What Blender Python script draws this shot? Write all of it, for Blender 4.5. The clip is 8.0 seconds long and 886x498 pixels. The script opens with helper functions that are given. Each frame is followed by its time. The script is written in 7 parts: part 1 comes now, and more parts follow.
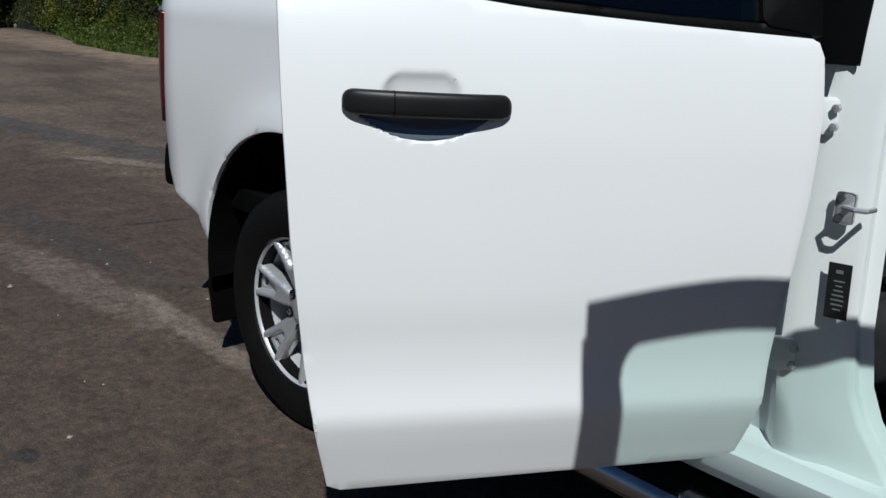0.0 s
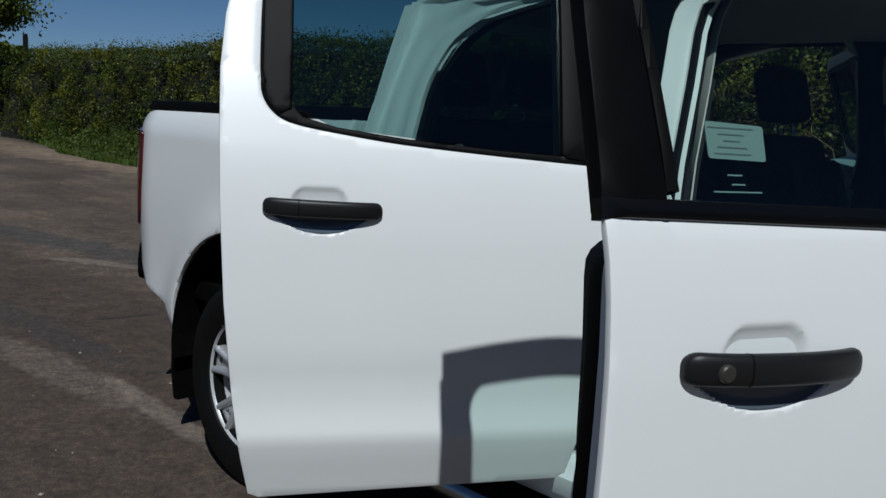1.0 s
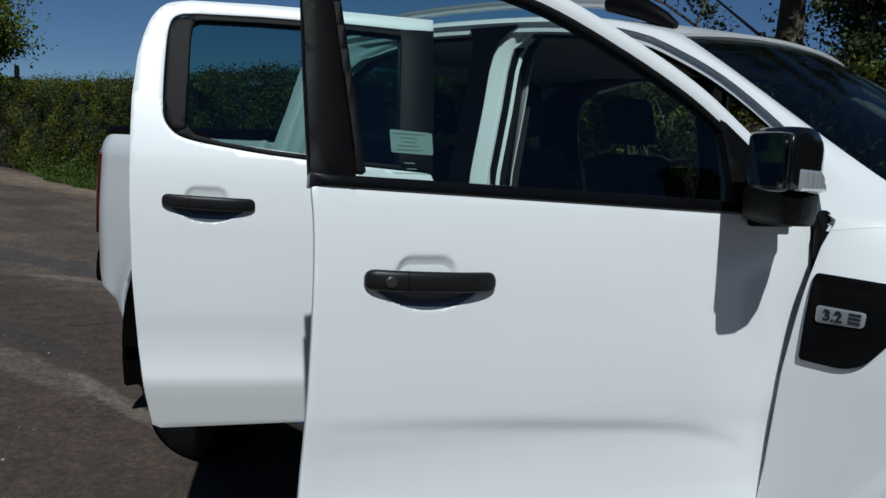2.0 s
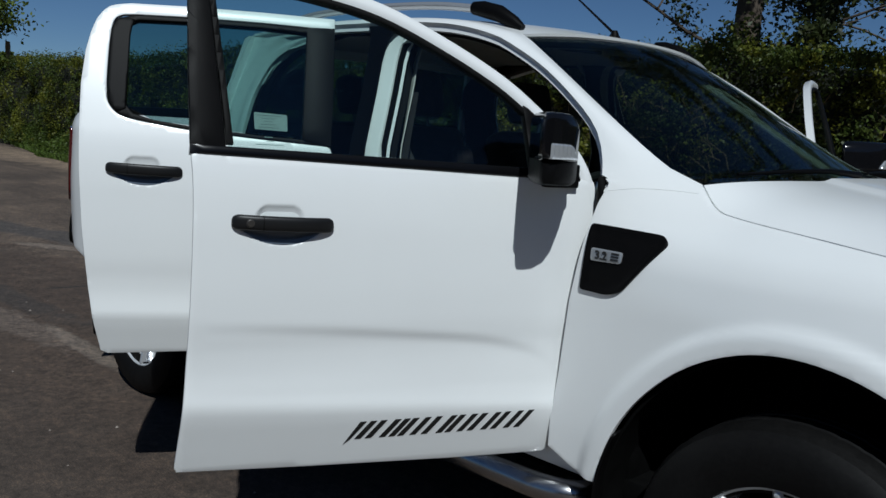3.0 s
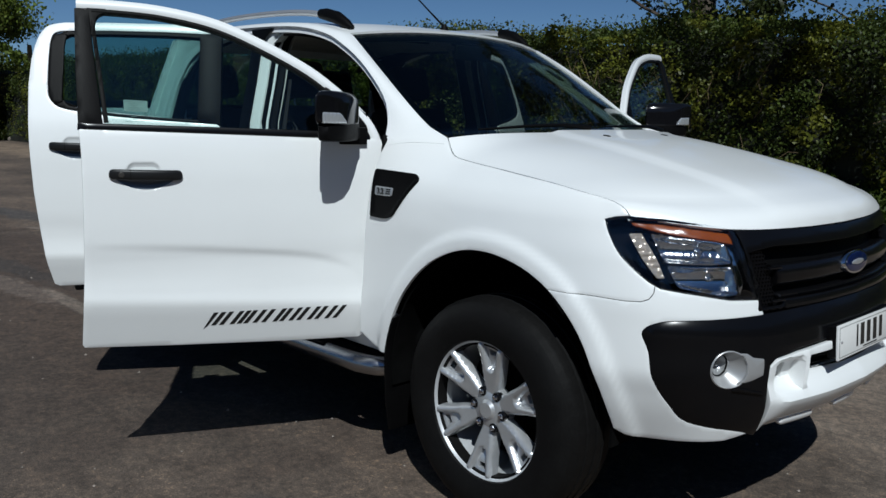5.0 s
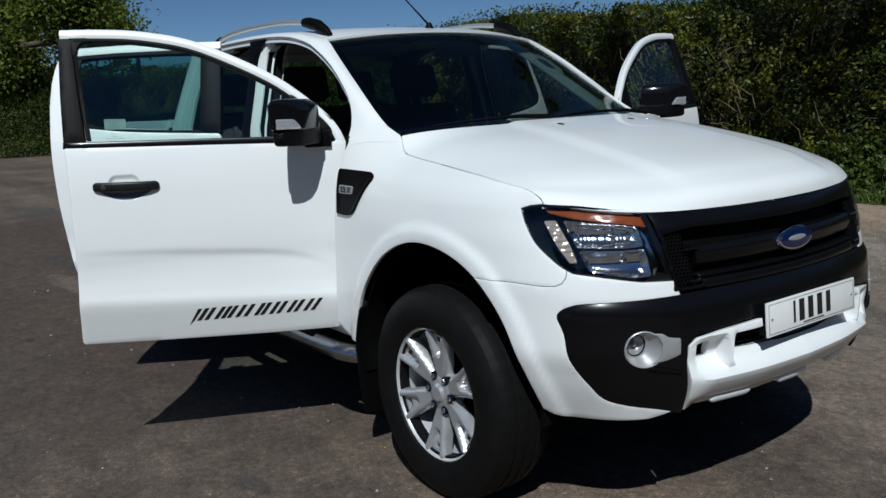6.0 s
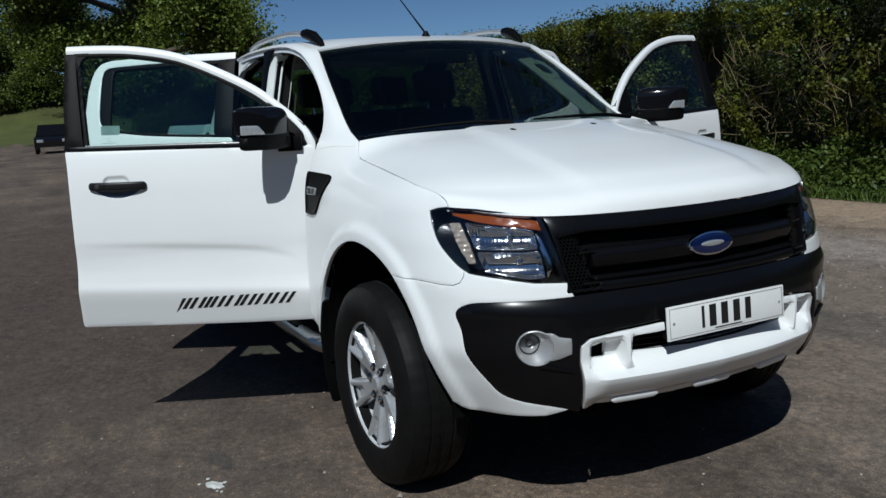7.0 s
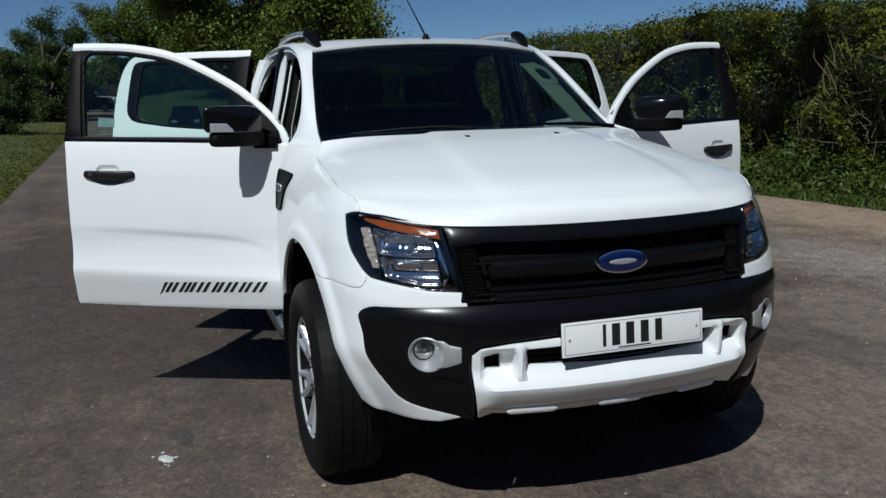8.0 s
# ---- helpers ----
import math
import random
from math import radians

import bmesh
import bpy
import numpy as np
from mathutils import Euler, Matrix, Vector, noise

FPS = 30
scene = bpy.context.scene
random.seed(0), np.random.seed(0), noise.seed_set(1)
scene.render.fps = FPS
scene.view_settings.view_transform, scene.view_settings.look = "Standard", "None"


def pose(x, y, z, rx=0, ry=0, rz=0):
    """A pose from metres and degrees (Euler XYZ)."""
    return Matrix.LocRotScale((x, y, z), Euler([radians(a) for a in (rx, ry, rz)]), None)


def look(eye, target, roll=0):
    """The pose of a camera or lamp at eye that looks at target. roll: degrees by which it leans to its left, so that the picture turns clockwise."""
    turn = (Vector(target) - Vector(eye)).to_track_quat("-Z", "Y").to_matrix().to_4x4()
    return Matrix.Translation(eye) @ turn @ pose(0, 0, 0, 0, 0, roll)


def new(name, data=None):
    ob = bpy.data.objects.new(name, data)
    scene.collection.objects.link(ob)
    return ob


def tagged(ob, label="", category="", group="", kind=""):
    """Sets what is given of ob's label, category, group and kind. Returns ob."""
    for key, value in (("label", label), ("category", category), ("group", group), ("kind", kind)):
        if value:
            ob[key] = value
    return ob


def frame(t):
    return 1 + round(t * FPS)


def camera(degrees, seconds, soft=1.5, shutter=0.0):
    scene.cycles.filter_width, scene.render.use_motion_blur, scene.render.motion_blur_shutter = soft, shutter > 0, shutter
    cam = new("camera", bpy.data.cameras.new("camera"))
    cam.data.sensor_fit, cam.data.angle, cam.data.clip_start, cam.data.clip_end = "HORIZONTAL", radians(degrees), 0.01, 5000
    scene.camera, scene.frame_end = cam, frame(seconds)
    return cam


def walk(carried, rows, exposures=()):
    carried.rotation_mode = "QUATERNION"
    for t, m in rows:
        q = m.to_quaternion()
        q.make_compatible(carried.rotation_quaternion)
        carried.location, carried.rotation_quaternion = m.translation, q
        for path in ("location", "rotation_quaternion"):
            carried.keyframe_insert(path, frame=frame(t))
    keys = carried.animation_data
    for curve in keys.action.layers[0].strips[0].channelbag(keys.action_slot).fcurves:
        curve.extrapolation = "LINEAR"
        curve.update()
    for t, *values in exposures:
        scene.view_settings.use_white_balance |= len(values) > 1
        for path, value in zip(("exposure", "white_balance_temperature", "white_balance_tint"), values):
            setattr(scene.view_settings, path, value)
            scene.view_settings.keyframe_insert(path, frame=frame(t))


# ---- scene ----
cam = camera(55.6, 8.0)
PATH = [
    (0, (-1.119, -2.288, 1.334), (-2.51, -0.965, 0.774), 2.3),
    (0.5, (-0.899, -2.403, 1.344), (-2.291, -1.031, 0.925), 3.2),
    (0.7, (-0.79, -2.43, 1.358), (-2.2, -1.06, 0.989), 4.0),
    (1, (-0.628, -2.51, 1.389), (-2.028, -1.114, 1.085), 3.1),
    (1.5, (-0.285, -2.553, 1.366), (-1.692, -1.162, 1.066), 4.9),
    (2, (0.028, -2.641, 1.370), (-1.369, -1.228, 1.139), 3.2),
    (2.2, (0.159, -2.690, 1.367), (-1.217, -1.260, 1.117), 4.4),
    (3.3, (0.842, -2.803, 1.395), (-0.55, -1.394, 1.113), 3.0),
    (3.5, (0.971, -2.834, 1.39), (-0.416, -1.419, 1.117), 2.4),
    (4, (1.258, -2.942, 1.38), (-0.094, -1.511, 1.029), 2.5),
    (4.5, (1.524, -2.97, 1.388), (0.148, -1.555, 1.067), 0.7),
    (4.7, (1.659, -2.954, 1.383), (0.267, -1.553, 1.066), 0.8),
    (5.8, (2.221, -2.625, 1.411), (0.655, -1.432, 1.058), -1.4),
    (6, (2.322, -2.544, 1.421), (0.726, -1.391, 1.069), -2.7),
    (6.5, (2.638, -2.308, 1.419), (0.961, -1.288, 1.037), -0.9),
    (7, (2.832, -2.033, 1.415), (1.074, -1.141, 1.077), -3.1),
    (7.5, (2.976, -1.731, 1.437), (1.161, -0.956, 1.109), -2.4),
    (8, (3.162, -1.41, 1.446), (1.294, -0.785, 1.099), -1.3),
]
walk(cam, [(t, look(eye, target, roll)) for t, eye, target, roll in PATH],
     [(0.0, 0.23, 5800, 7), (0.5, -0.01, 5700, 6), (1.0, -0.13, 5660, 5), (2.0, -0.11, 5580, 4), (3.5, -0.07, 5580, 4), (4.5, 0.07, 5600, 4), (6.5, 0.17, 5620, 4), (8.0, 0.18, 5640, 4)])

# ---- daylight ----
SUN_EL, SUN_AZ = 48.3, -38.5          # height over the horizon, bearing from +x
world = bpy.data.worlds.new("sky")
scene.world = world
world.use_nodes = True
wn = world.node_tree.nodes
sky = wn.new("ShaderNodeTexSky")
sky.sky_type = "NISHITA"
sky.sun_disc = False
sky.sun_elevation = radians(SUN_EL)
sky.sun_rotation = radians(90 - SUN_AZ)
sky.altitude = 1200
sky.air_density, sky.dust_density, sky.ozone_density = 0.75, 0.0, 5.0
wn["Background"].inputs["Strength"].default_value = 0.038
world.node_tree.links.new(sky.outputs["Color"], wn["Background"].inputs["Color"])
sun_data = bpy.data.lights.new("sun", "SUN")
sun_data.energy, sun_data.angle, sun_data.color = 3.58, radians(0.53), (1.0, 0.945, 0.865)
sun = new("sun", sun_data)
sun_from = Vector((math.cos(radians(SUN_EL)) * math.cos(radians(SUN_AZ)), math.cos(radians(SUN_EL)) * math.sin(radians(SUN_AZ)), math.sin(radians(SUN_EL))))
sun.matrix_world = look(tuple(sun_from * 60), (0, 0, 0))


# ---- materials ----
def material(name, color, rough=0.5, metal=0.0, coat=0.0, var=0.0, var_scale=8.0, fine_scale=0.0, bump=0.0, bump_scale=300.0,
             transmission=0.0, island=0.0, per_object=0.0, second=None, spec=0.5):
    """A principled material; colour varies at two scales, with fine relief."""
    mat = bpy.data.materials.new(name)
    mat.use_nodes = True
    nodes, links = mat.node_tree.nodes, mat.node_tree.links
    bsdf = nodes["Principled BSDF"]
    bsdf.inputs["Base Color"].default_value = (*color, 1)
    bsdf.inputs["Roughness"].default_value = rough
    bsdf.inputs["Metallic"].default_value = metal
    bsdf.inputs["Coat Weight"].default_value = coat
    bsdf.inputs["Coat Roughness"].default_value = 0.03
    bsdf.inputs["Transmission Weight"].default_value = transmission
    bsdf.inputs["Specular IOR Level"].default_value = spec
    coords = nodes.new("ShaderNodeTexCoord")
    out = None
    if var or second:
        n1 = nodes.new("ShaderNodeTexNoise")
        n1.inputs["Scale"].default_value, n1.inputs["Detail"].default_value = var_scale, 6
        links.new(coords.outputs["Object"], n1.inputs["Vector"])
        fac = n1.outputs["Fac"]
        if fine_scale:
            n2 = nodes.new("ShaderNodeTexNoise")
            n2.inputs["Scale"].default_value, n2.inputs["Detail"].default_value = fine_scale, 3
            links.new(coords.outputs["Object"], n2.inputs["Vector"])
            half = nodes.new("ShaderNodeMath")
            half.operation = "MULTIPLY_ADD"
            half.inputs[1].default_value, half.inputs[2].default_value = 0.6, 0.0
            links.new(n2.outputs["Fac"], half.inputs[0])
            add = nodes.new("ShaderNodeMath")
            add.operation = "MULTIPLY_ADD"
            add.inputs[1].default_value = 0.4
            links.new(fac, add.inputs[0])
            links.new(half.outputs[0], add.inputs[2])
            fac = add.outputs[0]
        ramp = nodes.new("ShaderNodeValToRGB")
        ramp.color_ramp.elements[0].position, ramp.color_ramp.elements[1].position = 0.3, 0.7
        lo = [c * (1 - var) for c in color]
        hi = second if second else [min(1, c * (1 + var)) for c in color]
        ramp.color_ramp.elements[0].color, ramp.color_ramp.elements[1].color = (*lo, 1), (*hi, 1)
        links.new(fac, ramp.inputs["Fac"])
        out = ramp.outputs["Color"]
    if island or per_object:
        if island:
            src = nodes.new("ShaderNodeNewGeometry").outputs["Random Per Island"]
        else:
            src = nodes.new("ShaderNodeObjectInfo").outputs["Random"]
        hsv = nodes.new("ShaderNodeHueSaturation")
        hsv.inputs["Color"].default_value = (*color, 1)
        if out:
            links.new(out, hsv.inputs["Color"])
        rng = nodes.new("ShaderNodeMapRange")
        amount = island or per_object
        rng.inputs["To Min"].default_value, rng.inputs["To Max"].default_value = 1 - amount, 1 + amount
        links.new(src, rng.inputs["Value"])
        links.new(rng.outputs["Result"], hsv.inputs["Value"])
        hue = nodes.new("ShaderNodeMapRange")
        hue.inputs["To Min"].default_value, hue.inputs["To Max"].default_value = 0.5 - 0.035 * amount, 0.5 + 0.02 * amount
        wrap = nodes.new("ShaderNodeMath")
        wrap.operation = "FRACT"
        mult = nodes.new("ShaderNodeMath")
        mult.operation = "MULTIPLY"
        mult.inputs[1].default_value = 7.31
        links.new(src, mult.inputs[0])
        links.new(mult.outputs[0], wrap.inputs[0])
        links.new(wrap.outputs[0], hue.inputs["Value"])
        links.new(hue.outputs["Result"], hsv.inputs["Hue"])
        out = hsv.outputs["Color"]
    if out:
        links.new(out, bsdf.inputs["Base Color"])
    if bump:
        nb = nodes.new("ShaderNodeTexNoise")
        nb.inputs["Scale"].default_value, nb.inputs["Detail"].default_value = bump_scale, 4
        links.new(coords.outputs["Object"], nb.inputs["Vector"])
        bm_node = nodes.new("ShaderNodeBump")
        bm_node.inputs["Strength"].default_value, bm_node.inputs["Distance"].default_value = bump, 0.002
        links.new(nb.outputs["Fac"], bm_node.inputs["Height"])
        links.new(bm_node.outputs["Normal"], bsdf.inputs["Normal"])
    return mat


def glass_material(name, tint, gloss=1.0, rough=0.0):
    """A thin pane: tinted, see-through, with a mirror gloss that grows at grazing angles."""
    mat = bpy.data.materials.new(name)
    mat.use_nodes = True
    nodes, links = mat.node_tree.nodes, mat.node_tree.links
    nodes.remove(nodes["Principled BSDF"])
    clear = nodes.new("ShaderNodeBsdfTransparent")
    clear.inputs["Color"].default_value = (*tint, 1)
    shine = nodes.new("ShaderNodeBsdfGlossy")
    shine.inputs["Roughness"].default_value = rough
    shine.inputs["Color"].default_value = (gloss, gloss, gloss, 1)
    facing = nodes.new("ShaderNodeLayerWeight")
    facing.inputs["Blend"].default_value = 0.5
    power = nodes.new("ShaderNodeMath")
    power.operation = "POWER"
    power.inputs[1].default_value = 5.0
    links.new(facing.outputs["Facing"], power.inputs[0])
    fresnel = nodes.new("ShaderNodeMath")
    fresnel.operation = "MULTIPLY_ADD"
    fresnel.inputs[1].default_value, fresnel.inputs[2].default_value = 0.7, 0.045
    links.new(power.outputs[0], fresnel.inputs[0])
    mix = nodes.new("ShaderNodeMixShader")
    links.new(fresnel.outputs[0], mix.inputs["Fac"])
    links.new(clear.outputs[0], mix.inputs[1])
    links.new(shine.outputs[0], mix.inputs[2])
    links.new(mix.outputs[0], nodes["Material Output"].inputs["Surface"])
    return mat


def leaf_material(name, color, amount=0.45, see=0.35, drift=0.0):
    mat = material(name, color, rough=0.5, island=amount, spec=0.3, var=drift, var_scale=1.1)
    nodes, links = mat.node_tree.nodes, mat.node_tree.links
    bsdf = nodes["Principled BSDF"]
    thin = nodes.new("ShaderNodeBsdfTranslucent")
    for link in list(links):
        if link.to_socket == bsdf.inputs["Base Color"]:
            links.new(link.from_socket, thin.inputs["Color"])
    mix = nodes.new("ShaderNodeMixShader")
    mix.inputs["Fac"].default_value = see
    links.new(bsdf.outputs[0], mix.inputs[1])
    links.new(thin.outputs[0], mix.inputs[2])
    links.new(mix.outputs[0], nodes["Material Output"].inputs["Surface"])
    return mat


PAINT = material("white_paint", (0.80, 0.81, 0.80), rough=0.32, coat=0.55, var=0.012, var_scale=3.0)
JAMB = material("white_jamb_paint", (0.74, 0.77, 0.75), rough=0.42, var=0.03, var_scale=6.0)
BLACK = material("black_grained_plastic", (0.0035, 0.0034, 0.0036), spec=0.07, rough=0.44, bump=0.15, bump_scale=900, var=0.15, var_scale=20)
SATIN = material("charcoal_satin_paint", (0.0038, 0.0038, 0.0045), rough=0.25, spec=0.20, coat=0.10, var=0.1, var_scale=5)
GLOSS = material("gloss_black", (0.005, 0.005, 0.006), rough=0.12, spec=0.35, coat=0.18)
HANDLE = material("satin_black_handle", (0.010, 0.010, 0.0105), rough=0.40, spec=0.30, bump=0.1, bump_scale=900, var=0.1, var_scale=20)
SEAL = material("black_rubber_seal", (0.004, 0.004, 0.004), spec=0.10, rough=0.55, var=0.2, var_scale=30)
TRIM = material("dark_interior_trim", (0.013, 0.013, 0.014), spec=0.3, rough=0.65, bump=0.2, bump_scale=600, var=0.15, var_scale=9)
CLOTH = material("charcoal_seat_cloth", (0.022, 0.022, 0.024), rough=0.9, bump=0.4, bump_scale=900, var=0.25, var_scale=40)
ORANGE = material("orange_seat_cloth", (0.55, 0.07, 0.015), rough=0.85, bump=0.3, bump_scale=900, var=0.1, var_scale=30)
LINING = material("pale_headliner", (0.52, 0.52, 0.48), rough=0.9, bump=0.2, bump_scale=700, var=0.06, var_scale=10)
RUBBER = material("tyre_rubber", (0.0065, 0.0063, 0.0062), spec=0.10, rough=0.55, bump=0.12, bump_scale=350, var=0.3, var_scale=14, fine_scale=120)
ALLOY = material("silver_alloy", (0.60, 0.61, 0.62), rough=0.33, metal=0.68, coat=0.2, var=0.05, var_scale=20)
RIMPAINT = material("silver_rim_paint", (0.50, 0.51, 0.52), rough=0.38, metal=0.25, coat=0.2, var=0.05, var_scale=20)
CHROME = material("chrome", (0.80, 0.80, 0.82), rough=0.06, metal=1.0)
STEEL = material("polished_steel_tube", (0.42, 0.42, 0.43), rough=0.26, metal=1.0, var=0.08, var_scale=12)
SILVER = material("satin_fog_bezel", (0.40, 0.40, 0.40), rough=0.34, metal=0.45)
LOCK = material("dull_lock_metal", (0.055, 0.050, 0.045), rough=0.4, metal=0.4)
# white door paint toned slate to stand for shade under the grip
CUP = material("shaded_white_handle_cup", (0.090, 0.112, 0.145), rough=0.16, coat=0.3)
BRIGHT = material("satin_silver_plastic", (0.52, 0.53, 0.54), rough=0.25, metal=0.6)
MIRROR = material("mirror_glass", (0.82, 0.84, 0.84), rough=0.02, metal=1.0)
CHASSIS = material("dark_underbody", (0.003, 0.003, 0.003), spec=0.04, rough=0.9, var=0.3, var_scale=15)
GLASS = glass_material("window_glass", (0.84, 0.925, 0.905), 0.58)
SCREEN = glass_material("windscreen_glass", (0.57, 0.64, 0.60), 0.75)
DARKGLASS = glass_material("privacy_glass", (0.50, 0.63, 0.62), 0.75)
LENS = glass_material("clear_lens", (0.92, 0.94, 0.96), 0.7)
AMBER = material("amber_reflector", (0.24, 0.052, 0.004), rough=0.20, spec=0.5, coat=0.6, bump=0.1, bump_scale=160)
CLEAR = material("clear_ribbed_lens", (0.62, 0.64, 0.66), rough=0.18, metal=0.6, coat=0.5)
PEARL = material("clear_faceted_indicator", (0.62, 0.52, 0.42), rough=0.14, metal=0.45, coat=0.4)
REFLECT = material("smoked_reflector", (0.90, 0.89, 0.87), rough=0.11, metal=1.0)
RED = material("red_lamp_lens", (0.055, 0.004, 0.005), rough=0.14, coat=0.3)
BLUE = material("blue_enamel", (0.004, 0.010, 0.050), rough=0.15, coat=0.4)
PLATE = material("white_plate_acrylic", (0.78, 0.78, 0.76), rough=0.2, coat=0.3, var=0.02, var_scale=40)
INK = material("black_ink", (0.012, 0.012, 0.012), rough=0.4)
BADGEFIELD = material("satin_grey_badge", (0.30, 0.31, 0.32), rough=0.35, metal=0.5)
BADGEINK = material("grey_print", (0.16, 0.18, 0.18), rough=0.6)
PAPER = material("pale_sticker", (0.27, 0.32, 0.31), rough=0.6)


# ---- mesh helpers ----
def finish(me, angle=35):
    me.polygons.foreach_set("use_smooth", [True] * len(me.polygons))
    me.set_sharp_from_angle(angle=radians(angle))
    return me


def mesh_of(name, verts, faces, angle=35, fix=True):
    me = bpy.data.meshes.new(name)
    me.from_pydata([tuple(v) for v in verts], [], faces)
    if fix:
        bm = bmesh.new()
        bm.from_mesh(me)
        bmesh.ops.recalc_face_normals(bm, faces=bm.faces)
        bm.to_mesh(me)
        bm.free()
    return finish(me, angle)


def part(name, me, mat, parent=None, label="", m=None):
    """Links a mesh (or a bmesh) as one object under a thing or a part."""
    if isinstance(me, bmesh.types.BMesh):
        bm, me = me, bpy.data.meshes.new(name)
        bmesh.ops.recalc_face_normals(bm, faces=bm.faces)
        bm.to_mesh(me)
        bm.free()
        finish(me)
    ob = new(name, me)
    if not me.materials:
        me.materials.append(mat)
    if parent:
        ob.parent = parent
    if m is not None:
        ob.matrix_basis = m
    if label:
        ob["label"] = label
    return ob


def hermite(xs, ys):
    """A smooth curve through the points; flat beyond the ends."""
    xs, ys = np.array(xs, float), np.array(ys, float)
    d = np.diff(ys) / np.diff(xs)
    s = np.zeros(len(xs))
    for i in range(1, len(xs) - 1):
        if d[i - 1] * d[i] > 0:
            w1, w2 = 2 * (xs[i + 1] - xs[i]) + xs[i] - xs[i - 1], xs[i + 1] - xs[i] + 2 * (xs[i] - xs[i - 1])
            s[i] = (w1 + w2) / (w1 / d[i - 1] + w2 / d[i])
    s[0], s[-1] = d[0], d[-1]

    def curve(x):
        x = min(max(x, xs[0]), xs[-1])
        i = min(max(int(np.searchsorted(xs, x)) - 1, 0), len(xs) - 2)
        h = xs[i + 1] - xs[i]
        t = (x - xs[i]) / h
        return float(ys[i] * (1 + 2 * t) * (1 - t) ** 2 + s[i] * h * t * (1 - t) ** 2 + ys[i + 1] * t * t * (3 - 2 * t) + s[i + 1] * h * t * t * (t - 1))
    return curve


def rounded(points, radius=0.0, steps=5, closed=True):
    """The polygon with its corners rounded; a point may carry a radius of its own as a third number."""
    out, n = [], len(points)
    for i, p in enumerate(points):
        r = p[2] if len(p) > 2 else radius
        p0, p1, p2 = Vector(points[i - 1][:2]), Vector(p[:2]), Vector(points[(i + 1) % n][:2])
        if r <= 0 or (not closed and i in (0, n - 1)):
            out.append((p1.x, p1.y))
            continue
        a, b = (p0 - p1), (p2 - p1)
        r = min(r, a.length * 0.49, b.length * 0.49)
        a, b = p1 + a.normalized() * r, p1 + b.normalized() * r
        for k in range(steps + 1):
            t = k / steps
            q = a * (1 - t) ** 2 + p1 * 2 * t * (1 - t) + b * t * t
            out.append((q.x, q.y))
    return out


def smooth_line(points, n=6):
    """A Catmull-Rom line through the points."""
    pts = [Vector(p) for p in points]
    out = []
    for i in range(len(pts) - 1):
        p0, p1, p2, p3 = pts[max(i - 1, 0)], pts[i], pts[i + 1], pts[min(i + 2, len(pts) - 1)]
        for k in range(n):
            t = k / n
            out.append(tuple(0.5 * ((2 * p1) + (p2 - p0) * t + (2 * p0 - 5 * p1 + 4 * p2 - p3) * t * t + (3 * p1 - p0 - 3 * p2 + p3) * t ** 3)))
    out.append(tuple(pts[-1]))
    return out


def resample(poly, step):
    out = []
    for i, a in enumerate(poly):
        b = poly[(i + 1) % len(poly)]
        d = math.dist(a, b)
        if d < 1e-5:
            continue
        for k in range(max(1, round(d / step))):
            t = k / max(1, round(d / step))
            out.append((a[0] + (b[0] - a[0]) * t, a[1] + (b[1] - a[1]) * t))
    return out


def inside(pts, poly):
    x, y = pts[:, 0], pts[:, 1]
    res = np.zeros(len(pts), bool)
    px, py = np.array(poly).T
    j = len(px) - 1
    for i in range(len(px)):
        cross = (py[i] > y) != (py[j] > y)
        with np.errstate(divide="ignore", invalid="ignore"):
            res ^= cross & (x < (px[j] - px[i]) * (y - py[i]) / (py[j] - py[i]) + px[i])
        j = i
    return res


def edge_distance(pts, polys):
    best = np.full(len(pts), 1e9)
    for poly in polys:
        p = np.array(poly)
        q = np.roll(p, -1, 0)
        for a, b in zip(p, q):
            ab = b - a
            t = np.clip(((pts - a) @ ab) / max(ab @ ab, 1e-12), 0, 1)
            best = np.minimum(best, np.hypot(*(pts - (a + t[:, None] * ab)).T))
    return best


from mathutils.geometry import delaunay_2d_cdt


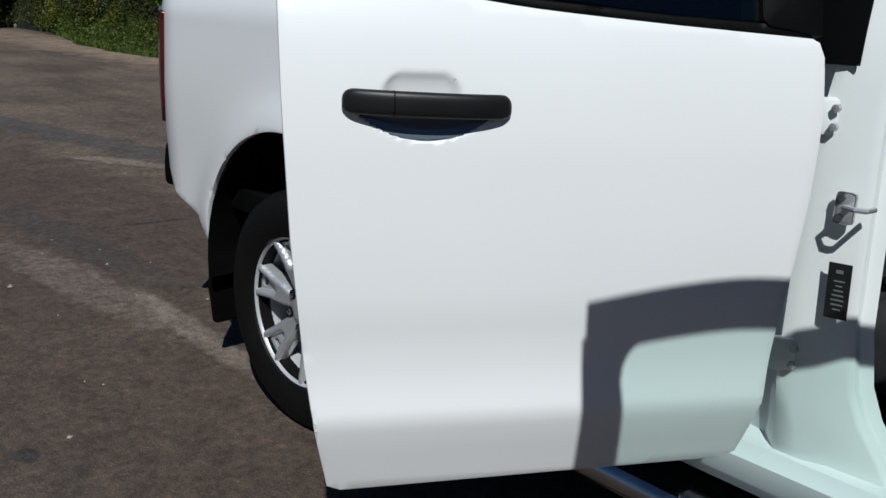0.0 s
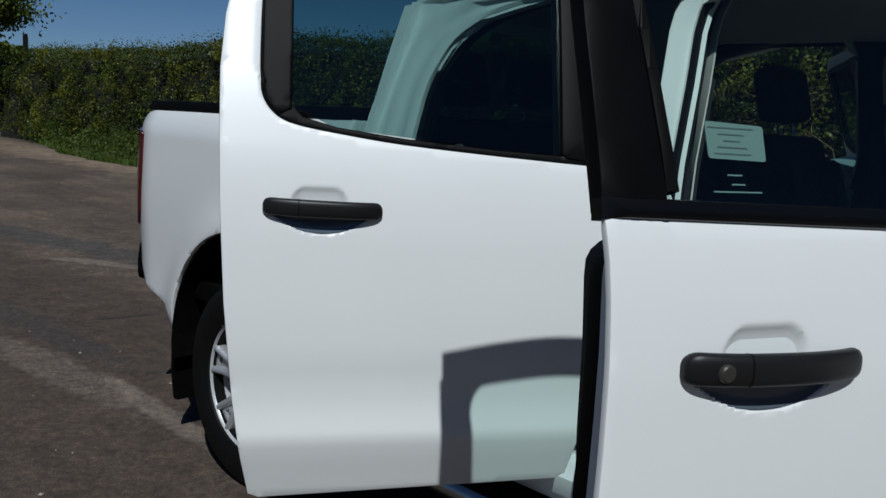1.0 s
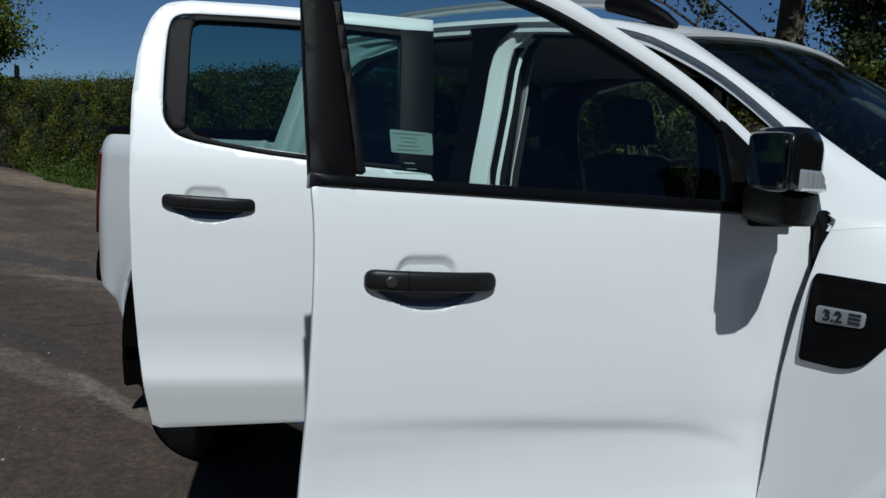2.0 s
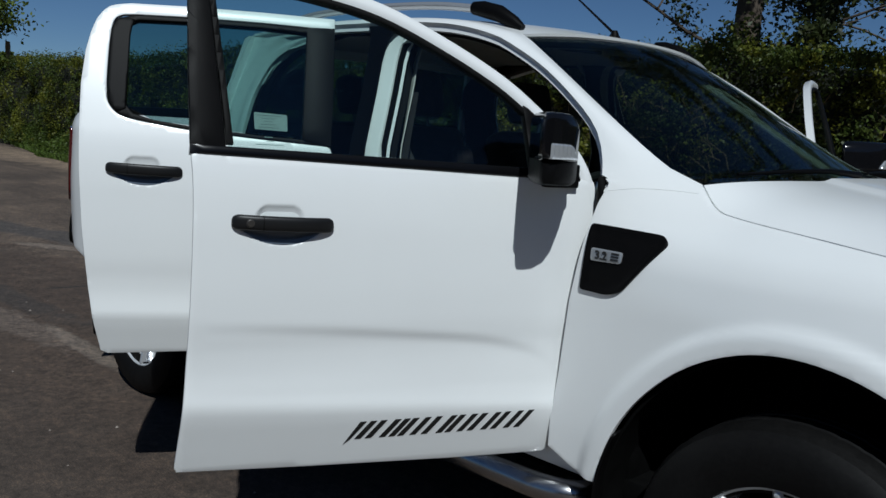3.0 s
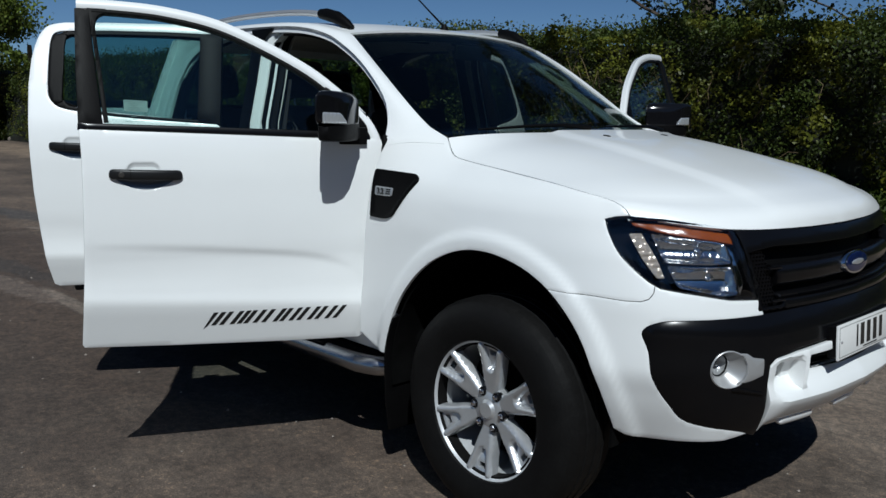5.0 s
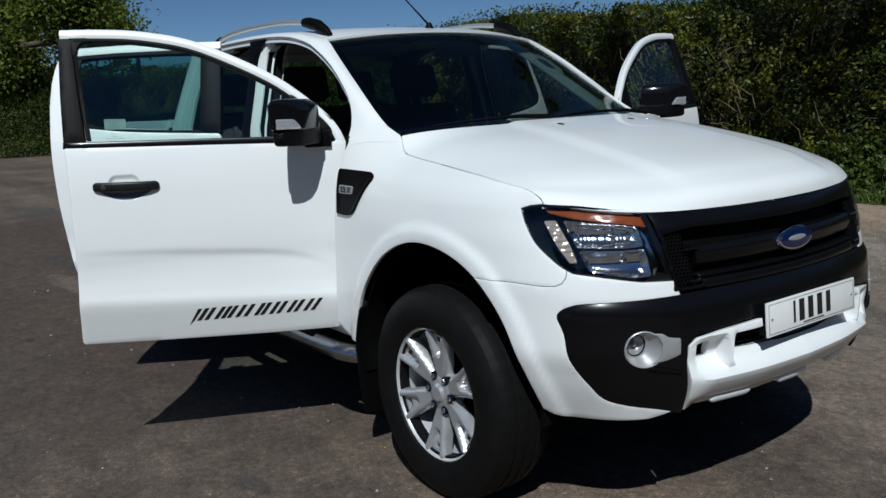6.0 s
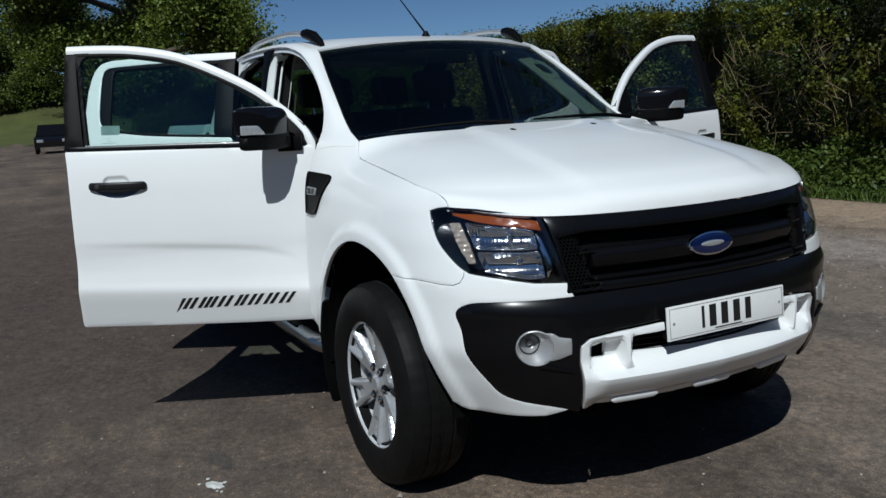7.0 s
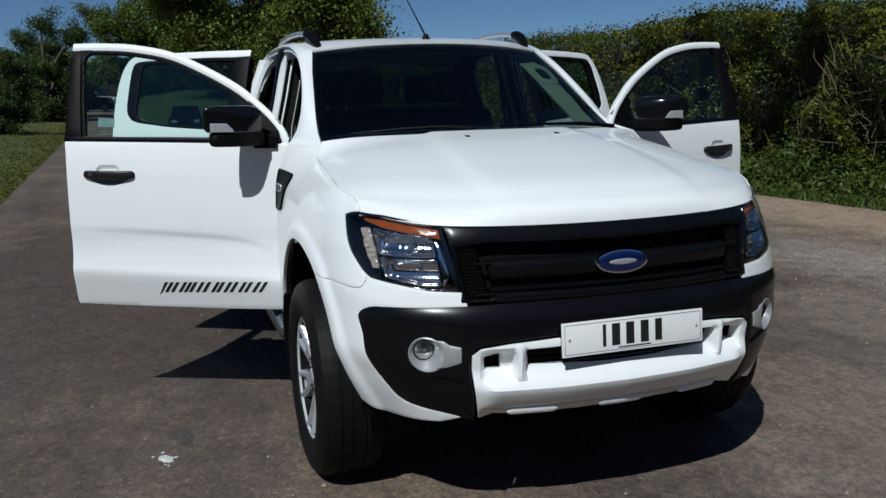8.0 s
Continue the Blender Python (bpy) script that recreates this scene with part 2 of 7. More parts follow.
def fill(outline, step, holes=(), fine=(), rim=0.0):
    """Triangles that fill an outline with a regular inner grid."""
    loops = [resample(outline, step)] + [resample(h, step) for h in holes]
    pts, edges = [], []
    for loop in loops:
        s = len(pts)
        pts += loop
        edges += [(s + i, s + (i + 1) % len(loop)) for i in range(len(loop))]
    lo, hi = np.min(loops[0], 0), np.max(loops[0], 0)

    def grid(lo, hi, st):
        gx, gy = np.meshgrid(np.arange(lo[0] + st / 2, hi[0], st), np.arange(lo[1] + st / 2, hi[1], st))
        return np.c_[gx.ravel(), gy.ravel()]
    g = grid(lo, hi, step)
    for u, z, ru, rz, st in fine:
        g = g[~((abs(g[:, 0] - u) < ru) & (abs(g[:, 1] - z) < rz))]
    keep = [(g, step * 0.5)] + [(grid((u - ru, z - rz), (u + ru, z + rz), st), st * 0.5) for u, z, ru, rz, st in fine]
    for g, gap in keep:
        if len(g):
            ok = inside(g, loops[0]) & (edge_distance(g, loops) > max(gap, rim * 1.3))
            for h in loops[1:]:
                ok &= ~inside(g, h)
            pts += [tuple(p) for p in g[ok]]
    if rim:
        for loop in loops:
            p = np.array(loop)
            d = np.roll(p, -1, 0) - np.roll(p, 1, 0)
            nrm = np.c_[-d[:, 1], d[:, 0]] / np.maximum(np.hypot(*d.T), 1e-9)[:, None]
            for k in (0.35, 1.0):
                for s in (1, -1):
                    q = p + nrm * rim * k * s
                    ok = inside(q, loops[0]) & (edge_distance(q, loops) > rim * k * 0.8)
                    for h in loops[1:]:
                        ok &= ~inside(q, h)
                    pts += [tuple(v) for v in q[ok]]
    v, _, f, *_ = delaunay_2d_cdt([Vector(p) for p in pts], edges, [], 0, 1e-6)
    v = np.array([(p.x, p.y) for p in v])
    mid = np.array([v[list(t)].mean(0) for t in f])
    ok = inside(mid, loops[0])
    for h in loops[1:]:
        ok &= ~inside(mid, h)
    return v, [tuple(t) for t, k in zip(f, ok) if k], loops


CENTRE = Vector((-1.6, 0, 0.75))


def shrunk(poly, d):
    """The outline drawn in by d."""
    p = [q for i, q in enumerate(poly) if math.dist(q, poly[i - 1]) > 1e-5]
    area = sum(a[0] * b[1] - b[0] * a[1] for a, b in zip(p, p[1:] + p[:1]))
    s = 1 if area > 0 else -1
    res = []
    for i, q in enumerate(p):
        a, b = Vector(p[i - 1]), Vector(p[(i + 1) % len(p)])
        v = Vector(q)
        n1, n2 = (v - a).normalized(), (b - v).normalized()
        n1, n2 = Vector((-n1.y, n1.x)) * s, Vector((-n2.y, n2.x)) * s
        m = n1 + n2
        m = m / max(m.length_squared / 2, 0.5) if m.length > 1e-6 else n1
        res.append(tuple(v + m * d))
    return res


def patch(name, outline, fn, thick=0.004, step=0.05, holes=(), fine=(), rim=0.003, lift=0.0, out=None, bulge=None, angle=35, gap=0.0):
    """A curved plate: the outline in two coordinates, carried onto the surface fn, with thickness and rolled edges."""
    if gap:
        outline = shrunk(outline, gap)
    v, tris, loops = fill(outline, step, holes, fine, rim)
    depth = edge_distance(v, loops) if rim or bulge else None
    top, low = [], []
    e = 1e-3
    for i, (a, b) in enumerate(v):
        p = Vector(fn(a, b))
        n = (Vector(fn(a + e, b)) - p).cross(Vector(fn(a, b + e)) - p).normalized()
        ref = Vector(out) if out else p - CENTRE
        if n.dot(ref) < 0:
            n = -n
        h = lift
        if rim and depth[i] < rim:
            k = 1 - depth[i] / rim
            h -= rim * (1 - math.sqrt(max(0, 1 - k * k)))
        if bulge:
            h += bulge(depth[i], a, b)
        top.append(p + n * h)
        low.append(p + n * (min(h, lift) - thick))
    n = len(top)
    count = {}
    for t in tris:
        for k in range(3):
            ed = (t[k], t[(k + 1) % 3])
            count[frozenset(ed)] = count.get(frozenset(ed), []) + [ed]
    faces = list(tris) + [tuple(n + i for i in reversed(t)) for t in tris]
    for eds in count.values():
        if len(eds) == 1:
            a, b = eds[0]
            faces.append((b, a, n + a, n + b))
    return mesh_of(name, top + low, faces, angle)


def strip(name, outer, inner, fn, thick, out, n=5, crown=0.006, lift=0.0):
    """A moulding between two lines of equal length, with a rounded face."""
    rows, e = [], 1e-3
    out = Vector(out)
    for a, b in zip(outer, inner):
        front, back = [], []
        for k in range(n):
            t = k / (n - 1)
            u, v = a[0] + (b[0] - a[0]) * t, a[1] + (b[1] - a[1]) * t
            p = Vector(fn(u, v))
            nn = (Vector(fn(u + e, v)) - p).cross(Vector(fn(u, v + e)) - p).normalized()
            nn = nn if nn.dot(out) > 0 else -nn
            front.append(p + nn * (lift - crown * abs(2 * t - 1) ** 3))
            back.append(p + nn * (lift - thick))
        rows.append(front + back[::-1] + [front[0]])
    v, f = loft(rows)
    c = len(rows[0])
    f += [tuple(range(c - 1)), tuple((len(rows) - 1) * c + i for i in range(c - 1))]
    return mesh_of(name, v, f, 40)


def lathe(profile, n=48, closed=True):
    """Turns (radius, along) points round the y axis."""
    verts, faces, k = [], [], len(profile)
    for i in range(n):
        a = 2 * math.pi * i / n
        verts += [(r * math.cos(a), y, r * math.sin(a)) for r, y in profile]
    for i in range(n):
        j = (i + 1) % n
        for p in range(k if closed else k - 1):
            q = (p + 1) % k
            faces.append((i * k + p, i * k + q, j * k + q, j * k + p))
    return verts, faces


def box(bm, x0, y0, z0, x1, y1, z1, bevel=0.004, seg=2, m=None):
    """A bevelled block between two corners, put into bm."""
    r = bmesh.ops.create_cube(bm, size=1)
    vs = r["verts"]
    for v in vs:
        v.co = Vector(((x0 + x1) / 2 + v.co.x * (x1 - x0), (y0 + y1) / 2 + v.co.y * (y1 - y0), (z0 + z1) / 2 + v.co.z * (z1 - z0)))
    es = list({e for v in vs for e in v.link_edges})
    geo = vs
    if bevel:
        r = bmesh.ops.bevel(bm, geom=es, offset=bevel, segments=seg, affect="EDGES", profile=0.6)
        geo = list({v for f in r["faces"] for v in f.verts} | {v for v in vs if v.is_valid})
    if m is not None:
        bmesh.ops.transform(bm, matrix=m, verts=geo)
    return bm


def tube(points, radius, n=12, cap=True, flat=1.0):
    """A round bar along a line of points; radius may be a list."""
    pts = [Vector(p) for p in points]
    rads = radius if isinstance(radius, (list, tuple)) else [radius] * len(pts)
    verts, faces = [], []
    for i, p in enumerate(pts):
        d = (pts[min(i + 1, len(pts) - 1)] - pts[max(i - 1, 0)]).normalized()
        s = d.cross(Vector((0, 0, 1)) if abs(d.z) < 0.9 else Vector((1, 0, 0))).normalized()
        t = s.cross(d)
        verts += [p + (s * math.cos(2 * math.pi * k / n) + t * flat * math.sin(2 * math.pi * k / n)) * rads[i] for k in range(n)]
    for i in range(len(pts) - 1):
        for k in range(n):
            faces.append((i * n + k, i * n + (k + 1) % n, (i + 1) * n + (k + 1) % n, (i + 1) * n + k))
    if cap:
        faces += [tuple(range(n)), tuple((len(pts) - 1) * n + k for k in range(n))]
    return verts, faces


def loft(rows, thick=0.0, ref=None):
    """A sheet through rows of points, made solid away from ref when thick."""
    n = len(rows[0])
    verts = [Vector(p) for r in rows for p in r]
    faces = [(i * n + j, i * n + j + 1, (i + 1) * n + j + 1, (i + 1) * n + j) for i in range(len(rows) - 1) for j in range(n - 1)]
    if thick:
        norm = [Vector() for _ in verts]
        for f in faces:
            a = (verts[f[1]] - verts[f[0]]).cross(verts[f[3]] - verts[f[0]]) + (verts[f[2]] - verts[f[1]]).cross(verts[f[2]] - verts[f[3]]) * 0.0
            for i in f:
                norm[i] += a
        ref = Vector(ref) if ref is not None else CENTRE
        low = []
        for v, k in zip(verts, norm):
            k = k.normalized()
            if k.dot(v - ref) < 0:
                k = -k
            low.append(v - k * thick)
        c, m = len(verts), len(rows)
        faces += [tuple(c + i for i in reversed(f)) for f in faces]
        rim = [(0, j) for j in range(n)] + [(i, n - 1) for i in range(1, m)] + [(m - 1, j) for j in range(n - 2, -1, -1)] + [(i, 0) for i in range(m - 2, 0, -1)]
        rim = [i * n + j for i, j in rim]
        for a, b in zip(rim, rim[1:] + rim[:1]):
            faces.append((a, b, c + b, c + a))
        verts = verts + low
    return verts, faces


# ---- ground, verge, hedge, trees (first forms) ----
def asphalt_material():
    mat = material("worn_asphalt", (0.085, 0.076, 0.068), rough=0.88)
    nodes, links = mat.node_tree.nodes, mat.node_tree.links
    bsdf = nodes["Principled BSDF"]
    co = nodes.new("ShaderNodeTexCoord").outputs["Object"]

    def noise_tex(scale, detail=5, rough=0.6, stretch=None):
        n = nodes.new("ShaderNodeTexNoise")
        n.inputs["Scale"].default_value, n.inputs["Detail"].default_value, n.inputs["Roughness"].default_value = scale, detail, rough
        src = co
        if stretch:
            mp = nodes.new("ShaderNodeMapping")
            mp.inputs["Scale"].default_value = stretch
            links.new(co, mp.inputs["Vector"])
            src = mp.outputs["Vector"]
        links.new(src, n.inputs["Vector"])
        return n.outputs["Fac"]

    def ramp(fac, stops):
        r = nodes.new("ShaderNodeValToRGB")
        el = r.color_ramp.elements
        while len(el) < len(stops):
            el.new(0.5)
        for e, (p, c) in zip(el, stops):
            e.position, e.color = p, (*c, 1)
        links.new(fac, r.inputs["Fac"])
        return r.outputs["Color"]

    def mix(kind, a, b, fac):
        m = nodes.new("ShaderNodeMix")
        m.data_type, m.blend_type = "RGBA", kind
        if isinstance(fac, float):
            m.inputs[0].default_value = fac
        else:
            links.new(fac, m.inputs[0])
        links.new(a, m.inputs[6])
        links.new(b, m.inputs[7])
        return m.outputs[2]
    base = ramp(noise_tex(0.55, 6), [(0.30, (0.073, 0.057, 0.046)), (0.5, (0.117, 0.090, 0.072)), (0.72, (0.169, 0.128, 0.098))])
    streak = ramp(noise_tex(0.8, 5, 0.55, (0.18, 1.3, 1)), [(0.36, (0.55, 0.55, 0.56)), (0.52, (1, 1, 1)), (0.7, (1.2, 1.17, 1.13))])
    col = mix("MULTIPLY", base, streak, 0.75)
    grit = ramp(noise_tex(150, 3, 0.8), [(0.36, (0.45, 0.45, 0.45)), (0.52, (1, 1, 1)), (0.68, (2.1, 1.95, 1.75))])
    col = mix("MULTIPLY", col, grit, 0.8)
    vor = nodes.new("ShaderNodeTexVoronoi")
    vor.inputs["Scale"].default_value = 90
    links.new(co, vor.inputs["Vector"])
    stone = ramp(vor.outputs["Color"], [(0.0, (0.7, 0.7, 0.7)), (0.8, (1.05, 1.05, 1.0)), (0.97, (2.0, 1.85, 1.6))])
    col = mix("MULTIPLY", col, stone, 0.8)
    mottle = ramp(noise_tex(7, 6, 0.75), [(0.36, (0.62, 0.61, 0.60)), (0.52, (1, 1, 1)), (0.68, (1.42, 1.36, 1.28))])
    col = mix("MULTIPLY", col, mottle, 0.8)
    coarse = ramp(noise_tex(28, 4, 0.8), [(0.38, (0.70, 0.69, 0.68)), (0.52, (1, 1, 1)), (0.66, (1.35, 1.3, 1.22))])
    col = mix("MULTIPLY", col, coarse, 0.75)
    vor2 = nodes.new("ShaderNodeTexVoronoi")
    vor2.inputs["Scale"].default_value = 38
    links.new(co, vor2.inputs["Vector"])
    chip = ramp(vor2.outputs["Color"], [(0.0, (0.85, 0.85, 0.85)), (0.86, (1, 1, 1)), (0.95, (1.7, 1.6, 1.45))])
    col = mix("MULTIPLY", col, chip, 0.6)
    # worn bands and stains, each a soft oval broken up by noise
    def oval(cx, cy, turn, long, wide, rag, seed, edge=0.35):
        mp = nodes.new("ShaderNodeMapping")
        mp.vector_type = "TEXTURE"
        mp.inputs["Location"].default_value = (cx, cy, 0)
        mp.inputs["Rotation"].default_value = (0, 0, radians(turn))
        mp.inputs["Scale"].default_value = (long, wide, 1)
        links.new(co, mp.inputs["Vector"])
        ln = nodes.new("ShaderNodeVectorMath")
        ln.operation = "LENGTH"
        links.new(mp.outputs["Vector"], ln.inputs[0])
        nz = nodes.new("ShaderNodeTexNoise")
        nz.noise_dimensions = "4D"
        nz.inputs["W"].default_value = seed
        nz.inputs["Scale"].default_value, nz.inputs["Detail"].default_value = rag, 6
        links.new(co, nz.inputs["Vector"])
        add = nodes.new("ShaderNodeMath")
        add.operation = "MULTIPLY_ADD"
        add.inputs[1].default_value = 1.6
        links.new(nz.outputs["Fac"], add.inputs[0])
        links.new(ln.outputs["Value"], add.inputs[2])
        rg = nodes.new("ShaderNodeMapRange")
        rg.inputs["From Min"].default_value, rg.inputs["From Max"].default_value = 1.8, 1.8 - edge
        links.new(add.outputs[0], rg.inputs["Value"])
        return rg.outputs["Result"]

    def tone(value):
        c = nodes.new("ShaderNodeRGB")
        c.outputs[0].default_value = (*value, 1)
        return c.outputs[0]

    def scaled(fac, k):
        m = nodes.new("ShaderNodeMath")
        m.operation = "MULTIPLY"
        m.inputs[1].default_value = k
        links.new(fac, m.inputs[0])
        return m.outputs[0]
    for cx, cy, turn, long, wide, rag, colour, amount, seed in (
            (-6.2, -1.3, 2, 5.6, 2.1, 2.0, (0.064, 0.045, 0.034), 0.78, 1.0),
            (-6.0, -0.72, 5, 1.5, 0.16, 5.0, (0.048, 0.043, 0.040), 0.6, 2.0),
            (-4.15, -0.80, -2, 0.75, 0.075, 8.0, (0.25, 0.215, 0.180), 0.42, 3.0),
            (-5.88, -0.22, 82, 0.30, 0.030, 9.0, (0.030, 0.027, 0.025), 0.85, 4.0),
            (-9.0, 0.6, 12, 4.5, 0.30, 3.0, (0.060, 0.058, 0.058), 0.7, 5.0),
            (-7.8, 0.45, 28, 0.65, 0.12, 5.0, (0.22, 0.185, 0.155), 0.55, 6.0),
            (-3.0, -2.2, 8, 2.2, 1.0, 2.0, (0.066, 0.052, 0.042), 0.35, 17.0),
            (-5.0, -0.93, 6, 1.1, 0.16, 12.0, (0.20, 0.165, 0.140), 0.4, 18.0),
            (-2.5, 6.3, 2, 40.0, 1.7, 2.6, (0.31, 0.235, 0.165), 0.9, 7.0),
            (-1.9, 4.35, 8, 3.6, 0.95, 5.0, (0.30, 0.265, 0.235), 0.7, 8.0),
            (3.2, 4.2, 15, 6.0, 2.4, 1.4, (0.21, 0.172, 0.138), 0.65, 9.0),
            (-0.2, 2.3, 10, 2.2, 0.35, 3.0, (0.075, 0.068, 0.060), 0.6, 10.0),
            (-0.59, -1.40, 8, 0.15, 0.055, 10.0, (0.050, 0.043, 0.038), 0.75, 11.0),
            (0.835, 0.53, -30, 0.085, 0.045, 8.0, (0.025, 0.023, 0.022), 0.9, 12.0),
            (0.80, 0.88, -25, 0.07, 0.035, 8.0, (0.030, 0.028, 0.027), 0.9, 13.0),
            (-3.55, -1.64, 20, 0.07, 0.04, 14.0, (0.030, 0.028, 0.026), 0.9, 14.0),
            (-1.0, -2.6, 5, 3.0, 0.5, 2.4, (0.075, 0.066, 0.058), 0.5, 15.0),
            (0.9, 1.5, 30, 1.7, 1.5, 3.0, (0.205, 0.168, 0.135), 0.6, 16.0)):
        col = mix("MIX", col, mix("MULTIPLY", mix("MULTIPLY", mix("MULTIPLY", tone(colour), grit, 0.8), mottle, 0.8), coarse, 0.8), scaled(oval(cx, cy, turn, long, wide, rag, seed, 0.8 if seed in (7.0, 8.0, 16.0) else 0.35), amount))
    links.new(col, bsdf.inputs["Base Color"])
    b = nodes.new("ShaderNodeBump")
    b.inputs["Strength"].default_value, b.inputs["Distance"].default_value = 0.6, 0.006
    links.new(noise_tex(120, 4, 0.7), b.inputs["Height"])
    links.new(b.outputs["Normal"], bsdf.inputs["Normal"])
    return mat


ASPHALT = asphalt_material()
rng = np.random.default_rng(5)


def rise(x):
    """The lane climbs gently towards its far end."""
    t = min(1.0, max(0.0, (-x - 48) / 40))
    return 1.35 * t * t * (3 - 2 * t)


def ground_sheet():
    xs = np.r_[np.linspace(-400, -110, 8), np.linspace(-100, -40, 21), np.linspace(-36, 20, 57), np.linspace(30, 400, 10)]
    ys = np.r_[np.linspace(-400, -24, 9), np.linspace(-20, 12, 33), np.linspace(20, 400, 9)]
    rows = []
    for x in xs:
        rows.append([(x, y, rise(x)) for y in ys])
    v, f = loft(rows)
    me = mesh_of("ground", v, f, fix=False)
    if me.polygons[0].normal.z < 0:
        me.flip_normals()
    ob = part("ground", me, ASPHALT)
    return tagged(ob, "worn patchy brown grey asphalt yard and lane", "ground", kind="structure")


ground = ground_sheet()

# ---- the pickup's body surfaces ----
# plan of the nose at z = 0.80, from the middle round to the door: (x, half-width)
NOSE = [(0.805, 0.0), (0.795, 0.20), (0.768, 0.38), (0.735, 0.52), (0.675, 0.66), (0.600, 0.76), (0.500, 0.83), (0.360, 0.875), (0.180, 0.90), (0.0, 0.912), (-0.25, 0.918), (-0.70, 0.92)]
SL = np.linspace(0, 11, 441)
NX = np.array([hermite(range(12), [p[0] for p in NOSE])(s) for s in SL])
NY = np.array([hermite(range(12), [p[1] for p in NOSE])(s) for s in SL])
NL = np.r_[0, np.cumsum(np.hypot(np.diff(NX), np.diff(NY)))]
W_FRONT = np.array([hermite([0, 3, 4, 5, 6, 8, 11], [1, 1, 0.8, 0.55, 0.3, 0, 0])(s) for s in SL])
W_CORNER = np.exp(-((SL - 5.8) / 1.7) ** 2)
W_SHOULDER = np.array([hermite([0, 6, 7, 9, 10, 11], [0, 0.35, 0.8, 1, 0.92, 0.12])(s) for s in SL])
nose_x = hermite([0.34, 0.42, 0.55, 0.65, 0.80, 0.95, 1.06, 1.2, 1.3], [0.755, 0.80, 0.838, 0.845, 0.805, 0.775, 0.735, 0.60, 0.50])
nose_corner = hermite([0.34, 0.42, 0.55, 0.65, 0.80, 0.95, 1.06, 1.3], [0.10, 0.07, 0.025, 0.0, 0.0, 0.025, 0.05, 0.08])
nose_shoulder = hermite([0.34, 0.42, 0.5, 0.62, 0.95, 1.06, 1.12, 1.2, 1.3], [0.06, 0.035, 0.018, 0.004, 0.0, 0.014, 0.04, 0.125, 0.24])
SECTIONS = {}


def section(z):
    k = round(z, 4)
    if k not in SECTIONS:
        c, sh = nose_corner(z), nose_shoulder(z)
        x = NX + (nose_x(z) - 0.805) * W_FRONT - c * W_CORNER * 0.8
        y = NY - c * W_CORNER * 0.75 - sh * W_SHOULDER
        SECTIONS[k] = (np.minimum.accumulate(x), y)
    return SECTIONS[k]


ARCH, ARCH_R = (-0.025, 0.42), 0.505
REAR_ARCH, REAR_R = (-3.23, 0.42), 0.53


# the arch is a circle drawn in towards the lower front and a little taller at the top
arch_change = hermite([-90, 0, 10, 20, 30, 40, 50, 60, 80, 100, 120, 140, 270], [-0.062, -0.062, -0.060, -0.053, -0.043, -0.031, -0.020, -0.009, 0.003, 0.010, 0.006, 0.0, 0.0])


def arch_reach(degrees):
    return ARCH_R + arch_change(degrees)


def arch_line(a0, a1, n=24):
    res = []
    for i in range(n + 1):
        a = a0 + (a1 - a0) * i / n
        r = arch_reach(a)
        res.append((ARCH[0] + r * math.cos(radians(a)), ARCH[1] + r * math.sin(radians(a))))
    return res


def flare(x, z):
    if z <= 0.3:
        return 0.0
    a = math.degrees(math.atan2(z - ARCH[1], x - ARCH[0]))
    d = max(0.0, math.hypot(x - ARCH[0], z - ARCH[1]) - arch_reach(a if a > -90 else a + 360))
    return 0.006 * math.exp(-(d / 0.10) ** 2) + 0.014 / (1 + math.exp((d - 0.056) / 0.005))


def nose_at(side):
    """The nose surface by (length round the nose, z)."""
    def fn(u, z):
        x, y = section(z)
        px, py = float(np.interp(u, NL, x)), float(np.interp(u, NL, y))
        return (px, side * (py + flare(px, z)), z)
    return fn


def by_y(y, z):
    return (float(np.interp(y, section(z)[1][:300], NL[:300])), z)


def by_x(x, z):
    return (float(np.interp(-x, -section(z)[0], NL)), z)


body_width = hermite([0.44, 0.50, 0.56, 0.62, 0.68, 0.700, 0.712, 0.745, 0.785, 0.83, 0.875, 0.91, 1.0, 1.12, 1.2, 1.27, 1.31],
                     [0.836, 0.857, 0.878, 0.8975, 0.9160, 0.9205, 0.9215, 0.9180, 0.9155, 0.917, 0.9215, 0.924, 0.926, 0.924, 0.918, 0.908, 0.899])


def half_width(z):
    return body_width(z) if z <= 1.31 else 0.899 - (z - 1.31) * 0.30 - (z - 1.31) ** 2 * 0.12


pickup = tagged(new("pickup_truck"), "white double-cab pickup truck with all doors standing open, parked on asphalt", "pickup truck")


def arc(c, r, a0, a1, n=24):
    return [(c[0] + r * math.cos(radians(a0 + (a1 - a0) * i / n)), c[1] + r * math.sin(radians(a0 + (a1 - a0) * i / n))) for i in range(n + 1)]


SEAM = smooth_line([(0.425, 1.087), (0.40, 1.112), (0.351, 1.132), (0.24, 1.153), (0.143, 1.168), (-0.067, 1.192), (-0.277, 1.217), (-0.34, 1.237), (-0.395, 1.288)], 5)
LAMP_OUT = smooth_line([(0.545, 0.885), (0.50, 0.912), (0.43, 0.97), (0.385, 1.03), (0.363, 1.074)], 5)


PILLAR_FOOT = [(-0.395, 1.288), (-0.46, 1.290), (-0.54, 1.288), (-0.612, 1.275), (-0.628, 1.22)]


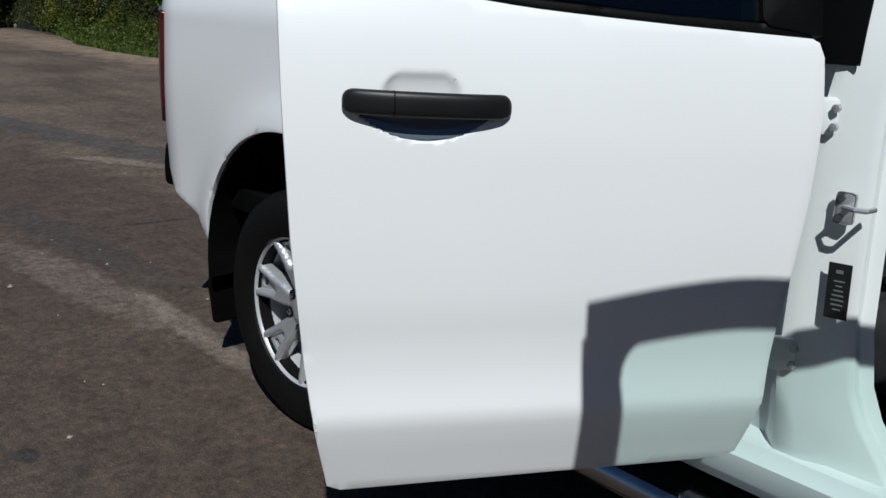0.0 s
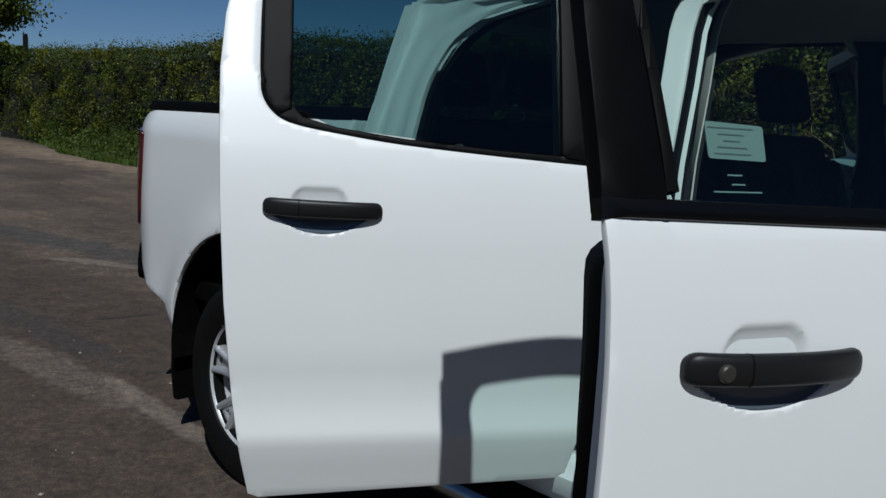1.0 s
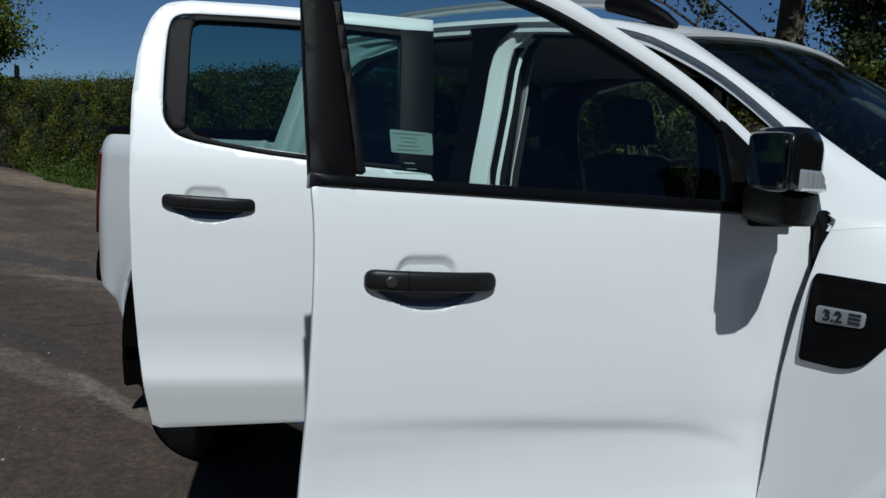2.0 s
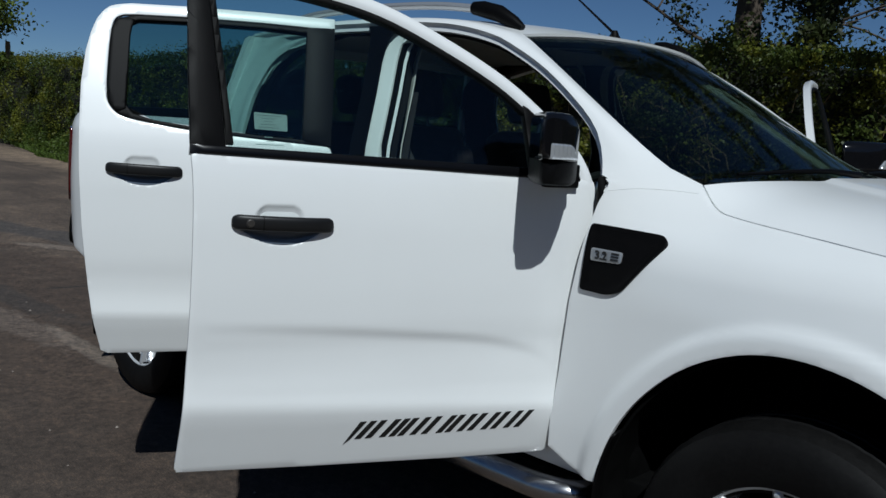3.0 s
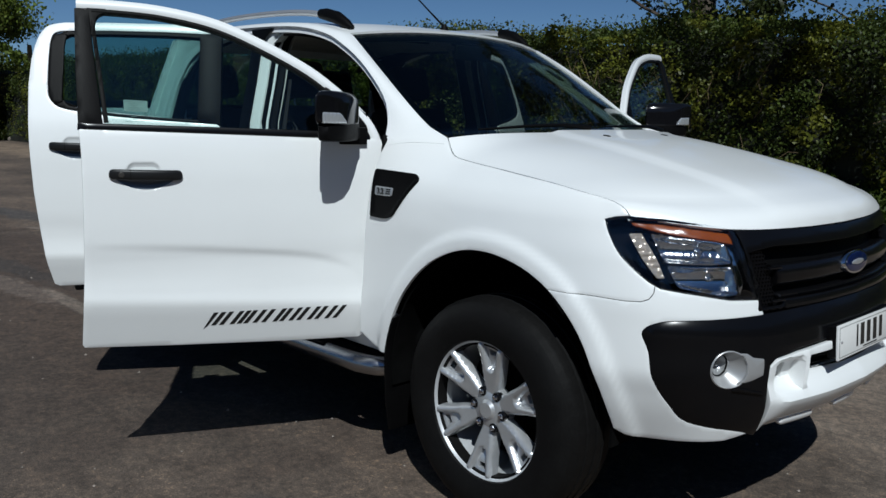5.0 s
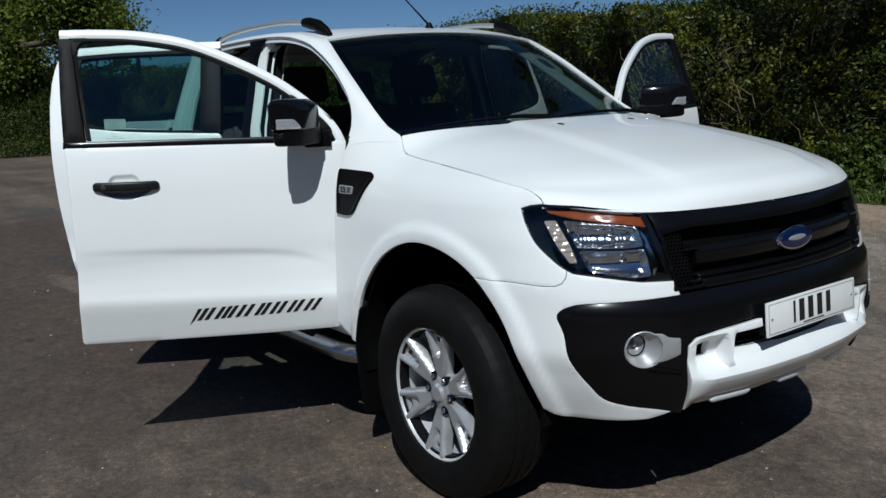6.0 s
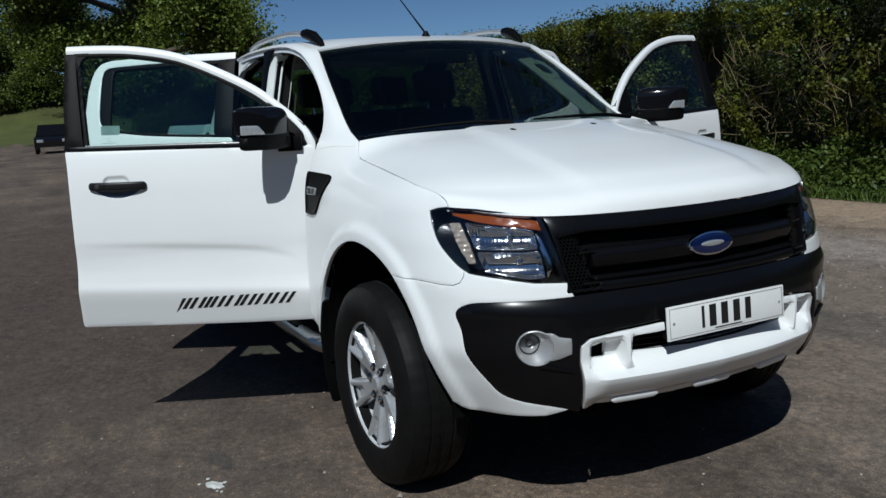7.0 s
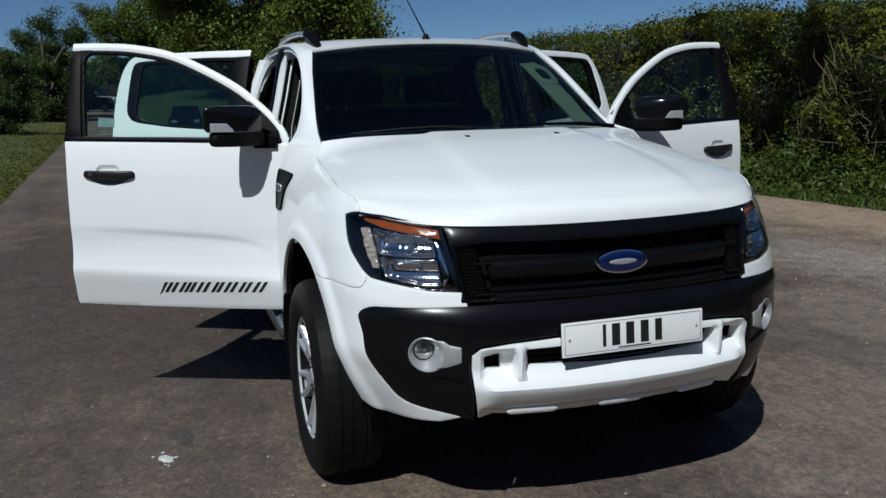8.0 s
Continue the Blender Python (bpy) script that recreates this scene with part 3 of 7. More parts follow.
def fender(side):
    line = [(-0.71, 0.525), (-0.62, 0.490), (-0.552, 0.474)]
    line += arch_line(173.5, 59.5, 34)
    line += [(0.38, 0.846), (0.46, 0.843), (0.503, 0.845), (0.523, 0.854), (0.531, 0.872)] + [(0.530, 0.8935)] + LAMP_OUT[3:] + [(0.39, 1.083)] + SEAM
    line += [p for p in PILLAR_FOOT[1:]] + [(-0.668, 0.95), (-0.684, 0.74), (-0.700, 0.61)]
    outline = [by_x(x, z) for x, z in line]
    ob = part("front_fender", patch("front_fender", outline, nose_at(side), thick=0.012, step=0.013, gap=0.0011, rim=0.0016), PAINT, pickup)
    # black vent behind the wheel arch with its engine badge
    vent = [by_x(x, z) for x, z in rounded([(-0.626, 1.166, 0.012), (-0.421, 1.154, 0.02), (-0.402, 1.136, 0.02), (-0.507, 1.000, 0.03), (-0.545, 0.986, 0.02), (-0.632, 0.989, 0.01)])]
    v = part("fender_vent", patch("fender_vent", vent, nose_at(side), thick=0.012, step=0.008, lift=0.0095, rim=0.002, bulge=lambda d, u, z: -0.0055 * min(1.0, max(0.0, d - 0.006) / 0.012)), BLACK, ob, "black vent panel")
    fx = nose_at(side)
    badge = [by_x(x, z) for x, z in rounded([(-0.610, 1.104), (-0.516, 1.101), (-0.517, 1.071), (-0.608, 1.070)], 0.008)]
    part("vent_badge", patch("vent_badge", badge, fx, thick=0.004, step=0.03, lift=0.009, rim=0.001), BRIGHT, ob, "silver engine badge")
    inner = [by_x(x, z) for x, z in rounded([(-0.607, 1.101), (-0.519, 1.098), (-0.520, 1.074), (-0.605, 1.073)], 0.006)]
    part("badge_field", patch("badge_field", inner, fx, thick=0.003, step=0.03, lift=0.0105, rim=0.001), BADGEFIELD, ob)
    txt = bpy.data.curves.new("badge_figures", "FONT")
    txt.body, txt.size, txt.extrude, txt.align_x, txt.align_y = "3.2", 0.031, 0.001, "CENTER", "CENTER"
    txt.offset = 0.0008
    txt.materials.append(INK)
    t = new("badge_figures", txt)
    t.parent = ob
    p = Vector(fx(*by_x(-0.575, 1.087)))
    t.matrix_basis = Matrix.Translation((p.x, p.y + side * 0.0125, p.z)) @ (pose(0, 0, 0, 90, 0, 0) if side < 0 else pose(0, 0, 0, 90, 0, 180))
    for k in range(3):
        bar = [by_x(x, z) for x, z in ((-0.546, 1.0965 - 0.0075 * k), (-0.524, 1.096 - 0.0075 * k), (-0.524, 1.0915 - 0.0075 * k), (-0.546, 1.092 - 0.0075 * k))]
        part("badge_bar", patch("badge_bar", bar, fx, thick=0.002, step=0.02, lift=0.0125, rim=0.0), INK, ob)
    # inner arch liner
    rows = []
    for i in range(25):
        a = radians(-8 + 196 * i / 24)
        r = arch_reach(-8 + 196 * i / 24) - 0.004
        rows.append([(ARCH[0] + r * math.cos(a), side * (min(y, 0.80) if i < 7 else y), max(0.30, ARCH[1] + r * math.sin(a))) for y in (0.905, 0.85, 0.7, 0.45)])
    v, f = loft(rows, 0.008, (ARCH[0], 0, ARCH[1]))
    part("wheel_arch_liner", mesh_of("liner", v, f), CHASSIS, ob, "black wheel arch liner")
    return ob


LAMP_LOW = [("y", 0.533, 0.848), ("y", 0.63, 0.853), ("y", 0.71, 0.869), ("x", 0.545, 0.885)]


def pt(p):
    return by_y(p[1], p[2]) if p[0] == "y" else by_x(p[1], p[2])


def bumper(side):
    line = [by_x(x, z) for x, z in arch_line(1, 59.5, 24)]
    line += [by_x(0.38, 0.846), by_x(0.46, 0.843), by_x(0.503, 0.845), by_x(0.523, 0.854), by_x(0.531, 0.872), by_x(0.530, 0.8935)] + [pt(p) for p in reversed(LAMP_LOW)]
    line += [by_y(0.518, 0.803), by_y(0.62, 0.800)]
    line += smooth_line([by_y(0.74, 0.797), by_y(0.795, 0.790), by_y(0.822, 0.76), by_x(0.536, 0.70), by_x(0.548, 0.62), by_x(0.578, 0.53), by_x(0.612, 0.478), by_y(0.588, 0.449), by_y(0.538, 0.434)], 5)
    line += smooth_line([by_y(0.60, 0.412), by_x(0.51, 0.400), by_x(0.445, 0.408)], 4)
    return part("bumper_corner", patch("bumper_corner", line, nose_at(side), thick=0.012, step=0.013, gap=0.0008, rim=0.0016), PAINT, front_bumper, "white painted bumper corner")


def face(u, z):
    """The whole nose by (signed length, z)."""
    p = nose_at(1)(abs(u), z)
    return (p[0], math.copysign(p[1], u) if u else 0.0, p[2])


FWD = (1, 0, 0.05)


# ---- front bumper: charcoal band, white skid plate, fog lamps, plate ----
def cladding():
    right = [by_y(0.0, 0.812), by_y(0.30, 0.811), by_y(0.518, 0.806), by_y(0.62, 0.803)]
    right += smooth_line([by_y(0.74, 0.800), by_y(0.797, 0.792), by_y(0.825, 0.76), by_x(0.532, 0.70), by_x(0.544, 0.62), by_x(0.574, 0.53), by_x(0.609, 0.475), by_y(0.591, 0.445), by_y(0.540, 0.430)], 5)
    right += [by_y(0.505, 0.418), by_y(0.512, 0.50), by_y(0.529, 0.60), by_y(0.528, 0.655), by_y(0.497, 0.680), by_y(0.40, 0.692), by_y(0.25, 0.702), by_y(0.0, 0.708)]
    half = right[1:-1]
    line = [right[0]] + half + [right[-1]] + [(-a, b) for a, b in reversed(half)]

    def brow(d, u, z):
        # a rounded brow along the upper edge, and a shallow bowl round each fog lamp
        lift = 0.011 * math.exp(-((z - 0.765) / 0.035) ** 2) * min(1, d / 0.02)
        return lift - 0.012 * math.exp(-(((abs(u) - FOG_U) / 0.09) ** 2 + ((z - 0.65) / 0.06) ** 2)) * min(1, d / 0.02)
    return part("front_bumper", patch("front_bumper", line, face, thick=0.012, step=0.028, out=FWD, bulge=brow, rim=0.004, holes=[fog_hole(1), fog_hole(-1)]), SATIN, pickup, "charcoal bumper band")


FOG_U = by_y(0.652, 0.652)[0]


def fog_hole(sign):
    pts = [(sign * (FOG_U + 0.059 * math.cos(a)), 0.652 + 0.056 * math.sin(a)) for a in np.linspace(0, 2 * math.pi, 37)[:-1]]
    return pts


front_bumper = cladding()


def skid():
    top = [by_y(0.0, 0.700), by_y(0.25, 0.694), by_y(0.40, 0.684), by_y(0.492, 0.672), by_y(0.522, 0.650)]
    low = [by_y(0.523, 0.60), by_y(0.505, 0.50), by_y(0.490, 0.418), by_y(0.40, 0.404), by_y(0.22, 0.396), by_y(0.0, 0.392)]
    half = (top + low)[1:-1]
    line = [top[0]] + half + [low[-1]] + [(-a, b) for a, b in reversed(half)]
    hole = rounded([by_y(0.0, 0.598), by_y(0.340, 0.600), by_y(0.350, 0.664), by_y(0.0, 0.679), (-by_y(0.350, 0.664)[0], 0.664), (-by_y(0.340, 0.600)[0], 0.600)], 0.006)
    slot = rounded([by_y(0.428, 0.590), by_y(0.482, 0.593), by_y(0.484, 0.640), by_y(0.432, 0.648)], 0.006)
    slot2 = [(-a, b) for a, b in reversed(slot)]

    def lip(z):
        return float(np.interp(z, [0.39, 0.422, 0.440, 0.466, 0.537, 0.546, 0.592, 0.604, 0.655, 0.668, 0.70], [-0.048, -0.036, -0.026, -0.004, 0.024, 0.022, -0.026, -0.028, -0.014, 0.006, 0.008]))

    def form(d, u, z):
        # a shelf that stands out under the opening and falls back to the lower lip
        a = abs(u)
        end = max(0.0, min(1.0, (0.50 - a) / 0.05))
        h = lip(z) * (0.35 + 0.65 * end)
        pocket = min(1.0, max(0.0, (0.058 - abs(a - 0.442)) / 0.010)) * min(1.0, max(0.0, (0.046 - abs(z - 0.612)) / 0.010))
        h -= 0.016 * pocket
        fin = min(1.0, max(0.0, (0.020 - abs(a - 0.372)) / 0.012)) * min(1.0, max(0.0, (z - 0.55) / 0.02))
        h += (0.012 - h) * fin
        return h
    ob = part("skid_plate", patch("skid_plate", line, face, thick=0.02, step=0.011, holes=[hole, slot, slot2], out=FWD, bulge=form, rim=0.003, angle=28), PAINT, front_bumper, "white skid plate with open centre")
    for c in (-0.315, 0.0, 0.315):
        w = 0.092
        loz = [(math.copysign(by_y(abs(c + d), z)[0], c + d), z) for d, z in ((-w, 0.440), (-w + 0.016, 0.456), (w - 0.016, 0.456), (w, 0.440), (w - 0.016, 0.425), (-w + 0.016, 0.425))]
        part("skid_rib", patch("skid_rib", rounded(loz, 0.012), face, thick=0.05, step=0.02, lift=-0.008, out=FWD, rim=0.010), PAINT, ob, "raised white rib")
    # dark intake behind the openings
    back = [by_y(0.0, 0.69), by_y(0.49, 0.665), by_y(0.49, 0.56), by_y(0.0, 0.56)]
    back = [back[0], back[1], back[2], back[3], (-back[2][0], back[2][1]), (-back[1][0], back[1][1])]
    part("intake_panel", patch("intake_panel", back, face, thick=0.01, step=0.06, lift=-0.075, out=FWD, rim=0), BLACK, front_bumper)
    for k in range(4):
        z = 0.60 + 0.02 * k
        v, f = tube([(0.815 - 0.35 * (y / 0.9) ** 2, y, z) for y in np.linspace(-0.34, 0.34, 9)], 0.004, 8)
        part("intake_bar", mesh_of("intake_bar", v, f), BLACK, front_bumper)
    return ob


skid()
for s in (-1, 1):
    bumper(s)


def fog_lamp(side):
    on = nose_at(side)
    d = Vector((0.85, side * 0.527, 0.02)).normalized()
    c = Vector(on(FOG_U, 0.652))
    # the lens sits back in the cup, towards its outer wall
    eye, across = c - 0.034 * d + Vector((-0.010, side * 0.017, 0.008)), Vector((-0.25, side, 0)).normalized()
    turns = np.linspace(0, 2 * math.pi, 49)[:-1]

    def hoop(k, lift):
        return [Vector(on(FOG_U + 0.058 * k * math.cos(a), 0.652 + 0.055 * k * math.sin(a))) + d * lift for a in turns]

    def ring(r, back):
        return [eye - d * back + r * (across * math.cos(a) + Vector((0, 0, math.sin(a)))) for a in turns]

    def bands(name, hoops, mat, label=""):
        n = len(turns)
        fs = [(k * n + i, k * n + (i + 1) % n, (k + 1) * n + (i + 1) % n, (k + 1) * n + i) for k in range(len(hoops) - 1) for i in range(n)]
        return part(name, mesh_of(name, [tuple(p) for h in hoops for p in h], fs, 50), mat, front_bumper, label)
    lip, back = hoop(0.95, -0.003), ring(0.0335, 0)
    bands("fog_lamp_bezel", [hoop(1.08, -0.030), hoop(1.08, -0.006), hoop(1.05, 0.0), hoop(1.0, 0.001), lip] + [[p.lerp(q, k) for p, q in zip(lip, back)] for k in (0.3, 0.6, 0.85)] + [back, ring(0.0335, 0.02), ring(0.040, 0.02), hoop(1.0, -0.045), hoop(1.08, -0.030)], SILVER, "silver fog lamp cup")
    bands("fog_gasket", [ring(0.0335, 0.004), ring(0.0330, -0.001), ring(0.0305, 0.001), ring(0.0305, 0.010), ring(0.0335, 0.010), ring(0.0335, 0.004)], SEAL)
    bands("fog_reflector", [ring(0.031, 0.004), ring(0.026, 0.016), ring(0.016, 0.026), ring(0.008, 0.029), ring(0.007, 0.014), ring(0.0005, 0.013)], SILVER)
    glass = bands("fog_lens", [ring(0.0305, 0.004), ring(0.018, 0.0005), ring(0.0004, 0.0)], LENS)
    glass.visible_shadow = False
    tab = [by_y(0.636, 0.702), by_y(0.602, 0.699), by_y(0.585, 0.686), by_y(0.551, 0.680), by_y(0.553, 0.630), by_y(0.588, 0.616), by_y(0.630, 0.606), by_y(0.614, 0.620), by_y(0.606, 0.640), by_y(0.606, 0.665), by_y(0.614, 0.690)]
    part("fog_lamp_tab", patch("fog_lamp_tab", rounded(tab, 0.004), nose_at(side), thick=0.014, step=0.02, lift=0.003, out=FWD, rim=0.004), SILVER, front_bumper, "silver trim tab")
    fin = [by_y(0.63, 0.600), by_y(0.545, 0.575), by_y(0.545, 0.569), by_y(0.64, 0.590)]
    part("bumper_crease", patch("bumper_crease", fin, nose_at(side), thick=0.006, step=0.02, lift=0.007, out=FWD, rim=0.002), SATIN, front_bumper)


for s in (-1, 1):
    fog_lamp(s)


def number_plate():
    bm = bmesh.new()
    box(bm, 0, -0.26, -0.0555, 0.008, 0.26, 0.0555, 0.003)
    m = pose(0.846, 0.012, 0.690, 0, -4, 0)
    ob = part("number_plate", bm, PLATE, pickup, "white number plate", m)
    bm = bmesh.new()
    box(bm, -0.03, -0.255, -0.05, -0.001, 0.255, 0.05, 0.003)
    part("plate_holder", bm, BLACK, ob)
    for y, w in ((-0.110, 0.006), (-0.068, 0.015), (-0.016, 0.015), (0.038, 0.015), (0.090, 0.013)):
        bm = bmesh.new()
        box(bm, 0.008, y - w, -0.033, 0.0092, y + w, 0.039, 0.0005, 1)
        part("plate_bar", bm, INK, ob, "plain black bar")
    for y0, z0, y1, z1 in ((-0.25, 0.0468, 0.25, 0.0480), (-0.25, -0.0480, 0.25, -0.0468), (-0.2512, -0.048, -0.25, 0.048), (0.25, -0.048, 0.2512, 0.048), (-0.06, -0.043, 0.06, -0.039)):
        bm = bmesh.new()
        box(bm, 0.008, y0, z0, 0.0088, y1, z1, 0)
        part("plate_border", bm, INK, ob)
    for y in (-0.235, 0.235):
        v, f = lathe([(0.0005, -0.0105), (0.004, -0.0105), (0.005, -0.007), (0.0005, -0.007)], 12)
        part("plate_screw", mesh_of("plate_screw", v, f), BRIGHT, ob, "", pose(0, y, 0, 0, 0, 90))
    return ob


number_plate()


# ---- grille ----
def grille():
    def edge(z):
        return float(np.interp(z, [0.80, 0.848, 0.95, 1.053, 1.07], [0.545, 0.533, 0.552, 0.568, 0.57]))
    zs = np.linspace(0.812, 1.050, 12)
    right = [by_y(edge(z), z) for z in zs]
    top = [by_y(y, 1.052 - 0.010 * (1 - (y / 0.57) ** 2)) for y in (0.42, 0.21)]
    half = [by_y(0.25, 0.813), by_y(0.42, 0.812)] + right + top
    line = [by_y(0.0, 0.813)] + half + [by_y(0.0, 1.042)] + [(-a, b) for a, b in reversed(half)]

    ob = part("grille", patch("grille", line, face, thick=0.01, step=0.05, out=FWD, lift=-0.050, rim=0), BLACK, pickup, "black grille with broad bars and honeycomb ends")
    mouth = [by_y(0.0, 0.840), by_y(0.30, 0.842), by_y(0.428, 0.842), by_y(0.442, 0.826), by_y(0.520, 0.824), by_y(0.535, 0.92), by_y(0.541, 0.986), by_y(0.44, 0.998), by_y(0.21, 0.994)]
    mouth = mouth + [(0.0, 0.992)] + [(-a, b) for a, b in reversed(mouth[1:])]
    part("grille_frame", patch("grille_frame", line, face, thick=0.045, step=0.03, out=FWD, holes=[mouth], rim=0.006, lift=0.004), SATIN, ob, "satin black grille frame")
    for z0, z1, deep in ((0.882, 0.948, -0.012), (0.836, 0.862, -0.020)):
        bar = [by_y(0.0, z0), by_y(0.25, z0), by_y(0.442, z0), by_y(0.452, z1), by_y(0.25, z1), by_y(0.0, z1)]
        half_bar = bar[1:-1]
        bar = [bar[0]] + half_bar + [bar[-1]] + [(-a, b) for a, b in reversed(half_bar)]
        part("grille_slat", patch("grille_slat", bar, face, thick=0.04, step=0.010, out=FWD, lift=deep, rim=0.008, bulge=lambda d, u, z, z0=z0, z1=z1: 0.016 * math.sin(math.pi * min(1.0, max(0.0, (z1 - z) / (z1 - z0))) ** 0.7)), SATIN, ob, "broad black grille bar")
    # honeycomb strips beside the lamps
    cell = mesh_of("grille_cell", *lathe([(0.0050, 0.0), (0.0071, 0.0), (0.0071, -0.012), (0.0050, -0.012)], 6))
    cell.materials.append(SATIN)
    for side in (-1, 1):
        for r in range(15):
            for c in range(5):
                z = 0.829 + r * 0.0108
                y = edge(z) - 0.020 - 0.0125 * c - (0.00625 if r % 2 else 0.0)
                p = Vector(face(side * by_y(y, z)[0], z))
                part("grille_cell", cell, SATIN, ob, "", Matrix.Translation(p + Vector((-0.012, 0, 0))) @ pose(0, 0, 0, 0, 0, -90 + side * 18) @ pose(0, 0, 0, 0, 30, 0))
        for z in (0.842, 0.938):
            p = Vector(face(side * by_y(0.462, z)[0], z))
            bm = bmesh.new()
            box(bm, -0.004, -0.028, -0.003, 0.008, 0.028, 0.003, 0.002)
            part("slat_end", bm, GLOSS, ob, "", Matrix.Translation(p + Vector((0.004, 0, 0))) @ pose(0, 0, 0, 0, 0, side * 14))
    # oval badge
    def disc(a, b, x0, x1, n=48):
        vs, fs = [], []
        for k, (s, x) in enumerate(((1, x0), (1, (x0 + x1) / 2), (0.96, x1 - 0.001), (0.90, x1), (0.4, x1 + 0.002))):
            vs += [(x, a * s * math.cos(2 * math.pi * i / n), b * s * math.sin(2 * math.pi * i / n)) for i in range(n)]
        for k in range(4):
            fs += [(k * n + i, k * n + (i + 1) % n, (k + 1) * n + (i + 1) % n, (k + 1) * n + i) for i in range(n)]
        fs += [tuple(range(n)), tuple(4 * n + i for i in range(n))]
        return vs, fs
    m = pose(0.778, 0, 0.916, 0, -6, 0)
    v, f = disc(0.098, 0.040, 0.0, 0.016)
    part("badge_rim", mesh_of("badge_rim", v, f), CHROME, ob, "chrome oval badge rim", m)
    v, f = disc(0.090, 0.034, 0.008, 0.0185)
    part("badge_oval", mesh_of("badge_oval", v, f), BLUE, ob, "blue oval badge", m)
    v, f = disc(0.052, 0.010, 0.0175, 0.0215, 24)
    part("badge_mark", mesh_of("badge_mark", v, f), BRIGHT, ob, "plain silver mark", m)
    return ob


grille()


# ---- headlamps ----
def lamp_inside(side):
    fx = nose_at(side)
    top = [by_x(0.363, 1.074), by_x(0.39, 1.083), by_x(0.425, 1.087), by_y(0.73, 1.083), by_y(0.65, 1.070), by_y(0.574, 1.055)]
    inner = [by_y(0.562, 0.99), by_y(0.548, 0.92), by_y(0.536, 0.852)]
    low = [pt(p) for p in LAMP_LOW[1:]] + [by_x(x, z) for x, z in LAMP_OUT[:-1]]
    line = top + inner + low
    housing = part("headlight", patch("headlight", line, fx, thick=0.012, step=0.035, lift=-0.060, rim=0), GLOSS, pickup, "headlamp with clear lens and amber strip")

    def sub(name, pts, mat, lift, thick=0.006, label="", bulge=None, rim=0.002, st=0.012, hol=()):
        return part(name, patch(name, pts, fx, thick=thick, step=st, lift=lift, rim=rim, bulge=bulge, holes=hol), mat, housing, label)
    c = Vector((sum(p[0] for p in line) / len(line), sum(p[1] for p in line) / len(line)))
    shrunk = [tuple(c + (Vector(p) - c) * 0.945) for p in line]
    sub("lamp_surround", line, GLOSS, -0.001, 0.06, "gloss black surround", hol=[shrunk], st=0.03)
    # amber strip along the brow, thin at its outer end
    strip = [by_x(0.425, 1.078), by_y(0.745, 1.074), by_y(0.70, 1.070), by_y(0.64, 1.060), by_y(0.585, 1.045), by_y(0.580, 1.014), by_y(0.64, 1.026), by_y(0.70, 1.036), by_y(0.745, 1.046), by_x(0.440, 1.064)]
    sub("amber_strip", strip, AMBER, -0.012, 0.02, "amber reflector strip", bulge=lambda d, u, z: 0.0016 * abs(math.sin(u * 300)) - 0.006 * max(0.0, (z - 1.03) / 0.03))
    # faceted outer indicator column
    col = [by_y(0.800, 1.040), by_y(0.779, 1.044), by_y(0.774, 0.975), by_y(0.771, 0.917), by_y(0.786, 0.916), by_y(0.798, 0.965)]
    sub("side_reflector", rounded(col, 0.006), PEARL, -0.022, 0.006, "faceted chrome indicator", bulge=lambda d, u, z: 0.0030 * abs(math.sin(z * 150 + 40 * u)) + 0.0022 * math.sin(u * 170 + z * 60) + 0.0010 * math.sin(z * 410), st=0.0035)

    # two hollow fluted reflectors, one over the other, with a dark ledge between
    def hollow(z0, z1, flute):
        def form(d, u, z):
            k = min(1.0, max(0.0, (z - z0) / (z1 - z0)))
            return -0.034 * min(1, d / 0.012) * (0.45 + 0.55 * math.sin(math.pi * k)) + flute * abs(math.sin(u * 230)) + 0.0002 * math.sin(z * 300)
        return form
    high = rounded([by_y(0.766, 1.043), by_y(0.64, 1.024), by_y(0.606, 1.016), by_y(0.602, 0.958), by_y(0.66, 0.956), by_y(0.762, 0.960)], 0.010)
    deep = rounded([by_y(0.762, 0.954), by_y(0.66, 0.950), by_y(0.600, 0.952), by_y(0.592, 0.866), by_y(0.64, 0.863), by_y(0.752, 0.892)], 0.014)
    sub("upper_reflector", high, REFLECT, -0.012, 0.006, "fluted chrome reflector", bulge=hollow(0.960, 1.036, 0.0016), st=0.004)
    sub("lower_reflector", deep, REFLECT, -0.012, 0.006, "smooth chrome reflector", bulge=hollow(0.868, 0.954, 0.0002), st=0.004)
    for y, z in ((0.665, 0.990), (0.652, 0.912)):
        p = Vector(fx(*by_y(y, z)))
        v, f = lathe([(0.001, 0.006), (0.008, 0.004), (0.010, 0.0), (0.010, -0.03), (0.001, -0.03)], 20)
        part("lamp_bulb_shield", mesh_of("lamp_bulb_shield", v, f), REFLECT, housing, "", Matrix.Translation(p - Vector((0.035, side * 0.012, 0))) @ pose(0, 0, 0, 0, 0, -90 + side * 12))
    wedge = [by_y(0.600, 1.008), by_y(0.586, 0.990), by_y(0.566, 0.90), by_y(0.586, 0.866)]
    sub("inner_fin", wedge, REFLECT, -0.014, 0.03, "slanted chrome fin")
    lens = sub("lamp_lens", line, LENS, 0.003, 0.003, "clear headlamp lens", st=0.035)
    lens.visible_shadow = False
    return housing


for s in (-1, 1):
    fender(s)
    lamp_inside(s)


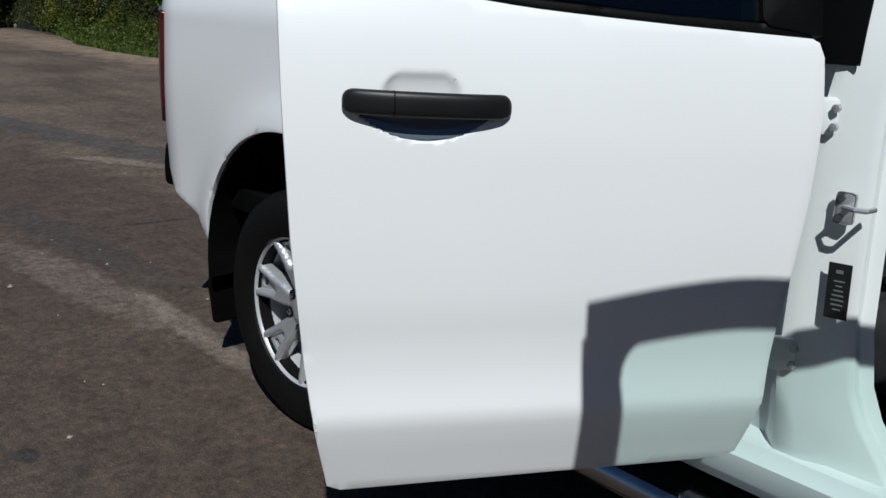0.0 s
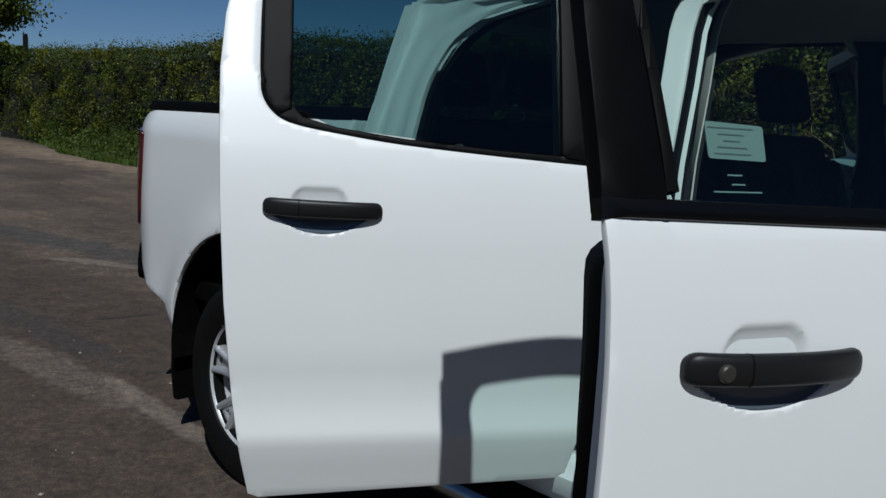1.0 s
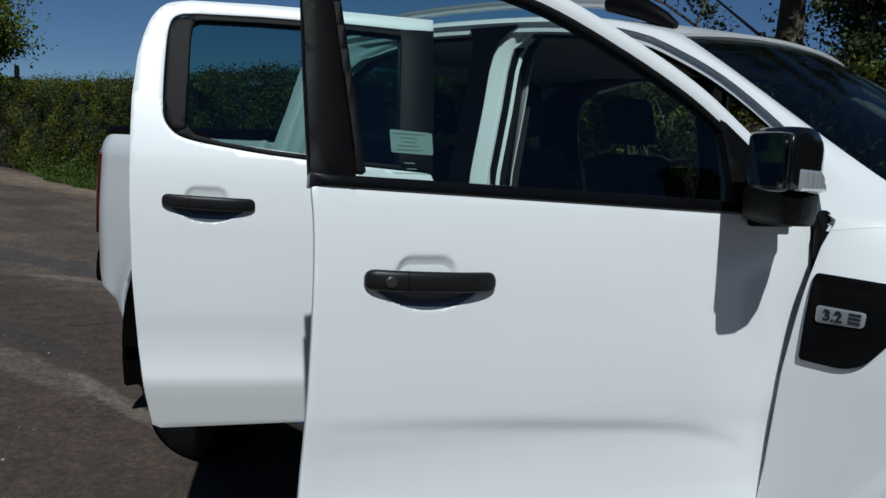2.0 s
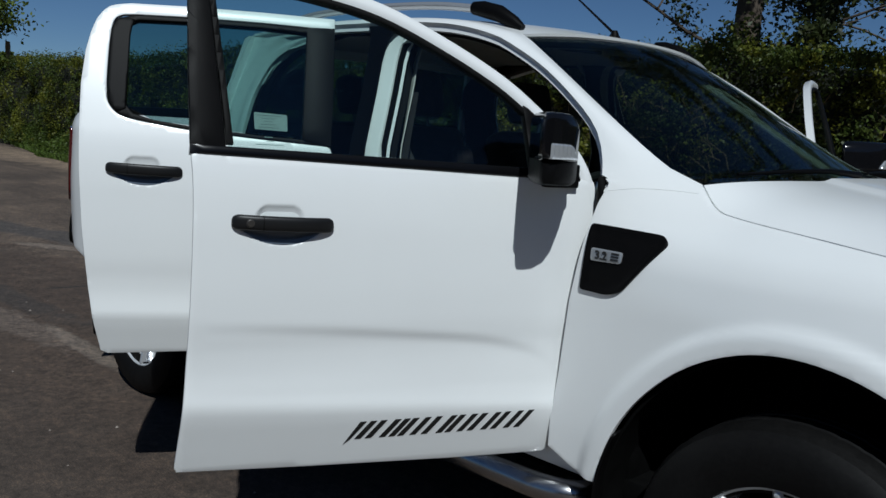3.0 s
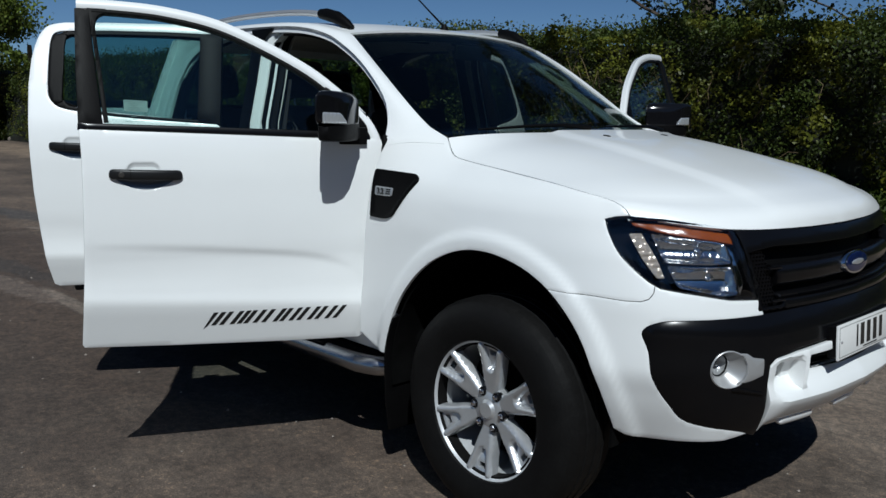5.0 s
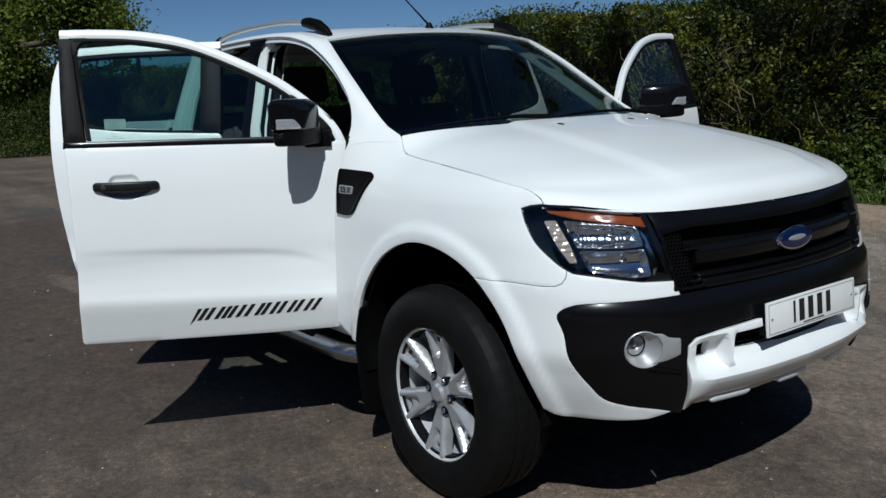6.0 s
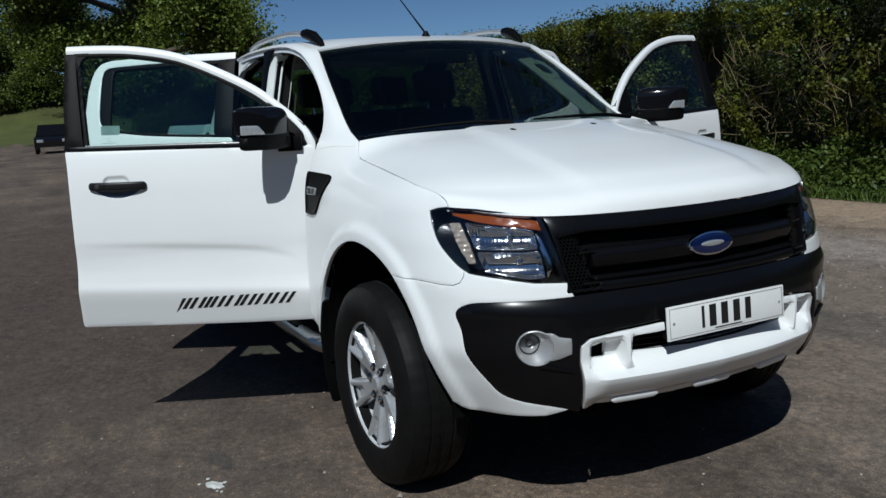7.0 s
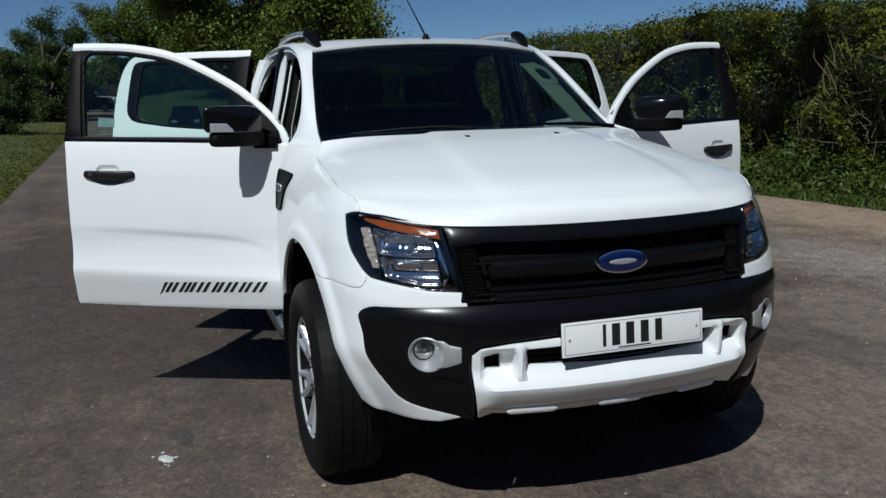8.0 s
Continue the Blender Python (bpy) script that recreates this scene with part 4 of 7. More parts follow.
# ---- bonnet ----
def bonnet():
    mid_x = hermite([0, 0.06, 0.16, 0.4, 0.7, 1], [0.738, 0.715, 0.62, 0.36, 0.05, -0.22])
    mid_z = hermite([0, 0.06, 0.16, 0.4, 0.7, 1], [1.046, 1.088, 1.143, 1.213, 1.275, 1.312])
    sm = [(x, z) for x, z in SEAM]
    ln = np.r_[0, np.cumsum([math.dist(a, b) for a, b in zip(sm, sm[1:])])]
    ln /= ln[-1]
    rows = []
    for a in np.linspace(0, 1, 41):
        sx, sz = float(np.interp(a, ln, [p[0] for p in sm])), float(np.interp(a, ln, [p[1] for p in sm]))
        sy = abs(nose_at(1)(*by_x(sx, sz))[1]) - 0.0045
        mx, mz = mid_x(a), mid_z(a)
        row = []
        for b in np.linspace(-1, 1, 49):
            t = abs(b)
            y = sy * b
            if a < 0.12:
                # leading edge follows the grille's plan
                k = (0.12 - a) / 0.12
                lead = front_line(y)
            x = mx + (sx - mx) * t ** 2.6
            if a < 0.12:
                k *= 1 - t ** 12
                x = x * (1 - k) + lead * k
            crown = mz + (sz - mz) * (0.25 * t ** 2 + 0.75 * t ** 7)
            # two long creases that bound a raised middle
            cr = 0.50 - 0.06 * a
            ridge = 0.009 * (1 / (1 + math.exp((t - cr) / 0.009))) * min(1, a / 0.18)
            row.append((x, y, crown + ridge))
        rows.append(row)
    v, f = loft(rows, 0.014, (0.1, 0, 0))
    ob = part("bonnet", mesh_of("bonnet", v, f, 50), PAINT, pickup, "white bonnet")
    for side in (-1, 1):
        rows = []
        for x, z in SEAM:
            y = abs(nose_at(1)(*by_x(x, z))[1])
            rows.append([(x, side * (y + d), z - 0.013) for d in (-0.025, -0.008, 0.0005)])
        v, f = loft(rows, 0.004, (0, 0, 0))
        part("bonnet_gutter", mesh_of("bonnet_gutter", v, f), JAMB, ob, "white gutter under the bonnet's edge")
    for y in (-0.205, 0.197):
        bm = bmesh.new()
        box(bm, -0.014, -0.009, 0, 0.014, 0.009, 0.011, 0.004)
        part("washer_nozzle", bm, BLACK, ob, "", pose(-0.088, y, 1.294, 0, 8, 0))
    return ob


def front_line(y):
    x, yy = section(1.052)
    return float(np.interp(abs(y), yy[:300], x[:300])) + 0.004


bonnet()


# ---- cab: windscreen, pillars, roof ----
SCREEN_EDGE = smooth_line([(-0.402, 0.752, 1.298), (-0.468, 0.749, 1.311), (-0.53, 0.743, 1.341), (-0.62, 0.731, 1.394), (-0.773, 0.706, 1.490), (-0.95, 0.677, 1.603), (-1.125, 0.640, 1.708)], 4)


def lean_in(x):
    """The cab's left upper side stands a little further in than its right."""
    return 0.06 * min(1.0, max(0.0, (x + 2.6) / 1.2))


def screen_rows(inset=0.0, push=0.0):
    rows = []
    for i, (x, y, z) in enumerate(SCREEN_EDGE):
        t = i / (len(SCREEN_EDGE) - 1)
        bow_x, bow_z = 0.185 * (1 - t) + 0.075 * t, 0.020 * (1 - t) + 0.035 * t
        rows.append([(x + bow_x * (1 - b * b) + push, (y - inset - (lean_in(x) if b > 0 else 0.0)) * b, z + bow_z * (1 - b * b) + push * 0.8) for b in np.linspace(-1, 1, 25)])
    return rows


def windscreen():
    v, f = loft(screen_rows(0.012, -0.004), 0.005, (-1.6, 0, 0.6))
    ob = part("windscreen", mesh_of("windscreen", v, f), SCREEN, pickup, "tinted windscreen")
    # black printed border, just inside the glass
    full = screen_rows(0.010, -0.012)
    n = len(full)
    wide = [[r[0], tuple(Vector(r[0]).lerp(Vector(r[1]), 0.6))] for r in full]
    wide2 = [[r[-1], tuple(Vector(r[-1]).lerp(Vector(r[-2]), 0.18))] for r in full]
    low = [full[0], [tuple(Vector(a).lerp(Vector(b), 0.9)) for a, b in zip(full[0], full[1])]]
    high = [full[-1], full[-2], [tuple(Vector(a).lerp(Vector(b), 0.5)) for a, b in zip(full[-2], full[-3])]]
    for name, rows in (("screen_border", wide), ("screen_border", wide2), ("screen_border", low), ("screen_border", high)):
        v, f = loft(rows, 0.002, (-1.6, 0, 0.6))
        part(name, mesh_of(name, v, f), SEAL, ob)
    # cowl under the glass
    base = full[0]
    rows = [[(x + 0.07, y * 0.93, z - 0.045) for x, y, z in base], [(x + 0.03, y * 0.97, z - 0.022) for x, y, z in base], [(x - 0.02, y, z - 0.002) for x, y, z in base]]
    v, f = loft(rows, 0.01, (-1.6, 0, 0.6))
    part("cowl", mesh_of("cowl", v, f), BLACK, ob)
    # two wipers lying on the glass
    for y0, y1 in ((0.62, 0.02), (-0.10, -0.62)):
        a, b = screen_rows(0, 0.012)[1], screen_rows(0, 0.012)[2]
        pa = Vector(min(a, key=lambda p: abs(p[1] - y0)))
        pb = Vector(min(b, key=lambda p: abs(p[1] - y1)))
        v, f = tube([pa, pa.lerp(pb, 0.3) + Vector((0.012, 0, 0.012)), pa.lerp(pb, 0.6) + Vector((0.01, 0, 0.01)), pb], [0.010, 0.008, 0.006, 0.004], 8)
        part("wiper", mesh_of("wiper", v, f), BLACK, ob)
    return ob


windscreen()
ROOF_IN = smooth_line([(-1.125, 0.640, 1.708), (-1.35, 0.655, 1.757), (-1.7, 0.660, 1.780), (-2.2, 0.656, 1.783), (-2.62, 0.640, 1.760)], 5)
OUTER = smooth_line([(-0.622, 0.878, 1.235), (-0.644, 0.846, 1.280), (-0.664, 0.818, 1.315), (-0.683, 0.800, 1.354), (-0.712, 0.782, 1.402), (-0.760, 0.767, 1.452), (-0.826, 0.752, 1.502), (-0.902, 0.738, 1.555), (-0.985, 0.727, 1.606), (-1.085, 0.718, 1.656), (-1.20, 0.713, 1.703), (-1.40, 0.713, 1.743), (-1.7, 0.715, 1.760), (-2.2, 0.714, 1.762), (-2.62, 0.702, 1.742)], 4)


def along(line, t):
    ln = np.r_[0, np.cumsum([math.dist(a, b) for a, b in zip(line, line[1:])])]
    d = t * ln[-1]
    return Vector([float(np.interp(d, ln, [p[k] for p in line])) for k in range(3)])


def side_frame(side):
    inner = SCREEN_EDGE + ROOF_IN[1:]
    rows = []
    foot = [Vector(nose_at(1)(*by_x(*p))) for p in smooth_line(PILLAR_FOOT[:4], 4)]
    skirt = [Vector(nose_at(1)(*by_x(x, z - 0.022))) + Vector((0, 0.0007, 0.0005)) for x, z in smooth_line(PILLAR_FOOT[:4], 4)]
    rows.append([(p.x, side * p.y, p.z) for p in (along([tuple(q) for q in skirt], k) for k in np.linspace(0, 1, 7))] + [(-0.618, side * (skirt[-1].y - 0.012), 1.25), (-0.618, side * (skirt[-1].y - 0.05), 1.245)])
    rows.append([(p.x, side * (p.y + 0.0007), p.z + 0.0006) for p in (along([tuple(q) for q in foot], k) for k in np.linspace(0, 1, 7))] + [(-0.618, side * (foot[-1].y - 0.012), 1.27), (-0.618, side * (foot[-1].y - 0.05), 1.265)])
    for t in np.linspace(0.035, 1, 45):
        a, b = along(inner, t ** 0.94), along(OUTER, t)
        if side > 0:
            a, b = a - Vector((0, lean_in(a.x), 0)), b - Vector((0, lean_in(b.x), 0))
        row = []
        for k in np.linspace(0, 1, 7):
            p = a.lerp(b, k)
            h = 0.010 * math.sin(math.pi * k)
            row.append((p.x + h * 0.15, side * (p.y + h * 0.7), p.z + h * 0.65))
        b2 = b + Vector((0, -0.012, -0.016))
        row.append((b2.x, side * b2.y, b2.z))
        b3 = b + Vector((0, -0.05, -0.022))
        row.append((b3.x, side * b3.y, b3.z))
        rows.append(row)
    v, f = loft(rows, 0.012, (-1.6, 0, 1.0))
    ob = part("roof_pillar_frame", mesh_of("roof_pillar_frame", v, f), PAINT, pickup, "white windscreen pillar and roof edge")
    # dark weather seal round the door openings
    low_end = [(-0.641, side * (0.846 - (lean_in(-0.64) if side > 0 else 0)), z) for z in (1.19, 1.24, 1.279)]
    v, f = tube(low_end + [(p.x - 0.008, side * (p.y - 0.045 - (lean_in(p.x) if side > 0 else 0)), p.z - 0.026) for p in (along(OUTER, t) for t in np.linspace(0.03, 1, 40))], 0.015, 10)
    part("door_seal", mesh_of("door_seal", v, f), SEAL, ob)
    # pale pillar lining inside
    rows = []
    for t in np.linspace(0, 0.46, 16):
        a, b = along(inner, t ** 0.94), along(OUTER, t)
        if side > 0:
            a, b = a - Vector((0, lean_in(a.x), 0)), b - Vector((0, lean_in(b.x), 0))
        rows.append([(p.x - 0.02, side * (p.y - 0.025), p.z - 0.03) for p in (a + (Vector((-0.015, -0.105, -0.002)) if side > 0 else Vector((-0.01, -0.01, 0.004))), a + Vector((-0.02, -0.01, 0)), a.lerp(b, 0.5) + Vector((0, -0.015, -0.02)), b + Vector((0, -0.03, 0)))])
    v, f = loft(rows, 0.006, (-0.4, side * 1.5, 1.6))
    part("pillar_lining", mesh_of("pillar_lining", v, f), LINING, ob, "pale pillar trim")
    if side > 0:
        # moulded grab handle; a flat dark disc stands for its shaded opening
        k = min(range(len(rows)), key=lambda i: abs(rows[i][0][0] + 0.975))
        p0, p1 = Vector(rows[k][0]), Vector(rows[k][1])
        c = p0.lerp(p1, 0.72)
        e1 = (Vector(rows[k + 1][0]) - Vector(rows[k - 1][0])).normalized()
        e2 = (p1 - p0).normalized()
        n = e1.cross(e2).normalized()
        n = n if n.x > 0 else -n
        def oval(name, long, wide, steps, mat, label):
            vs, fs = [], []
            for grow, up in steps:
                vs += [tuple(c + e1 * long * grow * math.copysign(abs(math.cos(q)) ** 0.7, math.cos(q)) + e2 * wide * grow * math.copysign(abs(math.sin(q)) ** 0.7, math.sin(q)) + n * up) for q in np.linspace(0, 2 * math.pi, 33)[:-1]]
            for j in range(len(steps) - 1):
                fs += [(j * 32 + i, j * 32 + (i + 1) % 32, j * 32 + 32 + (i + 1) % 32, j * 32 + 32 + i) for i in range(32)]
            part(name, mesh_of(name, vs, fs), mat, ob, label)
        oval("grab_handle", 0.105, 0.056, ((1.0, -0.006), (1.0, 0.008), (0.90, 0.014), (0.62, 0.015), (0.52, 0.006)), LINING, "pale moulded grab handle")
        oval("opening_shade", 0.060, 0.029, ((1.0, 0.0085), (0.05, 0.0085)), TRIM, "flat dark disc standing for the shaded opening in the grab handle")
    return ob


for s in (-1, 1):
    side_frame(s)


def roof():
    rows = []
    for t in np.linspace(0, 1, 21):
        p = along(ROOF_IN, t)
        head = screen_rows()[-1][12]
        cz = hermite([0, 0.15, 0.45, 0.8, 1], [1.746, 1.782, 1.803, 1.800, 1.782])(t)
        cx = p.x + 0.075 * (1 - t)
        rows.append([(p.x + (cx - p.x) * (1 - b * b), (p.y - (lean_in(p.x) if b > 0 else 0)) * b, p.z + (cz - p.z) * (1 - abs(b) ** 2.6)) for b in np.linspace(-1, 1, 25)])
    v, f = loft(rows, 0.010, (-1.6, 0, 0.6))
    ob = part("roof", mesh_of("roof", v, f), PAINT, pickup, "white roof")
    rows = [[(x, y * 0.97, z - 0.045) for x, y, z in r] for r in rows]
    v, f = loft(rows, 0.006, (-1.6, 0, 0.6))
    part("headliner", mesh_of("headliner", v, f), LINING, ob, "pale headliner")
    # aerial: black foot and thin whip leaning back
    v, f = lathe([(0.001, 0.03), (0.010, 0.030), (0.018, 0.012), (0.026, 0.0), (0.001, 0.0)], 20)
    foot = part("aerial_foot", mesh_of("aerial_foot", v, f), BLACK, ob, "black aerial foot", pose(-1.20, -0.02, 1.768, 90, 0, 0))
    v, f = tube([(-1.20, -0.02, 1.785), (-1.37, -0.03, 1.92), (-1.62, -0.045, 2.12), (-1.78, -0.055, 2.25)], [0.0055, 0.0035, 0.003, 0.0022], 8)
    part("aerial", mesh_of("aerial", v, f), BLACK, ob, "thin black whip aerial")
    return ob


roof()


def roof_rail(side):
    line = smooth_line([(-1.30, 0.618, 1.795), (-1.55, 0.628, 1.822), (-1.9, 0.630, 1.832), (-2.25, 0.622, 1.826), (-2.47, 0.610, 1.800)], 5)
    v, f = tube([(x, side * (y - (lean_in(x) if side > 0 else 0)), z) for x, y, z in line], 0.019, 12, True, 0.75)
    bar = part("roof_rail", mesh_of("roof_rail", v, f), BRIGHT, pickup, "silver roof rail with black ends")
    for ends in ([(-1.165, 0.603, 1.733), (-1.20, 0.606, 1.752), (-1.26, 0.612, 1.782), (-1.33, 0.620, 1.800), (-1.37, 0.622, 1.805)], [(-2.42, 0.614, 1.808), (-2.50, 0.606, 1.792), (-2.56, 0.598, 1.768), (-2.58, 0.595, 1.75)]):
        k = len(ends)
        rad = [0.012, 0.022, 0.028, 0.027, 0.022] if k == 5 else [0.022, 0.027, 0.026, 0.014]
        v, f = tube([(x, side * (y - (lean_in(x) if side > 0 else 0)), z) for x, y, z in ends], rad, 12)
        part("rail_end", mesh_of("rail_end", v, f), BLACK, bar, "black rail end cap")


for s in (-1, 1):
    roof_rail(s)


# ---- lower cab: sills, middle and rear pillars, floor ----
def cab_lower(side):
    prof = [(0.70, 0.555), (0.80, 0.560), (0.815, 0.548), (0.845, 0.545), (0.855, 0.530), (0.868, 0.520), (0.865, 0.475), (0.84, 0.440), (0.76, 0.43)]
    rows = [[(x, side * y, z) for y, z in prof] for x in np.linspace(-0.60, -2.66, 12)]
    v, f = loft(rows, 0.01, (-1.6, 0, 0.3))
    part("sill", mesh_of("sill", v, f), PAINT, pickup, "white door sill")
    # middle pillar: broad foot, waist, leaning upper part
    def pillar(name, lines, mat, thick):
        rows = []
        for z, x0, x1, y in lines:
            w = x0 - x1
            rows.append([(x0 - 0.012, side * (y - 0.046), z), (x0, side * (y - 0.038), z), (x0, side * (y - 0.010), z), (x0 - 0.014, side * y, z), (x0 - w * 0.35, side * (y + 0.004), z),
                         (x0 - w * 0.5, side * (y + 0.018), z), (x0 - w * 0.65, side * (y + 0.018), z), (x0 - w * 0.75, side * (y - 0.012), z), (x1 + 0.01, side * (y - 0.018), z), (x1, side * (y - 0.04), z), (x1, side * (y - 0.10), z)])
        v, f = loft(rows, thick, (-1.66 if name == "middle_pillar" else -2.6, 0, 0.9))
        return part(name, mesh_of(name, v, f, 50), mat, pickup, "white painted door pillar")
    lines = [(0.50, -1.48, -1.84, 0.815), (0.58, -1.53, -1.82, 0.815), (0.64, -1.575, -1.81, 0.814), (0.70, -1.602, -1.805, 0.812), (0.80, -1.620, -1.80, 0.81), (0.95, -1.628, -1.80, 0.808), (1.08, -1.634, -1.795, 0.805), (1.22, -1.640, -1.775, 0.80), (1.32, -1.642, -1.755, 0.79), (1.5, -1.650, -1.76, 0.745), (1.62, -1.657, -1.768, 0.718), (1.67, -1.652, -1.77, 0.708), (1.705, -1.638, -1.775, 0.701), (1.73, -1.612, -1.785, 0.695), (1.75, -1.575, -1.80, 0.69)]
    mid_p = pillar("middle_pillar", lines, JAMB, 0.02)
    rows = [[(x0 - 0.004, side * (y - (0.016 if z > 1.25 else 0.034)), z), (x0 + 0.009, side * (y - (0.020 if z > 1.25 else 0.038)), z), (x0 + 0.010, side * (y - 0.052), z), (x0 - 0.002, side * (y - 0.070), z), (x0 - 0.03, side * (y - 0.072), z)] for z, x0, x1, y in lines[1:]]
    v, f = loft(rows, 0.004, (-1.72, 0, 0.9))
    part("pillar_seal", mesh_of("pillar_seal", v, f, 50), SEAL, mid_p, "black rubber door seal")
    rows = [[(x0 - 0.02, side * (y - 0.1015), z), (x0 - 0.05, side * (y - 0.108), z), (x1 + 0.01, side * (y - 0.105), z)] for z, x0, x1, y in lines[7:]]
    v, f = loft(rows, 0.006, (-1.70, side * 1.5, 1.4))
    part("inner_pillar_trim", mesh_of("inner_pillar_trim", v, f, 50), TRIM, mid_p, "dark inner pillar trim")
    rows = [[(x0 + 0.004, side * (y - 0.070), z), (x0 - 0.004, side * (y - 0.100), z), (x0 - 0.02, side * (y - 0.1025), z)] for z, x0, x1, y in lines[7:]]
    v, f = loft(rows, 0.006, (-1.70, side * 1.5, 1.4))
    part("pillar_trim", mesh_of("pillar_trim", v, f, 50), TRIM, mid_p, "dark upper pillar trim")
    rows = [[(x0 + 0.016, side * (y - 0.104), z), (x0 + 0.016 - k, side * (y - 0.112), z), (x0 + 0.012 - 1.3 * k, side * (y - 0.118), z)] for (z, x0, x1, y), k in zip(lines[7:], (0.004, 0.010, 0.018, 0.021, 0.022, 0.022, 0.018, 0.012))]
    v, f = loft(rows, 0.004, (-1.70, side * 1.5, 1.4))
    part("trim_edge", mesh_of("trim_edge", v, f, 50), LINING, mid_p, "pale pillar trim edge")
    rows = [[(x0 - 0.012, side * (y - 0.067), z), (x0 - 0.05, side * (y - 0.085), z), (x1 + 0.01, side * (y - 0.083), z)] for z, x0, x1, y in lines[1:8]]
    v, f = loft(rows, 0.006, (-1.70, side * 1.5, 0.9))
    part("lower_pillar_trim", mesh_of("lower_pillar_trim", v, f, 50), TRIM, mid_p, "dark lower pillar trim")
    rows = [[(x0 - 0.044, side * (y + 0.021), z), (x0 - 0.075, side * (y + 0.026), z), (x1 - 0.012, side * (y + 0.024), z), (x1 - 0.014, side * (y - 0.05), z)] for z, x0, x1, y in [(1.262, -1.641, -1.755, 0.797)] + lines[8:]]
    v, f = loft(rows, 0.004, (-1.72, 0, 1.4))
    part("pillar_blackout", mesh_of("pillar_blackout", v, f, 50), BLACK, mid_p, "black pillar cover")
    # hinges, striker, label
    for z, y in ((1.175, 0.815), (0.74, 0.825)):
        bm = bmesh.new()
        box(bm, -0.045, -0.010, -0.032, 0.008, 0.010, 0.032, 0.008)
        box(bm, -0.066, -0.016, -0.020, -0.04, 0.010, 0.020, 0.006)
        part("hinge", bm, JAMB, mid_p, "white painted door hinge", pose(-1.716, side * y, z, 0, 0, -side * 35))
        for k in (-0.016, 0.016):
            v, f = lathe([(0.0005, 0.009), (0.007, 0.008), (0.0085, 0.0), (0.0005, 0.0)], 6)
            part("hinge_bolt", mesh_of("hinge_bolt", v, f), BRIGHT, mid_p, "", pose(-1.706, side * (y + 0.012), z + k, 0, 0, 0 if side > 0 else 180))
    bm = bmesh.new()
    box(bm, -0.017, -0.004, -0.028, 0.017, 0.004, 0.028, 0.008)
    part("striker_plate", bm, BRIGHT, mid_p, "steel lock striker", pose(-1.665, side * 0.826, 1.026))
    v, f = tube([(-1.655, side * 0.826, 1.032), (-1.655, side * 0.860, 1.034), (-1.635, side * 0.866, 1.034), (-1.618, side * 0.860, 1.034), (-1.618, side * 0.826, 1.032)], 0.005, 8)
    part("striker_loop", mesh_of("striker_loop", v, f), BRIGHT, mid_p)
    for dz in (-0.018, 0.018):
        v, f = lathe([(0.0005, 0.006), (0.007, 0.005), (0.008, 0.0), (0.0005, 0.0)], 8)
        part("striker_bolt", mesh_of("striker_bolt", v, f), STEEL, mid_p, "", pose(-1.672, side * 0.829, 1.026 + dz, 0, 0, 0 if side > 0 else 180))
    if side < 0:
        bm = bmesh.new()
        box(bm, -0.020, -0.001, -0.050, 0.020, 0.001, 0.050, 0.0004, 1)
        lab = part("pillar_label", bm, INK, mid_p, "black printed label", pose(-1.652, side * 0.829, 0.880, 0, -3, 0))
        for i, w in enumerate((0.010, 0.006, 0.009, 0.011, 0.012, 0.011, 0.007)):
            bm = bmesh.new()
            box(bm, 0.002 - w, -0.0022, 0.018 - 0.0085 * i - 0.0012, 0.002 + w * 0.8, -0.001, 0.018 - 0.0085 * i + 0.0012, 0)
            part("label_bar", bm, BADGEINK, mid_p, "", lab.matrix_basis.copy())
        bm = bmesh.new()
        box(bm, -0.006, -0.0022, 0.032, 0.006, -0.001, 0.038, 0)
        part("label_bar", bm, BADGEINK, mid_p, "", lab.matrix_basis.copy())
    # broad rear pillar curving forward at the top, with pressed flutes
    rows = []
    reach = hermite([0.5, 0.9, 1.2, 1.45, 1.60, 1.69, 1.735], [0.20, 0.21, 0.20, 0.19, 0.235, 0.36, 0.58])
    for z in np.r_[np.linspace(0.52, 1.45, 10), np.linspace(1.49, 1.735, 12)]:
        y = half_width(z) - 0.045
        w = reach(z)
        row = [(-2.66 + w - 0.01, side * (y - 0.050), z), (-2.66 + w, side * (y - 0.035), z)]
        for k in np.linspace(0, 1, 11):
            row.append((-2.66 + w * (1 - k), side * (y - 0.016 * (1 - k) + 0.006 * math.sin(k * 15)), z))
        rows.append(row)
    v, f = loft(rows, 0.012, (-2.9, 0, 1.0))
    rp = part("rear_pillar", mesh_of("rear_pillar", v, f, 50), JAMB, pickup, "white rear door pillar")
    rows = []
    for z in np.r_[np.linspace(0.56, 1.45, 8), np.linspace(1.49, 1.735, 12)]:
        y, x = half_width(z) - 0.045, -2.66 + reach(z)
        rows.append([(x - 0.004, side * (y - 0.030), z), (x + 0.012, side * (y - 0.038), z), (x + 0.012, side * (y - 0.06), z), (x - 0.01, side * (y - 0.10), z), (x - 0.16, side * (y - 0.13), z)])
    v, f = loft(rows, 0.006, (-2.9, 0, 1.0))
    part("rear_pillar_seal", mesh_of("rear_pillar_seal", v, f, 50), SEAL, rp, "black rubber seal and dark pillar trim")
    return mid_p


for s in (-1, 1):
    cab_lower(s)


